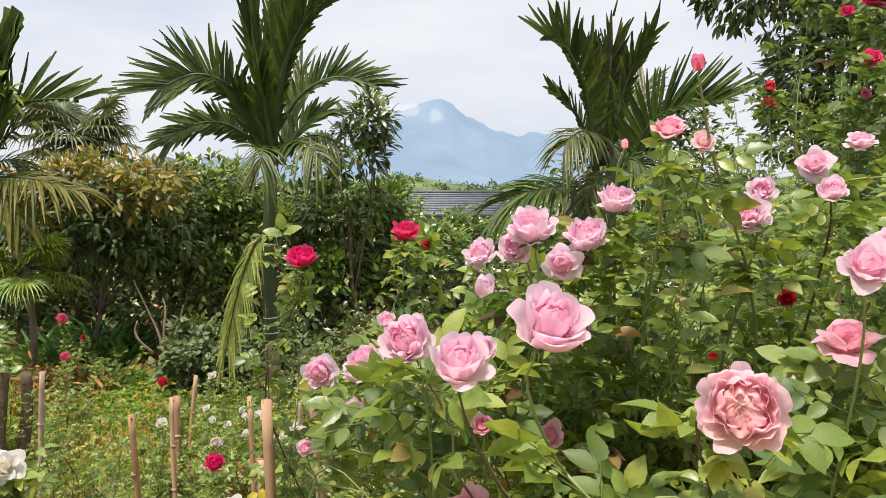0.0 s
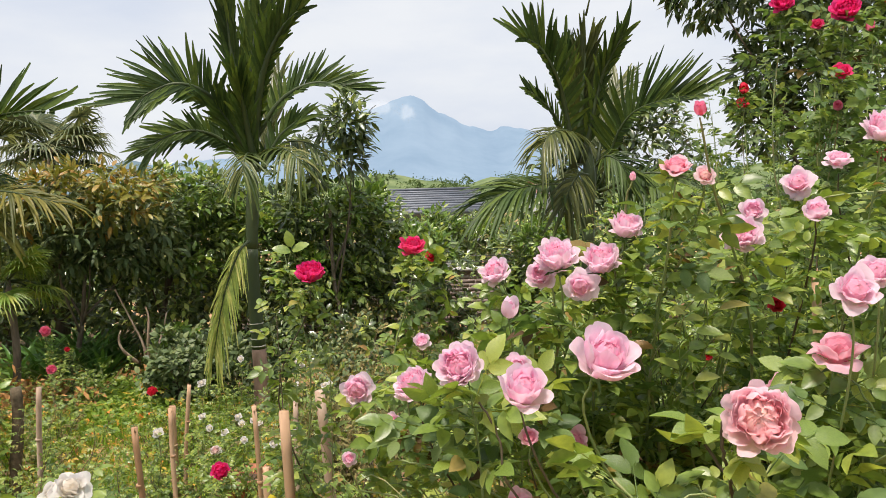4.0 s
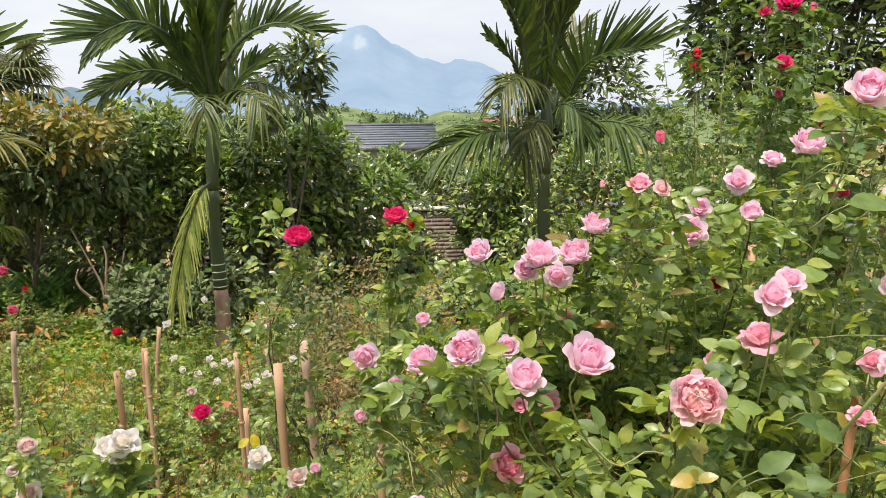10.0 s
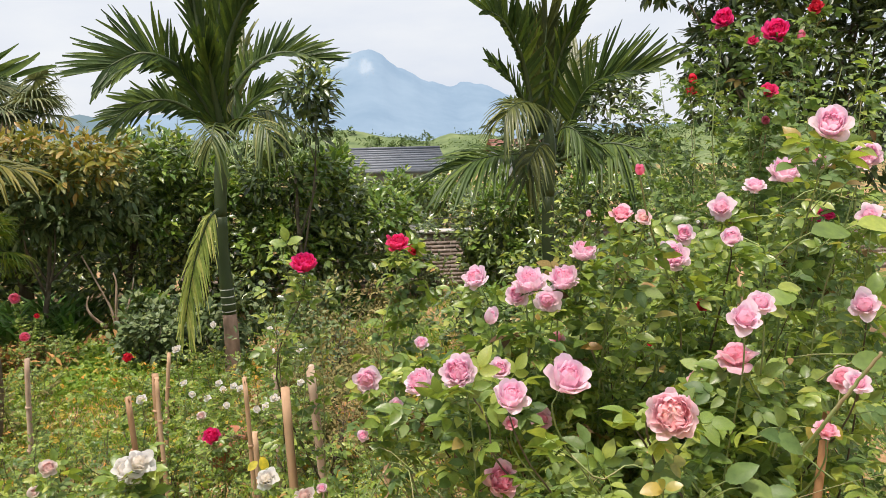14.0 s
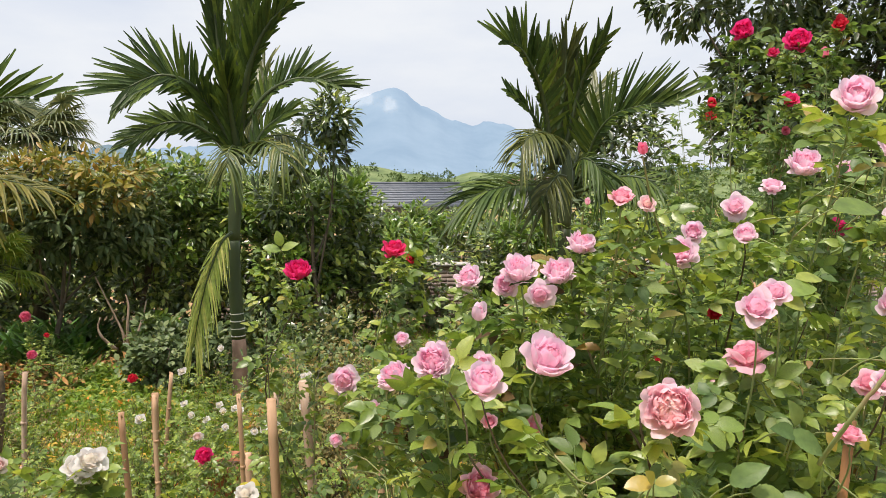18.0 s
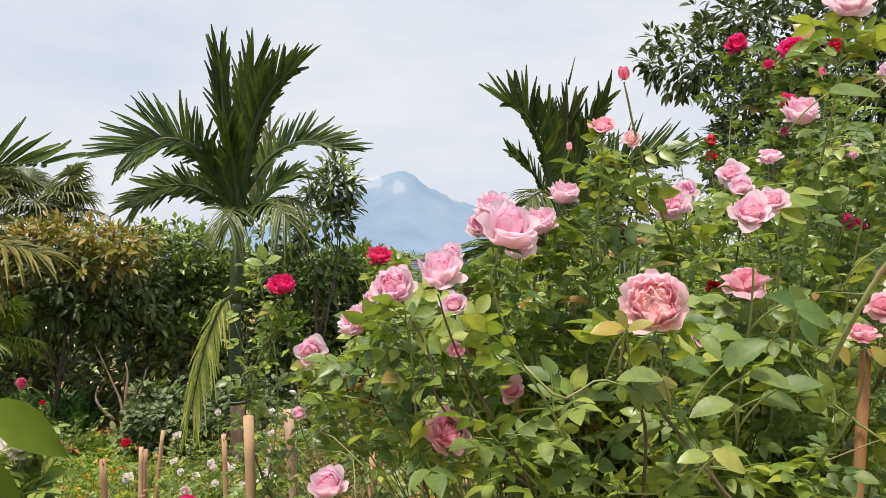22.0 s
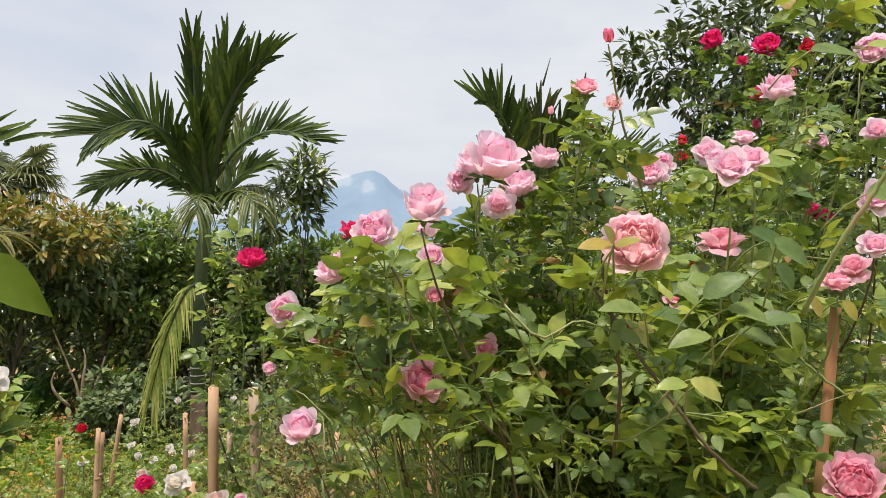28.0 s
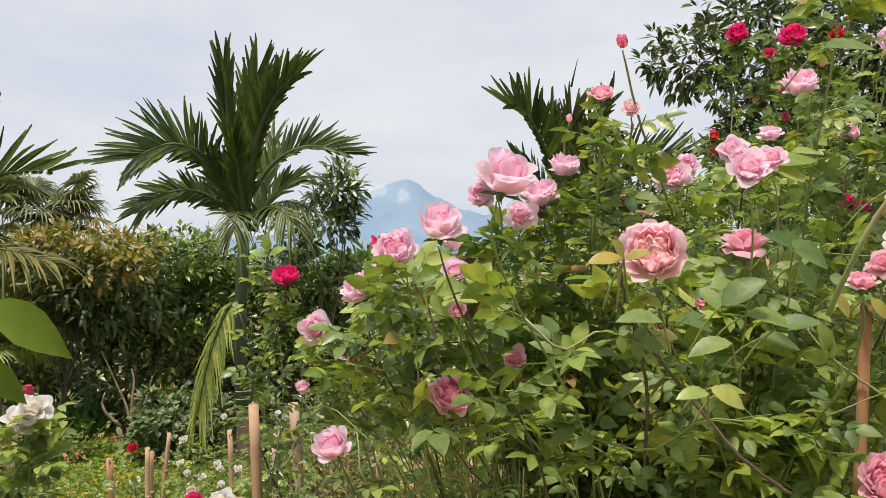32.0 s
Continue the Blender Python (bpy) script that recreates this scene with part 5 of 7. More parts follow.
citrus_spots = [
    ((-3.653, 11, 0), [blob((-3.372, 11, 1.823), (1.0, 0.9, 0.75), 1), blob((-3.49, 10.8, 0.981), (1.1, 0.8, 0.75), 0.9), blob((-3.086, 11.2, 2.283), (0.55, 0.5, 0.35), 0.3)], 4600),
    ((-2.659, 11.3, 0), [blob((-2.734, 11.3, 1.464), (0.9, 0.9, 0.9), 1), blob((-2.069, 11.3, 1.195), (0.9, 0.9, 1.0), 1), blob((-2.4, 11.6, 2.015), (0.7, 0.6, 0.4), 0.4)], 4600),
    ((-1.39, 11, 0), [blob((-1.286, 11, 1.6), (0.9, 0.8, 0.75), 1), blob((-1.465, 10.8, 0.746), (0.9, 0.7, 0.75), 0.8), blob((-0.868, 10.8, 0.884), (0.7, 0.7, 0.6), 0.6)], 4600),
    ((-0.588, 11.6, 0), [blob((-0.8, 11.6, 1.717), (0.55, 0.8, 0.6), 0.8), blob((-0.189, 11.4, 1.121), (0.85, 0.7, 0.6), 0.9), blob((-0.615, 11.2, 0.739), (0.6, 0.6, 0.5), 0.5)], 4200),
    ((0.918, 14.5, 0), [blob((0.865, 14.5, 1.208), (1.1, 0.8, 0.55), 1), blob((0.231, 14.6, 1.383), (0.7, 0.8, 0.5), 0.6), blob((1.659, 14.8, 1.382), (0.8, 0.8, 0.6), 0.7)], 3600),
    ((2.01, 12.2, 0), [blob((1.896, 12.2, 1.153), (0.8, 0.7, 0.6), 1), blob((1.762, 12, 0.541), (0.5, 0.5, 0.5), 0.4), blob((2.497, 12, 0.878), (0.8, 0.7, 0.7), 0.8)], 3600),
    ((3.128, 11, 0), [blob((3.127, 11, 1.213), (0.9, 0.8, 0.8), 1), blob((3.896, 11, 1.019), (0.9, 0.8, 0.9), 1), blob((2.518, 10.6, 0.541), (0.8, 0.6, 0.7), 0.6)], 3600),
    ((4.749, 10, 0), [blob((4.559, 10, 1.096), (0.9, 0.8, 1.0), 1), blob((5.514, 10, 1.218), (0.9, 0.8, 1.0), 1)], 2600),
    ((-6.02, 11.5, 0), [blob((-6.024, 11.5, 1.148), (1.0, 0.9, 0.9), 1), blob((-5.58, 11.8, 0.674), (0.9, 0.7, 0.8), 0.7)], 2600),
    ((-7.067, 10.5, 0), [blob((-7.008, 10.5, 1.591), (1.2, 0.9, 1.2), 1)], 1600),
]
for k, (foot, blobs, n) in enumerate(citrus_spots):
    tops = [(c + np.array([0.1, -0.35, r[2] * 0.55]), (r[0] * 0.7, r[1] * 0.5, r[2] * 0.4), s) for c, r, s in blobs[:2]]
    leafy_tree("citrus_tree", "dense dark green citrus tree before the brick wall", "tree", foot, blobs, n, 0.132, CITRUS, 70 + k, SIMPLE_LEAF, 0.05, CITRUS_BRIGHT, tops, group="fruit trees in a row")
leafy_tree("slender_tree", "slender tree with upright rosettes of leaves", "tree", (-1.084, 10.2, 0), [blob((-0.944, 10.2, 3.099), (0.34, 0.4, 0.26), 0.8), blob((-1.072, 10.2, 2.706), (0.42, 0.4, 0.32), 1), blob((-1.541, 10.4, 2.578), (0.4, 0.4, 0.4), 0.5), blob((-1.42, 10.4, 2.093), (0.6, 0.5, 0.35), 0.5)],
           1000, 0.15, MANGO, 90, BROAD_LEAF, 0.04, CITRUS, [blob((-0.825, 10.1, 3.16), (0.3, 0.3, 0.25), 1)])
leafy_tree("mango_tree", "mango tree with dense narrow dark leaves", "tree", (4.003, 14, 0), [blob((4.106, 14, 2.906), (1.0, 0.9, 0.8), 1), blob((2.945, 14, 2.677), (0.7, 0.8, 0.6), 0.6), blob((3.366, 13.6, 1.902), (1.3, 0.9, 0.7), 0.9)],
           3800, 0.19, MANGO, 91, BROAD_LEAF, 0.1, hang=0.2)
leafy_tree("mango_tree", "big mango tree overhanging the rose bushes", "tree", (4.48, 7.2, 0), [blob((3.497, 7.2, 3.243), (0.55, 0.6, 0.42), 0.7), blob((3.342, 7.2, 2.772), (0.42, 0.5, 0.3), 0.4), blob((4.058, 7.2, 3.235), (0.8, 0.8, 0.7), 1), blob((4.803, 7.2, 3.119), (0.9, 0.9, 0.9), 1),
           blob((3.514, 7.3, 4.196), (0.75, 0.7, 0.6), 1), blob((4.25, 7.4, 4.229), (1.0, 0.8, 1.0), 1), blob((2.745, 7.2, 3.975), (0.42, 0.4, 0.3), 0.35), blob((4.506, 7.4, 2.266), (1.0, 0.7, 0.6), 0.8), blob((4.928, 7.4, 5.421), (1.3, 0.9, 0.9), 0.8), blob((4.803, 6.9, 4.077), (0.6, 0.5, 0.6), 0.8), blob((4.859, 6.9, 3.218), (0.5, 0.5, 0.6), 0.6)],
           13500, 0.12, MANGO, 92, BROAD_LEAF, 0.06, hang=0.15, limbs=18, clump=0.17)

# ---- low plants at the foot of the trees ----


def strap_clump(label, foot, n, length, width, mat, seed, group=""):
    """A clump of long strap leaves from the ground."""
    g = np.random.default_rng(seed)
    root = thing("strap_leaf_plant", foot, label, "plant", group)
    for k in range(n):
        a, el = g.uniform(0, 6.283), g.uniform(0.75, 1.45)
        d = np.array([math.cos(a) * math.cos(el), math.sin(a) * math.cos(el), math.sin(el)])
        ln = length * g.uniform(0.7, 1.15)
        ts = np.linspace(0, 1, 6)
        line = np.array([math.cos(a), math.sin(a), 0]) * 0.03 + np.outer(ts, d * ln)
        line += np.outer(ts ** 2.5, np.array([math.cos(a), math.sin(a), -0.7]) * ln * 0.35)
        across = unit(np.cross(d, (math.cos(a), math.sin(a), 0.01)))
        hw = width * np.array([0.5, 0.85, 1.0, 0.9, 0.6, 0.05])
        mid = line - np.array([0, 0, 1]) * (hw * 0.4)[:, None]
        v = np.stack([line + across * hw[:, None], mid, line - across * hw[:, None]], 1).reshape(-1, 3)
        f = []
        for q in range(0, 15, 3):
            f += [(q, q + 1, q + 4), (q, q + 4, q + 3), (q + 1, q + 2, q + 5), (q + 1, q + 5, q + 4)]
        part("leaf", (v, np.array(f)), mat, root)
    return root


for k, (foot, ln) in enumerate((((-4.779, 11, 0), 0.7), ((-4.434, 10.8, 0), 0.75), ((-4.135, 10.6, 0), 0.7), ((-5.201, 11, 0), 0.65), ((-3.95, 10.7, 0), 0.6), ((-0.369, 11, 0), 0.6), ((-0.669, 10.5, 0), 0.55), ((-4.657, 9.7, 0), 0.75), ((-4.334, 9.5, 0), 0.8), ((-4.197, 9.8, 0), 0.7), ((-3.879, 9.6, 0), 0.65), ((-4.906, 9.6, 0), 0.75))):
    strap_clump("clump of upright green strap leaves", foot, 26, ln, 0.028, STRAP_LEAF, 100 + k, "strap plants under the trees")


def shrub(name, label, foot, size, n, leaf, mat, seed, shape=ROUND_LEAF, group="", category="shrub"):
    g = np.random.default_rng(seed)
    f0 = np.array(foot, float)
    w, d, h = size
    blobs = [(f0 + np.array([g.normal(0, 0.25) * w, g.normal(0, 0.25) * d, h * (0.35 + 0.5 * g.random())]), (w * 0.55, d * 0.55, h * 0.38), 1) for _ in range(5)]
    return leafy_tree(name, label, category, tuple(f0), blobs, n, leaf, mat, seed, shape, 0.018, group=group, limbs=10, clump=0.14)


shrub("leafy_shrub", "dark leafy shrub with broad leaves", (-2.53, 8.2, 0), (0.6, 0.5, 0.7), 1100, 0.075, SHRUB_LEAF, 120, group="shrubs under the trees")
shrub("leafy_shrub", "dark leafy shrub with broad leaves", (-2.247, 8.6, 0), (0.6, 0.6, 0.6), 900, 0.075, SHRUB_LEAF, 121, group="shrubs under the trees")
shrub("leafy_shrub", "small shrub with fresh green leaves", (-2.993, 9.6, 0), (0.35, 0.3, 0.6), 160, 0.12, CITRUS_BRIGHT, 122, group="shrubs under the trees")
shrub("leafy_shrub", "round shrub below the brick wall", (1.163, 9.6, 0), (0.55, 0.5, 0.45), 700, 0.07, CITRUS, 123, group="shrubs under the trees")
shrub("leafy_shrub", "thin sapling before the brick wall", (0.706, 12, 0), (0.45, 0.4, 1.0), 260, 0.08, CITRUS, 124, group="shrubs under the trees")
shrub("leafy_shrub", "low shrub at the foot of the palm", (-1.545, 8.6, 0), (0.6, 0.5, 0.8), 900, 0.08, SHRUB_LEAF, 125, group="shrubs under the trees")
shrub("leafy_shrub", "low shrub in the shade of the trees", (-1.006, 9, 0), (0.7, 0.5, 0.7), 800, 0.09, CITRUS, 126, group="shrubs under the trees")
shrub("leafy_shrub", "yellow-green bush at the garden edge", (-3.608, 6, 0), (0.75, 0.6, 1.35), 1900, 0.08, CITRUS_BRIGHT, 127, group="shrubs under the trees")
shrub("leafy_shrub", "low shrub among the roses", (1.193, 7.6, 0), (0.7, 0.6, 0.5), 900, 0.06, ROSE_LEAF_DARK, 128, group="shrubs under the trees")
for k, (px, w, h) in enumerate((((-0.388, 5, 0), 0.55, 0.75), ((-0.593, 5.4, 0), 0.45, 0.7), ((-0.222, 6.2, 0), 0.45, 0.6))):
    shrub("dry_bush", "dull brown-green bush with tiny leaves", px, (w, 0.4, h), 1500, 0.045, DRY_TWIG_LEAF, 130 + k, SIMPLE_LEAF, "brown bushes")

# Added shrubs, none known here, standing in for the darkness behind the trees.
for k, p in enumerate(((-5.766, 12.4, 0), (-4.992, 12.4, 0), (-4.287, 12.5, 0), (-3.479, 12.3, 0), (-6.616, 12.4, 0), (-2.169, 12.4, 0))):
    shrub("leafy_shrub", "added shrub that darkens the gap behind the trees", p, (0.9, 0.5, 1.1), 900, 0.12, SHRUB_LEAF, 140 + k, group="shrubs under the trees")
shrub("dry_bush", "dull brown-green bush with tiny leaves", (-0.569, 7.0, 0), (0.75, 0.5, 1.1), 1500, 0.05, DRY_TWIG_LEAF, 330, SIMPLE_LEAF, "brown bushes")
shrub("dry_bush", "dull brown-green bush with tiny leaves", (-0.251, 7.6, 0), (0.6, 0.5, 0.87), 1100, 0.05, DRY_TWIG_LEAF, 331, SIMPLE_LEAF, "brown bushes")
shrub("dry_bush", "low dark bush beside the palm", (-0.699, 6.2, 0), (0.5, 0.5, 1.14), 900, 0.05, SHRUB_LEAF, 332, SIMPLE_LEAF, "brown bushes")
shrub("leafy_shrub", "leafy shrub against the brick wall", (0.134, 12.2, 0), (0.5, 0.45, 0.99), 700, 0.09, CITRUS, 340, group="shrubs under the trees")
shrub("leafy_shrub", "leafy shrub against the brick wall", (0.414, 11.6, 0), (0.4, 0.45, 0.74), 420, 0.08, SHRUB_LEAF, 341, group="shrubs under the trees")
shrub("leafy_shrub", "thin sapling before the brick wall", (0.832, 12.0, 0), (0.3, 0.45, 0.58), 160, 0.08, CITRUS, 342, group="shrubs under the trees")
shrub("leafy_shrub", "round dark shrub below the brick wall", (1.016, 8.6, 0), (0.75, 0.45, 0.64), 1100, 0.07, SHRUB_LEAF, 343, group="shrubs under the trees")
shrub("leafy_shrub", "round shrub with fresh green leaves", (1.409, 8.8, 0), (0.6, 0.45, 0.56), 800, 0.07, CITRUS_BRIGHT, 344, group="shrubs under the trees")
shrub("leafy_shrub", "leafy shrub against the brick wall", (1.599, 12.3, 0), (0.5, 0.45, 0.88), 600, 0.09, CITRUS_BRIGHT, 345, group="shrubs under the trees")
bare = thing("bare_shrub", (-3.259, 9.4, 0), "bare pale-barked shrub with crooked branches", "shrub")
for k, line in enumerate(([(-3.259, 9.4, 0.148), (-3.3, 9.4, 0.465), (-3.383, 9.4, 0.676), (-3.605, 9.4, 1.165)], [(-3.249, 9.4, 0.183), (-3.215, 9.3, 0.55), (-3.193, 9.3, 0.823), (-3.222, 9.3, 0.961)],
                          [(-3.236, 9.4, 0.182), (-3.151, 9.4, 0.423), (-3.098, 9.5, 0.646), (-3.048, 9.5, 0.854)], [(-3.346, 9.3, 0.301), (-3.462, 9.2, 0.458), (-3.516, 9.2, 0.583), (-3.487, 9.2, 0.703)])):
    v, f = tube(curve_points(line, 10), np.linspace(0.022, 0.008, 10), 6)
    part("branch", (v - np.array(bare.location), f), STAKE_WOOD, bare)
g8 = np.random.default_rng(8)
for at_place, wide, n in (((-3.254, 9.2, 0), 0.14, 260), ((-3.927, 8.2, 0), 0.26, 620)):
    mound = thing("husk_heap", at_place, "small heap of dry orange palm husk", "heap", "husk heaps")
    hp = np.stack([g8.normal(0, wide, n), g8.normal(0, wide * 0.8, n), np.abs(g8.normal(wide * 0.35, wide * 0.6, n))], 1)
    part("husk", scatter(LONG_LEAF, hp, unit(g8.normal(0, 1, (n, 3)) * (1, 1, 0.5)), unit(g8.normal(0, 0.4, (n, 3)) + (0, 0, 1)), g8.uniform(0.1, 0.24, n)), HUSK, mound, kind="stuff")

# ---- stakes ----


def stake(label, top, foot, radius, mat, nodes=True, seed=0, split=True):
    """A bamboo cane or stick pushed into the soil, with knots and a splintered top."""
    g = np.random.default_rng(seed)
    t0, f0 = np.array(top, float), np.array(foot, float)
    f0 = t0 + (f0 - t0) * (t0[2] - float(ground_height(f0[0], f0[1])) + 0.05) / max(t0[2] - f0[2], 0.05)
    root = thing("bamboo_stake" if nodes else "wooden_stake", tuple(f0), label, "stake", "stakes for the roses")
    n = 15
    us = np.linspace(0, 1, n)
    line = (t0 - f0) * us[:, None] + np.stack([np.sin(us * 4 + seed) * radius * 0.5, np.zeros(n), np.zeros(n)], 1) * us[:, None] * (1 - us[:, None]) * 4
    radius = radius * 0.78
    rad = radius * (1.08 - 0.12 * us) * (1 + 0.05 * g.normal(0, 1, n) * (0.4 if nodes else 1.0))
    part("pole", tube(line, rad, 10), mat, root)
    if nodes:
        for u in np.arange(0.18, 0.97, 0.2):
            p = (t0 - f0) * u
            d = unit(t0 - f0)
            part("knot", tube([p - d * 0.007, p - d * 0.002, p + d * 0.003, p + d * 0.007], np.array([1.08, 1.22, 1.2, 1.07]) * radius, 10), mat, root)
    if split:
        for k in range(4):
            a = g.uniform(0, 6.28)
            p = (t0 - f0) + np.array([math.cos(a), math.sin(a), 0]) * radius * 0.8
            part("splinter", tube([p - np.array([0, 0, 0.02]), p + np.array([g.normal(0, 0.006), g.normal(0, 0.006), g.uniform(0.002, 0.009)])], (radius * 0.28, radius * 0.06), 4), mat, root)
    return root


stake("stout bamboo stake with a split top", (-0.347, 2.040, 1.630), (-0.331, 2.060, 1.267), 0.0165, BAMBOO, True, 1)
stake("crooked peeled wooden stake", (-0.323, 2.514, 1.560), (-0.282, 2.540, 1.078), 0.020, STAKE_WOOD, False, 2, False)
stake("thin dried bamboo stake in the soil", (-0.628, 3, 1.392), (-0.616, 3.05, 0.787), 0.012, BAMBOO, True, 3)
stake("short broken bamboo stake", (-0.635, 3.2, 1.093), (-0.647, 3.2, 0.716), 0.019, BAMBOO, True, 4)
stake("bamboo stake with a cut top", (-1.214, 3.4, 1.214), (-1.208, 3.45, 0.631), 0.017, BAMBOO, True, 5)
stake("weathered grey bamboo stake in the soil", (-1.989, 4.2, 1.214), (-2.046, 4.25, 0.629), 0.018, STAKE_WOOD, True, 6)
stake("weathered grey bamboo stake in the soil", (-1.258, 4, 1.132), (-1.252, 4, 0.525), 0.015, BAMBOO, True, 7)
stake("weathered grey bamboo stake in the soil", (-1.461, 5, 1.013), (-1.508, 5, 0.447), 0.016, BAMBOO, True, 8)
stake("bamboo stake beside the pink roses", (-0.069, 2.6, 1.41), (-0.091, 2.6, 0.777), 0.017, BAMBOO, True, 12)
stake("thin dried bamboo stake in the soil", (0.321, 2.2, 1.538), (0.353, 2.2, 1.002), 0.014, BAMBOO, True, 13)
stake("thin dried bamboo stake in the soil", (0.209, 2.4, 1.421), (0.235, 2.4, 0.947), 0.013, BAMBOO, True, 14)
stake("thin grey stick stuck in the soil", (-0.676, 4.2, 1.092), (-0.668, 4.2, 0.466), 0.017, STAKE_WOOD, False, 15)
stake("flat bamboo slat tied to the rose bush", (0.518, 0.93, 1.892), (0.499, 0.97, 1.393), 0.0078, SLAT_WOOD, True, 16, False)
stake("bamboo stake inside the rose bush", (0.797, 1.75, 1.96), (0.824, 1.75, 0.696), 0.012, BAMBOO, True, 17)

stake("stout weathered grey post among the roses", (-2.98, 5.6, 0.897), (-3.003, 5.6, 0.52), 0.04, CANE_OLD, False, 21, False)
stake("short dark red-brown post among the roses", (-2.894, 5.7, 0.875), (-2.909, 5.7, 0.492), 0.05, CANE_OLD, False, 23, False)
stake("short brown bamboo stump", (-1.442, 4.6, 0.986), (-1.447, 4.6, 0.695), 0.026, BAMBOO, True, 25)

# ---- flowerpot ----
pot = thing("flowerpot", (-1.228, 5.4, 0), "round terracotta flowerpot half hidden by leaves", "flowerpot")
prof = [(0.085, 0.0), (0.105, 0.08), (0.125, 0.17), (0.145, 0.17), (0.147, 0.205), (0.128, 0.205), (0.12, 0.16)]
ringn = 24
pv = [(1.3 * r * math.cos(6.2832 * j / ringn), 1.3 * r * math.sin(6.2832 * j / ringn), 1.45 * z) for r, z in prof for j in range(ringn)]
pf = [q for i in range(len(prof) - 1) for j in range(ringn) for q in ((i * ringn + j, i * ringn + (j + 1) % ringn, (i + 1) * ringn + (j + 1) % ringn), (i * ringn + j, (i + 1) * ringn + (j + 1) % ringn, (i + 1) * ringn + j))]
part("pot", (rows(*pv), np.array(pf)), CLAY, pot)
part("soil", (rows(*[(0.157 * math.cos(6.2832 * j / 16), 0.157 * math.sin(6.2832 * j / 16), 0.235) for j in range(16)], (0, 0, 0.245)), np.array([(j, (j + 1) % 16, 16) for j in range(16)])), SOIL, pot)

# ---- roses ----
CAMERA_SIDE = np.array([0.0, 0.05, 2.1])


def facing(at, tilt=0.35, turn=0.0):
    """A direction from a flower towards the camera's side, tilted up and turned aside."""
    d = unit(CAMERA_SIDE - np.array(at, float))
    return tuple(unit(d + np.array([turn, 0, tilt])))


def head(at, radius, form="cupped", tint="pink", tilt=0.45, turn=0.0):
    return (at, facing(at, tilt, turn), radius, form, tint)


def between(flowers, n, seed, drop=(0.05, 0.32), back=(0.0, 0.4), wide=0.08):
    """Bare shoot tips below and behind the flowers."""
    g = np.random.default_rng(seed)
    pts = np.array([f[0] for f in flowers])
    out = []
    for _ in range(n):
        a, b = pts[g.integers(len(pts))], pts[g.integers(len(pts))]
        w = g.random()
        p = a * w + b * (1 - w) if np.linalg.norm(a - b) < 0.5 else a
        out.append(p + np.array([g.normal(0, wide), g.uniform(*back), -g.uniform(*drop)]))
    return out


near_pink = [
    head((0.247, 0.796, 1.951), 0.030, "quartered", "peach", 0.10, -0.12), head((0.119, 0.756, 2.018), 0.025, "cupped", "pink", 1.0, 0.5), head((0.065, 0.812, 1.982), 0.0215, "cupped", "pink", 1.3, 0.2),
    head((0.018, 0.973, 1.965), 0.0255, "full", "pink", 0.7, -0.5), head((-0.03, 1.078, 1.926), 0.0245, "full", "pink", 1.4, -0.9), head((-0.111, 1.304, 1.856), 0.0265, "loose", "pink", -0.25, -0.3),
    head((0.081, 0.982, 1.804), 0.0245, "full", "rosy", 0.5, 0.35), head((0.091, 1.06, 1.94), 0.017, "cupped", "pink", 0.6), head((-0.014, 1.23, 1.942), 0.012, "cupped", "pink", 0.8), head((0.104, 1.225, 1.981), 0.0135, "bud", "pink", 1.4, 0.1),
    head((-0.058, 1.275, 1.822), 0.0125, "cupped", "pink", 0.6), head((-0.118, 1.25, 1.778), 0.0105, "cupped", "pink", 0.5), head((-0.05, 0.96, 1.757), 0.0205, "cupped", "pink", 0.7, -0.4),
    
    head((0.087, 0.95, 1.895), 0.010, "cupped", "rosy", 0.6), head((0.173, 1.15, 1.824), 0.018, "loose", "rosy", 0.5),
]
mid_pink = [
    head((0.108, 1.483, 2.012), 0.0265, "full", "pink", 1.2, -0.7), head((0.145, 1.104, 2.066), 0.0255, "full", "pink", 2.0, -0.3), head((0.219, 1.194, 2.054), 0.0265, "full", "pink", 2.2, 0.3), head((0.188, 1.17, 2.012), 0.022, "loose", "pink", 0.0),
    head((0.128, 1.12, 2.037), 0.019, "cupped", "pink", 0.3, -0.5), head((0.237, 1.31, 1.92), 0.015, "loose", "rosy", 0.9), head((0.261, 1.213, 2.095), 0.0235, "full", "pink", 2.6, 0.5),
    head((0.282, 1.083, 2.165), 0.0185, "loose", "rosy", 1.8, 0.1), head((0.329, 1.12, 2.15), 0.013, "loose", "peach", 0.6), head((0.412, 1.211, 2.076), 0.0265, "full", "pink", 0.6, -0.2), head((0.467, 1.3, 2.101), 0.020, "cupped", "pink", 0.3),
    head((0.522, 1.23, 2.103), 0.019, "cupped", "pink", 0.8), head((0.576, 1.385, 2.142), 0.025, "loose", "pink", 0.5), head((0.308, 1.081, 2.222), 0.0075, "bud", "deep", 1.6),
    head((0.264, 1.2, 2.150), 0.005, "bud", "rosy", 0.9),
]
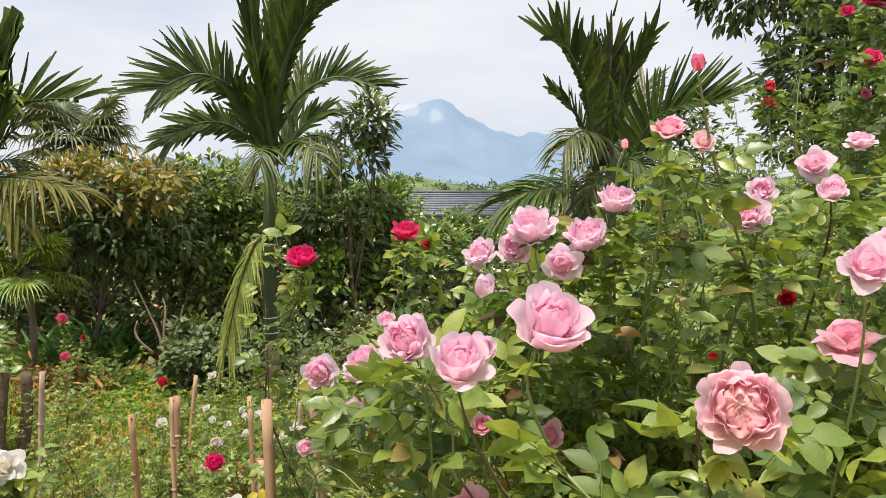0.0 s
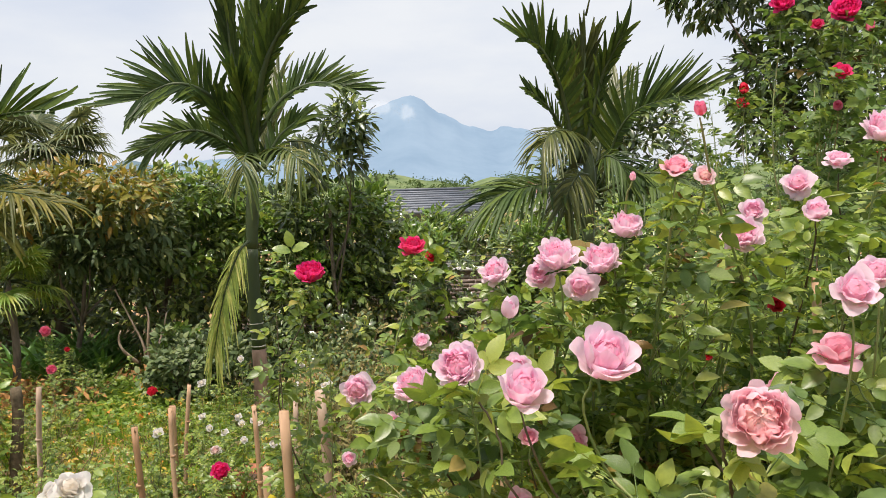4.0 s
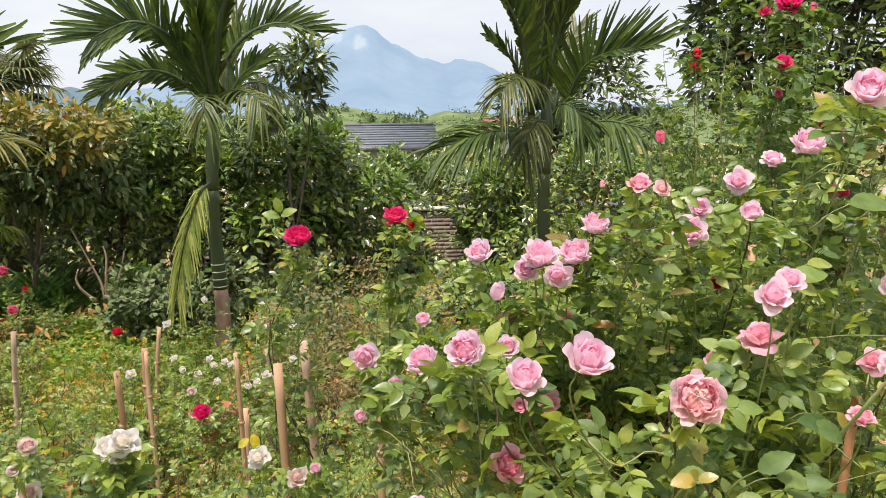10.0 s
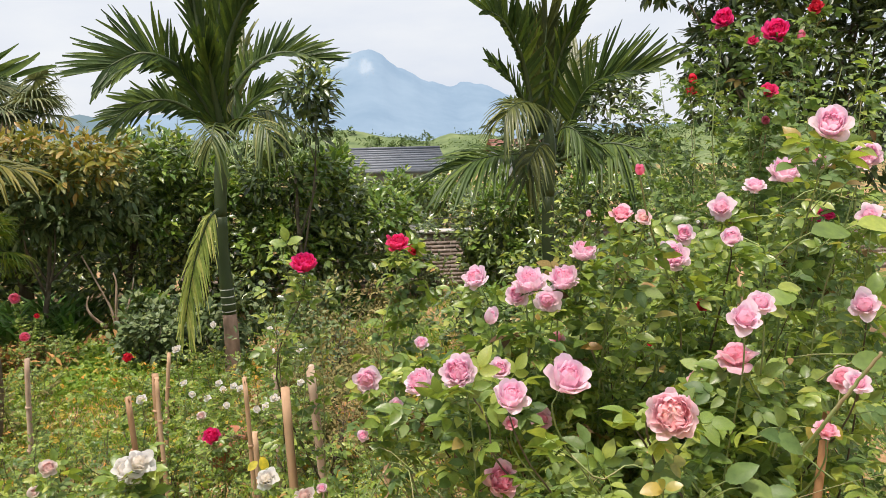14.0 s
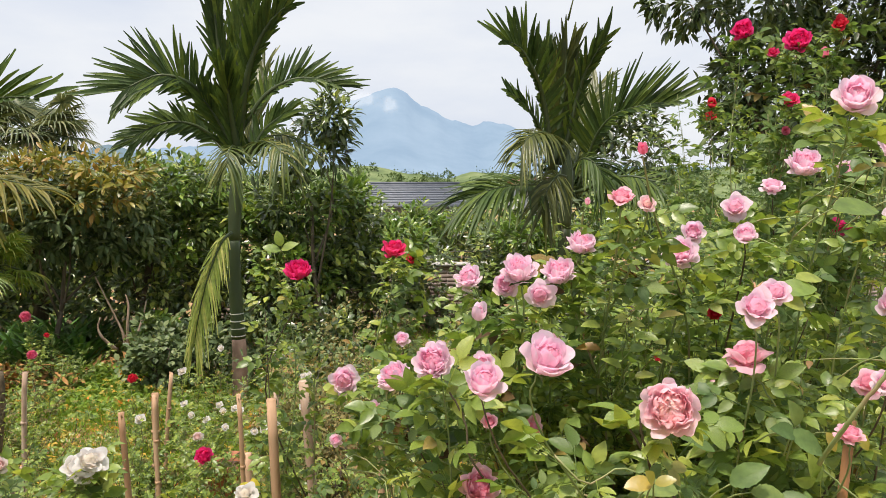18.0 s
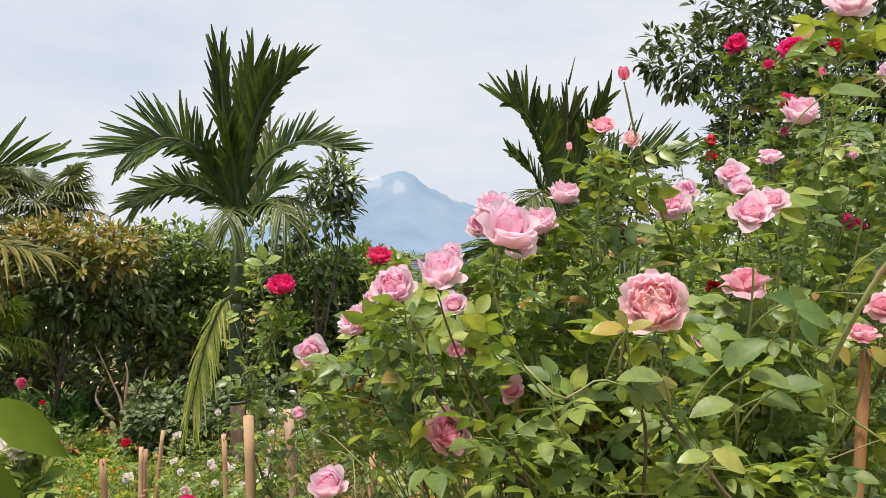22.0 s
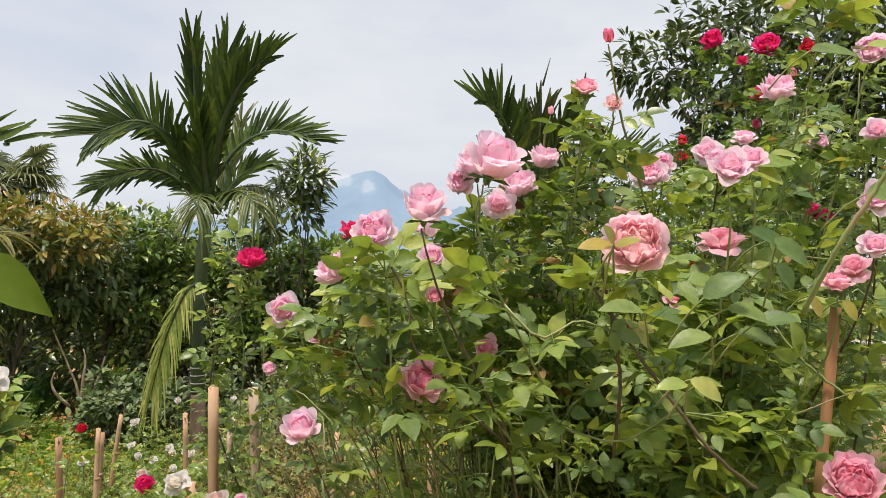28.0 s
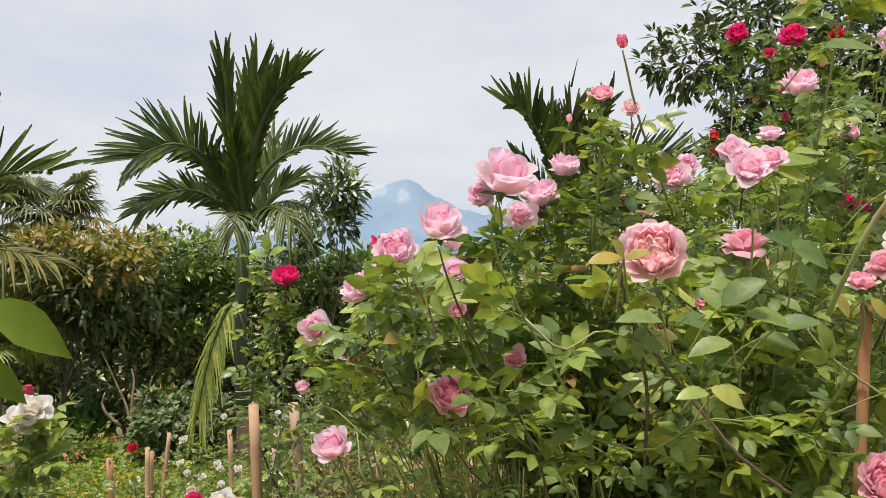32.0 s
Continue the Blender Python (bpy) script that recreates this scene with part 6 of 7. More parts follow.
right_pink = [
    head((0.383, 0.894, 2.04), 0.0225, "loose", "pink", 0.6, 0.2), head((0.415, 0.92, 2.053), 0.018, "loose", "pink", 0.7), head((0.408, 0.973, 1.974), 0.0275, "loose", "rosy", 1.9, 0.2), head((0.409, 1.1, 1.899), 0.016, "loose", "rosy", 0.6),
    head((0.671, 1.442, 2.184), 0.0235, "loose", "pink", 2.2), head((0.616, 1.232, 2.219), 0.0285, "full", "pink", 1.8, 0.2), head((0.532, 0.965, 2.285), 0.027, "cupped", "pink", 0.7, 0.2),
    head((0.673, 1.1, 2.236), 0.022, "quartered", "pink", 0.5), head((0.715, 1.15, 2.139), 0.020, "loose", "pink", 0.7), head((0.992, 1.770, 2.087), 0.020, "loose", "magenta", 0.7, -0.2), head((1.045, 1.79, 2.085), 0.019, "loose", "magenta", 1.1, 0.6), head((0.538, 0.932, 1.942), 0.019, "loose", "rosy", 0.9),
    head((0.612, 1, 2.026), 0.022, "loose", "pink", 0.4), head((0.437, 0.8, 1.925), 0.015, "loose", "rosy", 2.2), head((0.46, 0.808, 1.744), 0.0265, "quartered", "rosy", 0.2),
    head((0.428, 1, 1.951), 0.008, "bud", "magenta", 0.4), head((0.507, 0.85, 1.961), 0.016, "loose", "pink", 0.5), head((0.544, 1.39, 1.95), 0.013, "cupped", "red", 0.5),
    head((0.516, 1.6, 1.823), 0.008, "bud", "red", 0.5),
]
back_red = [
    head((1.019, 2.352, 2.658), 0.034, "full", "magenta", 0.7), head((1.101, 2.178, 2.596), 0.037, "full", "magenta", 0.7), head((1.469, 2.6, 2.737), 0.027, "loose", "red", 0.6), 
    head((0.991, 2, 2.41), 0.024, "loose", "crimson", 0.9), 
    head((1.417, 2.6, 2.63), 0.016, "bud", "deep", 0.8), head((0.981, 2, 2.321), 0.012, "bud", "deep", 0.5), head((1.09, 2.3, 2.58), 0.018, "loose", "crimson", 0.6),
    head((1.464, 2.588, 2.244), 0.028, "loose", "red", 0.7), head((0.926, 1.637, 2.218), 0.022, "full", "pink", 0.8),
]
g0 = 0.29
heads = near_pink + mid_pink + right_pink
slat_top, slat_low = np.array((0.518, 0.93, 1.892)), np.array((0.513, 0.95, 1.704))
slat_line = [slat_top + (slat_low - slat_top) * u for u in np.linspace(0.0, 0.45, 9)]
stake_line = [np.array((-0.323, 2.514, 1.56)) * (1 - u) + np.array((-0.282, 2.54, 1.16)) * u for u in np.linspace(0, 1, 8)]
CLEAR = (np.array([h[0] for h in heads] + slat_line + stake_line), np.array([h[2] for h in heads] + [0.003] * 9 + [0.02] * 8))
near_base = (0.52, 1.32, g0)
BUSH_NEAR = rose_bush("rose bush with big pale pink blooms on arching shoots", near_base, near_pink, between(near_pink, 44, 3, (0.11, 0.30), (0.0, 0.3), 0.03) + between(near_pink, 12, 31, (0.16, 0.32), (0.3, 0.6), 0.06), 201, 0.55, 0.068, 0.018, own_leaves=190, own_y=1.2, group="pink rose bushes", bare=0.56, clear=CLEAR, front=1.1, thick=0.0017, arches=130, thin_low=True, woody=0.2)
mid_tips = [np.array(p) for p in ((0.279, 1.25, 1.929), (0.319, 1.2, 1.949), (0.318, 1.1, 1.93), (0.456, 1.3, 1.911), (0.262, 1.4, 1.894), (0.541, 1.4, 1.949), (0.412, 1.5, 1.951), (0.493, 1.5, 1.954), (0.217, 1.1, 1.913), (0.41, 1.15, 1.896), (0.487, 1.2, 1.934), (0.325, 1.3, 1.876), (0.173, 1.2, 1.909), (0.392, 1.35, 1.943))]
rose_bush("tall rose bush with clusters of pink blooms", (0.42, 1.5, g0), mid_pink, mid_tips + between(mid_pink[:14], 38, 4, (0.13, 0.38), (0.05, 0.45), 0.05) + between(mid_pink[:14], 22, 41, (0.16, 0.38), (0.3, 0.9), 0.08), 202, 0.52, 0.066, 0.021, own_leaves=60, own_y=1.25, group="pink rose bushes", bare=0.5, clear=CLEAR, arches=110, thin_low=True, woody=0.2)
BUSH_RIGHT = rose_bush("broad rose bush with pink and magenta blooms", (0.72, 1.35, g0), right_pink, between(right_pink, 64, 5, (0.06, 0.36), (0.0, 0.5), 0.1) + between(right_pink, 34, 51, (0.02, 0.3), (0.3, 1.0), 0.14), 203, 0.45, 0.066, 0.02, own_leaves=250, own_y=1.2, group="pink rose bushes", bare=0.42, clear=CLEAR, front=1.1, thick=0.0018, arches=180, woody=0.4)

# long canes that cross the near bushes
LONG_CANES = (
    (CANE_OLD, 0.0019, [(0.227, 0.860, 1.911), (0.263, 0.840, 1.853), (0.298, 0.820, 1.801), (0.334, 0.820, 1.759), (0.385, 0.840, 1.723)]),
    (CANE, 0.0026, [(0.444, 0.720, 2.033), (0.428, 0.740, 1.991), (0.410, 0.760, 1.945), (0.404, 0.800, 1.890)]),
    (CANE_OLD, 0.0016, [(0.042, 0.980, 1.922), (0.060, 0.980, 1.885), (0.069, 0.980, 1.836), (0.111, 1.000, 1.782), (0.184, 1.050, 1.718)]),
    (CANE, 0.0014, [(-0.045, 1.100, 1.824), (0.010, 1.080, 1.815), (0.064, 1.060, 1.793), (0.130, 1.050, 1.757)]),
    (CANE_OLD, 0.0018, [(0.226, 0.820, 1.942), (0.231, 0.830, 1.911), (0.251, 0.860, 1.867), (0.272, 0.900, 1.807), (0.282, 0.950, 1.726)]),
    (CANE, 0.0014, [(0.427, 0.980, 1.931), (0.456, 0.960, 1.881), (0.489, 0.940, 1.832), (0.527, 0.920, 1.798)]),
)
for mat, r, line in LONG_CANES:
    pts = curve_points(line, 26) - np.array(BUSH_RIGHT.location)
    pts += np.random.default_rng(int(r * 1e5)).normal(0, 0.0005, pts.shape)
    v, f = tube(pts, np.linspace(r * 0.75, r, 26), 6)
    cane = part("cane", (v, f), mat, BUSH_RIGHT, smooth=True)
extra = [(1.061, 1.8, 2.441), (1.113, 2, 2.329), (0.996, 1.6, 2.478), (0.975, 2.1, 2.259), (1.173, 1.9, 2.38), (1.174, 2.2, 2.47), (0.918, 1.5, 2.425), (0.933, 1.6, 2.358), (0.968, 1.7, 2.29)]
rose_bush("tall climbing rose with magenta and red blooms", (1.35, 2.6, 0.2), back_red, [np.array(e) for e in extra] + between(back_red, 46, 6, (0.1, 0.9), (-0.3, 0.5), 0.2), 204, 0.5, 0.08, 0.028, group="red rose bushes", bare=0.35, arches=40, mats=(ROSE_LEAF_DARK, ROSE_LEAF_DARK, ROSE_LEAF))
far_tips = [(1.375, 3.8, 2.642), (1.274, 3.8, 2.602), (1.396, 3.7, 2.414), (1.291, 3.5, 2.276), (1.387, 3.4, 2.118), (1.68, 3.9, 2.762), (1.563, 3.5, 2.321), (1.68, 3.7, 2.572), (1.296, 3.7, 2.443), (1.401, 3.6, 2.248), (1.567, 3.9, 2.392), (1.193, 3.6, 2.118), (1.267, 3.5, 2.04), (1.54, 3.5, 2.111),
            (1.748, 3.7, 2.156), (1.881, 3.8, 2.38), (1.05, 3.5, 1.967), (1.269, 3.3, 1.948), (1.4, 3.3, 1.919), (1.141, 3.3, 1.877)]
far_red = [head((1.531, 3.8, 2.548), 0.03, "loose", "red", 0.5), head((1.451, 3.6, 2.578), 0.024, "bud", "red", 0.6)]
rose_bush("tall sparse rose bush with small red blooms", (1.45, 3.75, 0.06), far_red, far_tips, 213, 0.35, 0.085, 0.03, group="red rose bushes", bare=0.3, shoots=4, mats=(ROSE_LEAF_DARK, ROSE_LEAF_DARK, ROSE_LEAF))
red_mid = [head((-0.296, 2.222, 1.961), 0.040, "full", "magenta", 2.6), ]
SHOOT_RED = rose_bush("single tall rose shoot with a crimson bloom", (-0.36, 2.34, 0.17), red_mid, [(-0.342, 2.25, 2.019), (-0.4, 2.3, 1.832), (-0.356, 2.3, 1.699), (-0.26, 2.3, 1.747)], 205, 0.5, 0.085, 0.035, group="red rose bushes", shoots=2)
red_mid2 = [head((-0.027, 2.029, 2.031), 0.032, "full", "crimson", 2.4), head((0.017, 2.1, 1.992), 0.015, "loose", "red", 0.5)]
rose_bush("slim rose bush with bright red blooms", (-0.06, 2.2, 0.19), red_mid2, [(-0.074, 2.1, 1.959), (-0.096, 2.1, 1.784), (0.057, 2.2, 1.907), (0.024, 2.3, 1.735), (0.138, 2.4, 1.707)], 206, 0.5, 0.085, 0.035, group="red rose bushes", shoots=2)

white_front = [head((-0.519, 1.25, 1.747), 0.022, "loose", "white", 0.8, -0.3), head((-0.485, 1.23, 1.763), 0.024, "loose", "white", 0.8, 0.3), head((-0.5, 1.24, 1.74), 0.022, "loose", "white", 0.3)]
rose_bush("low rose bush with loose white blooms", (-0.62, 1.5, 0.28), white_front, between(white_front, 12, 7, (0.1, 0.4), (0, 0.3), 0.12), 207, 0.4, 0.07, 0.032, group="white rose bushes")
white_two = [head((-0.38, 1.84, 1.463), 0.027, "loose", "white", 0.6), head((-0.277, 1.75, 1.447), 0.024, "loose", "blush", 0.3), head((-0.244, 1.85, 1.423), 0.014, "cupped", "pink", 0.4)]
rose_bush("low rose bush with white and blush blooms", (-0.48, 2.05, 0.25), white_two, between(white_two, 12, 8, (0.05, 0.4), (0, 0.3), 0.14), 208, 0.4, 0.068, 0.032, group="white rose bushes")
white_three = [head((-0.684, 1.35, 1.715), 0.016, "cupped", "blush", 0.4), head((-0.737, 1.4, 1.647), 0.012, "bud", "blush", 0.6), head((-0.692, 1.35, 1.631), 0.02, "loose", "blush", 0.4)]
rose_bush("low rose bush with blush buds", (-0.85, 1.6, 0.28), white_three, between(white_three, 14, 9, (0.05, 0.4), (0, 0.4), 0.16), 209, 0.4, 0.068, 0.032, group="white rose bushes")

cluster_a = [head(p, 0.021, "loose", "white", 0.9) for p in ((-1.007, 4.4, 0.934), (-1.077, 4.3, 0.919), (-0.929, 4.5, 0.906), (-0.95, 4.2, 0.902), (-0.987, 4.6, 0.896), (-1.059, 4.1, 0.881), (-1.182, 4.4, 0.913), (-1.074, 4.6, 0.915), (-1.277, 4.6, 0.926))]
cluster_a.append(head((-1.02, 3.9, 0.948), 0.024, "cupped", "blush", 0.4))
rose_bush("shrub rose with many small white blooms", (-1.25, 4.6, 0.02), cluster_a, between(cluster_a, 26, 10, (0.02, 0.4), (-0.1, 0.4), 0.2), 210, 0.4, 0.07, 0.035, group="white rose bushes", mats=(ROSE_LEAF, ROSE_LEAF, DRY_TWIG_LEAF))
cluster_b = [head(p, 0.021, "loose", "white", 0.9) for p in ((-0.677, 3.8, 1.014), (-0.647, 3.9, 1.024), (-0.72, 3.8, 1.001), (-0.629, 4, 0.985), (-0.624, 5, 0.988), (-0.586, 5, 0.994), (-0.561, 4.4, 0.955), (-0.8, 5, 0.996), (-0.818, 5.4, 1.031), (-0.868, 5.4, 1.061))]
rose_bush("shrub rose with many small white blooms", (-0.85, 4.7, 0.02), cluster_b, between(cluster_b, 30, 11, (0.02, 0.5), (-0.1, 0.4), 0.2), 211, 0.4, 0.07, 0.035, group="white rose bushes", mats=(ROSE_LEAF, DRY_TWIG_LEAF, ROSE_LEAF))
POT_BUSH = rose_bush("low rose bush with one magenta bloom beside a flowerpot", (-0.95, 3.3, 0.1), [head((-0.815, 3.2, 1.091), 0.036, "quartered", "magenta", 0.3)], [np.array((-0.95, 3.3, 0.1)) + np.array((dx, dy, dz)) for dx, dy, dz in ((0.2, 0, 0.75), (-0.2, 0.1, 0.8), (0.1, -0.1, 0.6), (-0.3, -0.1, 0.6), (0.3, 0.2, 0.7))], 212, 0.4, 0.07, 0.035, group="red rose bushes")


def low_rose(foot, height, wide, n, seed, blooms=(), leaf=0.07, mats=(ROSE_LEAF, ROSE_LEAF_DARK, ROSE_LEAF_YOUNG), label="low green rose bush", group="low rose bushes", gap=0.03):
    g = np.random.default_rng(seed)
    f0 = np.array(foot, float)
    tips = [f0 + np.array([g.normal(0, wide * 1.15), g.normal(0, wide * 1.15), height * g.uniform(0.35, 1.05)]) for _ in range(int(n * 1.3))]
    return rose_bush(label, tuple(f0), list(blooms), tips, seed, 0.35, leaf, gap, group=group, bare=0.2, shoots=2, mats=mats, woody=0.6)


for k, (foot, h, w, n) in enumerate((
        ((-1.462, 3.2, 0.097), 0.8, 0.2, 16), ((-1.946, 3.8, 0.053), 0.9, 0.22, 16), ((-1.699, 4.3, 0.015), 0.8, 0.2, 16), ((-1.105, 3.6, 0.067), 0.7, 0.2, 14), ((-1.538, 4.6, 0), 0.75, 0.2, 14), ((-2.345, 5.2, 0), 0.8, 0.22, 14),
        ((-2.581, 4.6, 0), 1.0, 0.25, 14), ((-0.209, 3.4, 0.083), 0.8, 0.2, 16), ((-0.289, 3, 0.112), 0.8, 0.2, 16), ((0.027, 4.2, 0.022), 0.7, 0.25, 16), ((-0.821, 2.7, 0.135), 0.6, 0.2, 12), ((-0.678, 2.9, 0.12), 0.6, 0.18, 12),
        ((0.285, 5, 0), 0.6, 0.3, 16), ((-3.323, 5.4, 0), 1.1, 0.3, 14), ((-0.571, 3.9, 0.045), 0.7, 0.2, 14), ((-3.121, 6.4, 0), 0.8, 0.25, 14), ((0.761, 6.2, 0), 0.6, 0.3, 16), ((1.29, 5.6, 0), 0.9, 0.3, 18),
        ((1.483, 4.6, 0), 1.2, 0.3, 20), ((1.524, 3.6, 0.067), 1.4, 0.3, 22), ((1.856, 3.4, 0.083), 1.6, 0.3, 22), ((1.777, 2.6, 0.142), 1.5, 0.25, 24), ((1.416, 1.9, 0.195), 1.5, 0.22, 24))):
    low_rose(foot, h, w, n, 230 + k, mats=(ROSE_LEAF, ROSE_LEAF_DARK, ROSE_LEAF_YOUNG) if k % 3 else (ROSE_LEAF, DRY_TWIG_LEAF, ROSE_LEAF_YOUNG))
for k, (at, r, tint) in enumerate((((-3.765, 8, 0.917), 0.055, "deep"), ((-3.256, 7, 0.731), 0.045, "deep"), ((-2.182, 6.4, 0.651), 0.04, "red"), ((-3.654, 8.2, 0.689), 0.03, "red"), ((-2.078, 3.6, 1.061), 0.04, "red"), ((-1.784, 6.4, 0.704), 0.035, "white"),
                                     ((-1.558, 6.8, 0.808), 0.03, "white"), ((-1.536, 4.6, 0.84), 0.03, "white"))):
    p = np.array(at)
    low_rose((p[0], p[1] + 0.1, float(ground_height(p[0], p[1] + 0.1))), max(0.3, p[2] * 0.85), 0.2, 14, 270 + k, [head(at, r, "quartered" if tint != "white" else "loose", tint, 0.4)], label={"deep": "low rose bush with a deep pink bloom", "red": "low rose bush with a red bloom", "white": "low rose bush with a white bloom"}[tint])

# ---- single leaves and a near plant ----


def big_leaves(root, leaves, mat, shape, stem=0.0007):
    """Single large leaves (stalk root, direction, up, size) on short stalks of a bush."""
    b = np.array(root.location)
    for p, d, u, size in leaves:
        p = np.array(p, float)
        v, f = scatter(shape, np.array([p - b]), np.array([d], float), np.array([u], float), [size])
        lf = part("leaf", (v, f), mat, root, smooth=True)
        back = p - b - unit(np.array(d, float)) * size * 0.5 + np.array([0, 0.03, -0.03])
        v, f = tube(curve_points([back, (back + p - b) / 2 + np.array([0, 0, 0.004]), p - b], 6), np.linspace(stem * 1.4, stem, 6), 5)
        part("leaf_stalk", (v, f), CANE, lf)


BIG_LEAFLET = blade((0, 0.1, 0.25, 0.45, 0.65, 0.82, 0.94, 1.0), (0.0, 0.15, 0.26, 0.31, 0.28, 0.19, 0.08, 0.0), 0.16, 0.22)
plant = thing("garden_plant", (-0.55, 0.72, 0.29), "leafy green plant beside the garden path", "plant")
pb = np.array(plant.location)
v, f = tube(curve_points([(0, 0, -0.03), (0.02, 0.02, 0.8), (0.06, -0.1, 1.35), np.array((-0.172, 0.5, 1.921)) - pb], 14), np.linspace(0.006, 0.002, 14), 6)
part("stem", (v, f), CANE, plant)
POINTED = blade((0, 0.12, 0.3, 0.5, 0.7, 0.87, 1.0), (0.0, 0.12, 0.21, 0.225, 0.16, 0.07, 0.0), 0.3, 0.25)
big_leaves(plant, [((-0.153, 0.5, 1.918), (0.78, -0.1, -0.62), (0.35, -0.75, -0.1), 0.042), ((-0.161, 0.5, 1.892), (0.6, 0.1, -0.7), (0.4, -0.8, -0.1), 0.03)], NEAR_LEAF, POINTED)
big_leaves(BUSH_NEAR, [((0.178, 0.64, 1.937), (-0.95, -0.2, 0.05), (0.1, -0.55, 0.8), 0.024), ((0.179, 0.64, 1.936), (0.55, -0.3, 0.3), (0.1, -0.6, 0.8), 0.017), ((0.178, 0.638, 1.938), (-0.4, -0.5, 0.6), (0.1, -0.8, 0.5), 0.016)], LEAF_YELLOW, BIG_LEAFLET)
big_leaves(BUSH_RIGHT, [((0.258, 0.7, 1.842), (0.75, -0.4, -0.4), (0.0, -0.8, 0.6), 0.027), ((0.256, 0.7, 1.838), (-1, -0.2, 0.05), (0.1, -0.5, 0.8), 0.025), ((0.268, 0.71, 1.837), (0.95, 0.2, 0.1), (0.0, -0.4, 0.9), 0.026)], ROSE_LEAF_YOUNG, TOOTHED)
big_leaves(BUSH_RIGHT, [((0.44, 0.85, 1.905), (0.5, -0.2, -0.75), (0.3, -0.9, 0.3), 0.024), ((0.48, 0.86, 1.901), (0.45, -0.2, -0.55), (0.2, -0.9, 0.2), 0.024)], LEAF_YELLOW, BIG_LEAFLET)
big_leaves(BUSH_RIGHT, [
    ((0.37, 0.78, 1.936), (-0.3, -0.3, 0.75), (0.1, -0.95, 0.35), 0.029), ((0.367, 0.78, 1.933), (0.5, -0.2, -0.65), (0.0, -0.9, 0.5), 0.028), ((0.236, 0.74, 1.889), (-0.9, -0.2, 0.2), (0, -0.5, 0.9), 0.038), ((0.276, 0.72, 1.902), (0.6, -0.3, 0.5), (0, -0.7, 0.7), 0.038),
    ((0.295, 0.72, 1.894), (0.9, -0.2, -0.1), (0.1, -0.6, 0.8), 0.037), ((0.329, 0.72, 1.949), (0.55, -0.25, -0.3), (0, -0.8, 0.6), 0.035), ((0.335, 0.72, 1.946), (-0.5, -0.25, 0.25), (0, -0.8, 0.6), 0.029), ((0.283, 0.72, 1.873), (-1, -0.1, -0.1), (0, -0.5, 0.9), 0.035),
    ((0.309, 0.73, 1.875), (0.9, -0.1, -0.1), (0, -0.6, 0.85), 0.035), ((0.318, 0.72, 1.883), (0.7, -0.3, 0.25), (0, -0.6, 0.8), 0.033)], ROSE_LEAF_DARK, TOOTHED)

big_leaves(BUSH_RIGHT, [((0.743, 1.2, 2.273), (0.5, -0.1, -0.7), (0.1, -0.9, 0.3), 0.022)], LEAF_BROWN, TOOTHED)
big_leaves(BUSH_RIGHT, [((0.574, 1, 2.196), (-0.95, -0.2, -0.1), (0, -0.5, 0.85), 0.026), ((0.577, 1, 2.196), (0.9, -0.2, 0.1), (0, -0.5, 0.85), 0.026), ((0.595, 1, 2.244), (0.7, -0.3, -0.2), (0, -0.7, 0.7), 0.026), ((0.533, 1.05, 2.145), (-0.9, -0.2, -0.2), (0, -0.5, 0.85), 0.026),
                        ((0.616, 1.1, 2.179), (0.6, -0.3, 0.2), (0, -0.5, 0.85), 0.026)], ROSE_LEAF_YOUNG, TOOTHED)
big_leaves(POT_BUSH, [((-0.563, 2.9, 1.099), (0.3, -0.3, -0.8), (0.1, -0.9, 0.3), 0.062), ((-0.578, 2.9, 1.082), (-0.7, -0.3, -0.5), (0, -0.8, 0.5), 0.05)], LEAF_BRIGHT_YELLOW, BIG_LEAFLET)
big_leaves(SHOOT_RED, [((-0.347, 2.24, 2), (-0.9, -0.3, 0.35), (0, -0.7, 0.7), 0.05), ((-0.344, 2.24, 2.003), (0.8, -0.3, 0.45), (0, -0.7, 0.7), 0.05), ((-0.345, 2.24, 2.013), (-0.2, -0.3, 0.9), (0, -0.9, 0.3), 0.045)], ROSE_LEAF_YOUNG, BIG_LEAFLET)

big_leaves(BUSH_RIGHT, [((0.444, 0.86, 2.146), (1, -0.1, 0.12), (0, -0.6, 0.8), 0.052), ((0.503, 0.86, 2.154), (1, -0.2, 0.05), (0, -0.55, 0.8), 0.052), ((0.463, 0.8, 1.999), (1, -0.2, 0.1), (0.1, -0.75, 0.6), 0.045)], ROSE_LEAF, BIG_LEAFLET)
big_leaves(BUSH_RIGHT, [((0.431, 0.95, 2.045), (1, -0.2, 0.25), (0, -0.6, 0.8), 0.048), ((0.432, 0.95, 2.043), (0.6, -0.4, -0.3), (0.1, -0.8, 0.5), 0.036), ((0.459, 0.96, 2.060), (1, -0.1, 0.1), (0, -0.5, 0.8), 0.034)], ROSE_LEAF_YOUNG, BIG_LEAFLET)

# sprigs of yellow-green young leaves inside the near bush
sg = np.random.default_rng(91)
for c in ((0.283, 1.150, 1.967), (0.305, 1.120, 1.946), (0.358, 1.180, 1.962)):
    sprig = []
    for k in range(9):
        a, h = 6.283 * k * 0.382, 0.012 * k - 0.045
        sprig.append((np.array(c) + (0.01 * math.cos(a), 0.01 * math.sin(a), h), (math.cos(a), math.sin(a) * 0.6 - 0.2, 0.25 + sg.normal(0, 0.2)), (sg.normal(0, 0.2), -0.45, 0.85), sg.uniform(0.024, 0.038)))
    big_leaves(BUSH_RIGHT, sprig, ROSE_LEAF_YOUNG, TOOTHED)

# ---- grass ----
rng = np.random.default_rng(77)


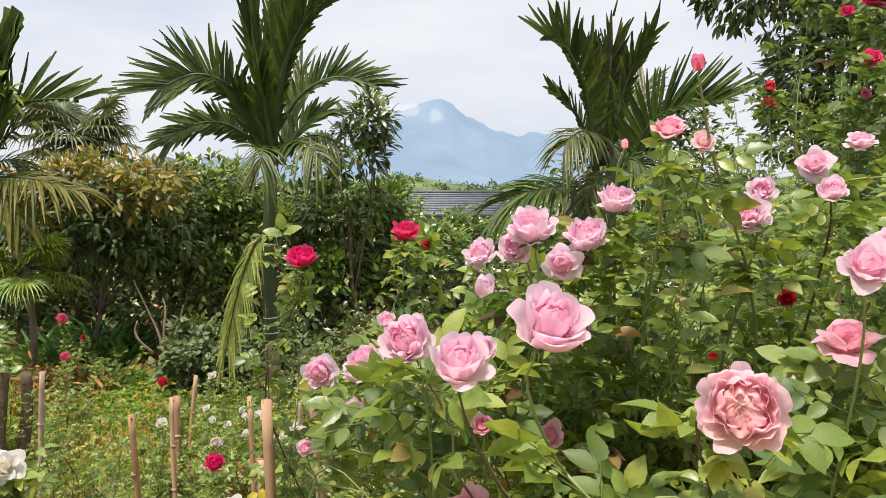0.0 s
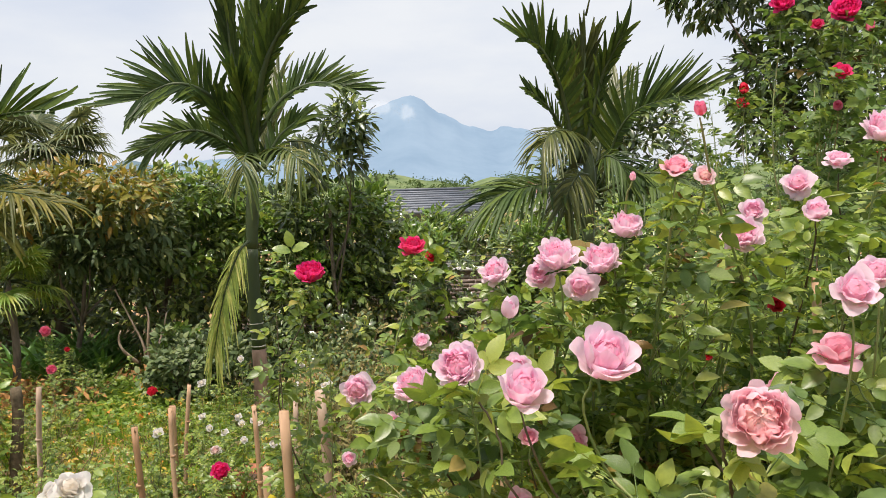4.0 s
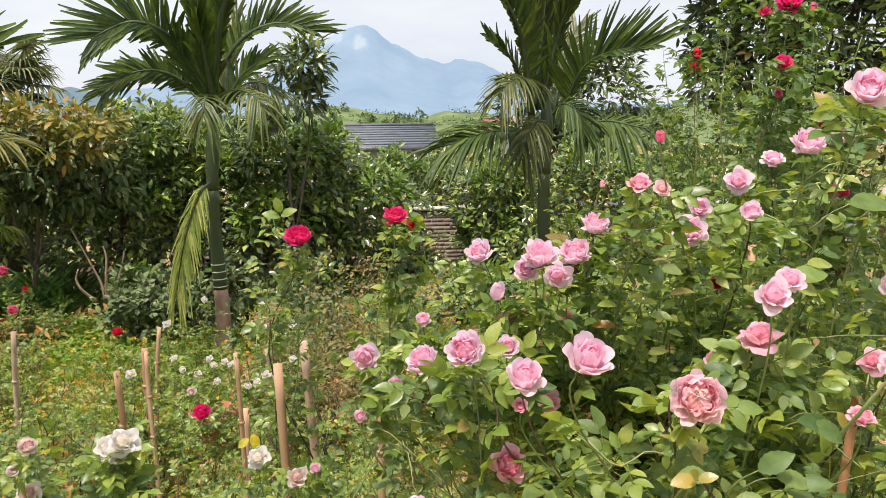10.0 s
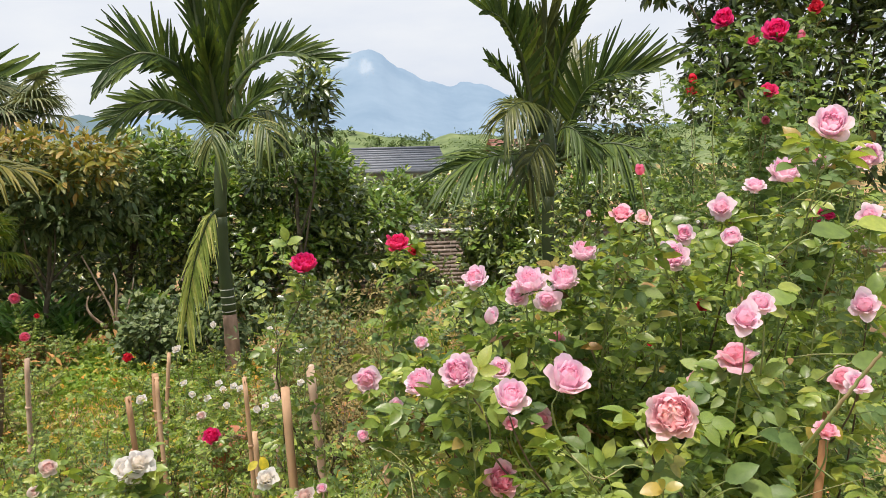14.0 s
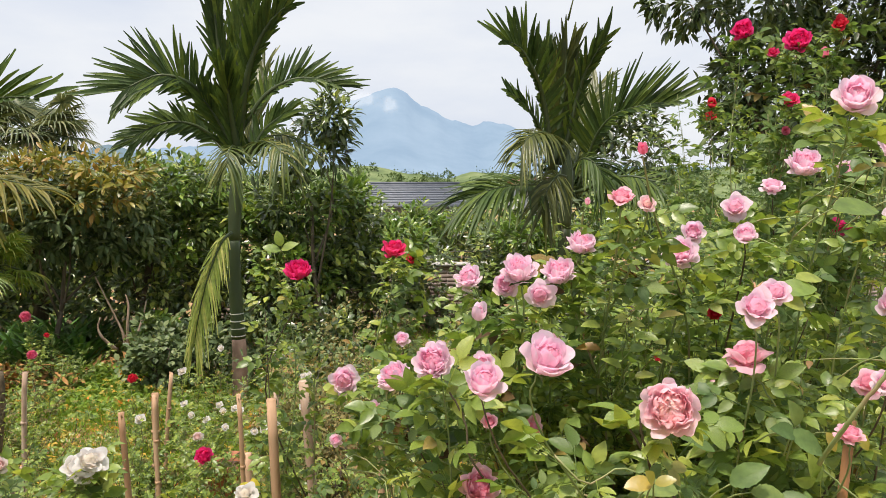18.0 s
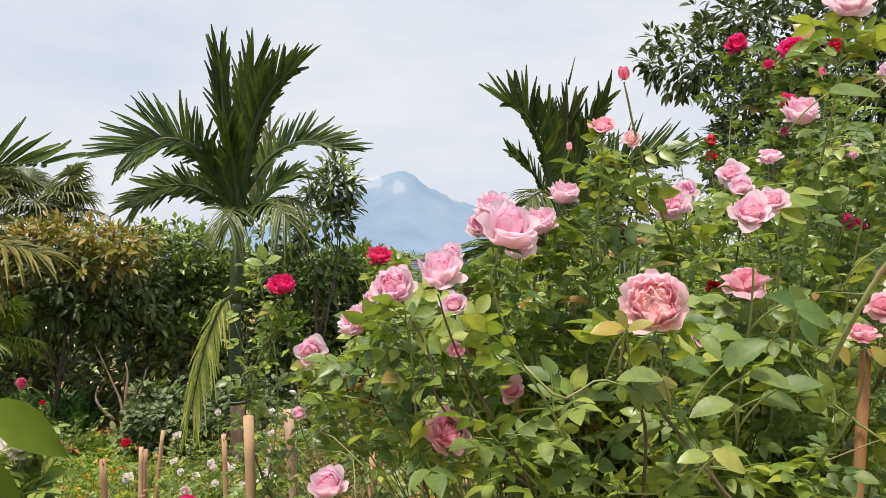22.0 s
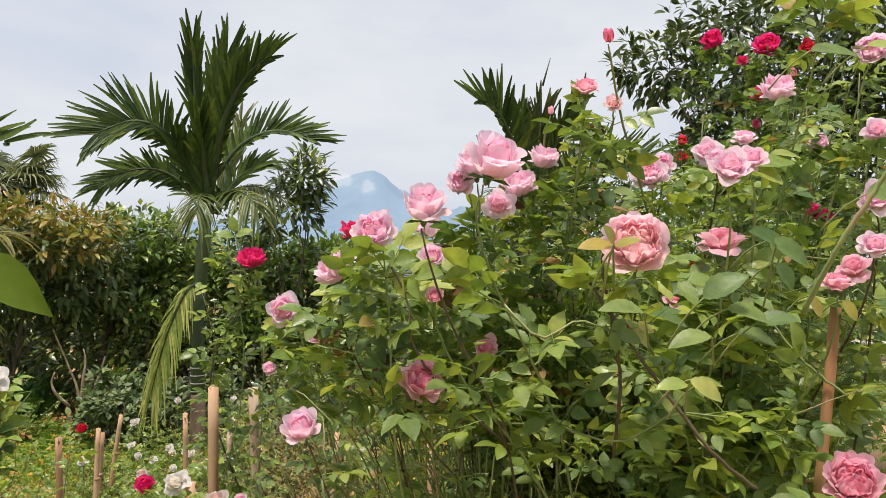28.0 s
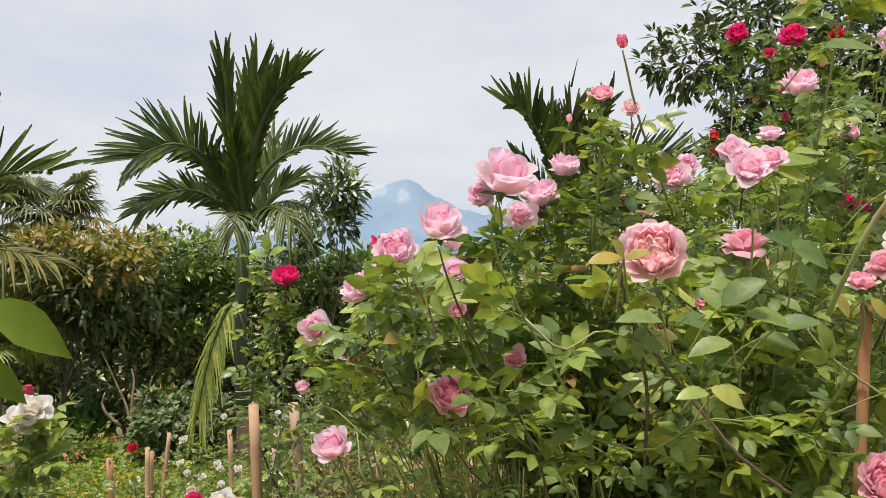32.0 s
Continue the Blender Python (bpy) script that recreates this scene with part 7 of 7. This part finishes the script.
def grass(n, xr, yr, size, seed):
    g = np.random.default_rng(seed)
    x, y = g.uniform(*xr, n), g.uniform(*yr, n)
    keep = np.array([noise.noise(Vector((a * 0.9, b * 0.9, 3.0))) for a, b in zip(x, y)]) > g.uniform(-0.65, 0.25, n)
    x, y = x[keep], y[keep]
    p = np.stack([x, y, ground_height(x, y) - 0.01], 1)
    d = unit(g.normal(0, 0.45, (len(x), 3)) * (1, 1, 0) + np.array([0, 0, 1.0]))
    return scatter(GRASS_BLADE, p, d, unit(g.normal(0, 1, (len(x), 3)) * (1, 1, 0.1)), size * g.uniform(0.5, 1.3, len(x)))


lawn = new("grass", mesh_of("grass", *joined([grass(52000, (-7, 4), (5.0, 12.0), 0.15, 1), grass(40000, (-3.5, 3), (1.8, 5.4), 0.12, 2), grass(16000, (-4.2, -1.4), (5.6, 8.4), 0.16, 3), grass(8000, (0.2, 1.6), (5.5, 8.5), 0.16, 4)]), GRASS))
tagged(lawn, "rough green grass between the rose bushes", "grass", kind="stuff")

wg = np.random.default_rng(78)
wx, wy = wg.uniform(-5.0, 3.0, 8200), wg.uniform(1.9, 8.5, 8200)
keep = np.array([noise.noise(Vector((a * 1.4, b * 1.4, 9.0))) for a, b in zip(wx, wy)]) > -0.2
wx, wy = wx[keep], wy[keep]
wz = ground_height(wx, wy) + wg.uniform(0.02, 0.36, len(wx)) * wg.uniform(0.3, 1.0, len(wx))
weeds = new("weeds", mesh_of("weeds", *scatter(ROSE_LEAF_SHAPE, np.stack([wx, wy, wz], 1), unit(wg.normal(0, 1, (len(wx), 3)) * (1, 1, 0.4)), unit(wg.normal(0, 0.45, (len(wx), 3)) + (0, 0, 1)), wg.uniform(0.05, 0.11, len(wx))), WEED))
tagged(weeds, "low leafy weeds among the grass", "weeds", kind="stuff")
cx, cy = wg.normal(-3.0, 0.62, 9000), wg.normal(8.35, 0.5, 9000)
cz = ground_height(cx, cy) + wg.uniform(0.01, 0.14, len(cx))
bed = new("ground_cover", mesh_of("ground_cover", *scatter(SIMPLE_LEAF, np.stack([cx, cy, cz], 1), unit(wg.normal(0, 1, (len(cx), 3)) * (1, 1, 0.3) + (0, 0, 0.35)), unit(wg.normal(0, 0.4, (len(cx), 3)) + (0, -0.2, 1)), wg.uniform(0.05, 0.10, len(cx))), COVER_LEAF))
tagged(bed, "bed of low bright green herbs under the trees", "ground cover", kind="stuff")
lx, ly = wg.uniform(-4.0, 3.0, 4200), wg.uniform(1.9, 7.5, 4200)
litter = new("leaf_litter", mesh_of("leaf_litter", *scatter(SIMPLE_LEAF, np.stack([lx, ly, ground_height(lx, ly) + 0.02], 1), unit(wg.normal(0, 1, (4200, 3)) * (1, 1, 0.2)), unit(wg.normal(0, 0.3, (4200, 3)) + (0, 0, 1)), wg.uniform(0.03, 0.09, 4200)), LITTER))
tagged(litter, "fallen dry brown and yellow leaves", "leaf litter", kind="stuff")

# ---- bricks, the nearest visible stretch ----
bm_brick = mesh_of("brick", *box((-0.102, 0, -0.031), (0.102, 0.02, 0.031)), BRICK)
count = 0
rest = []
for row in range(int((WALL_TOP + 0.02) / 0.068)):
    z = WALL_TOP - 0.045 - row * 0.068
    for col in range(-52, 53):
        x = col * 0.212 + (0.106 if row % 2 else 0.0)
        if x > 10.9 or x < -3.3:
            continue
        dy = 0.001 + rng.uniform(-0.0006, 0.0006)
        if -0.9 < x < 1.9 and count < 300:
            ob = part("brick", bm_brick, None, core)
            ob.location = (x, WALL_Y + dy, z)
            count += 1
        else:
            v, f = box((x - 0.102, WALL_Y + dy, z - 0.031), (x + 0.102, WALL_Y + dy + 0.02, z + 0.031))
            rest.append((v, f))
part("brickwork", joined(rest), BRICK, core, kind="stuff")
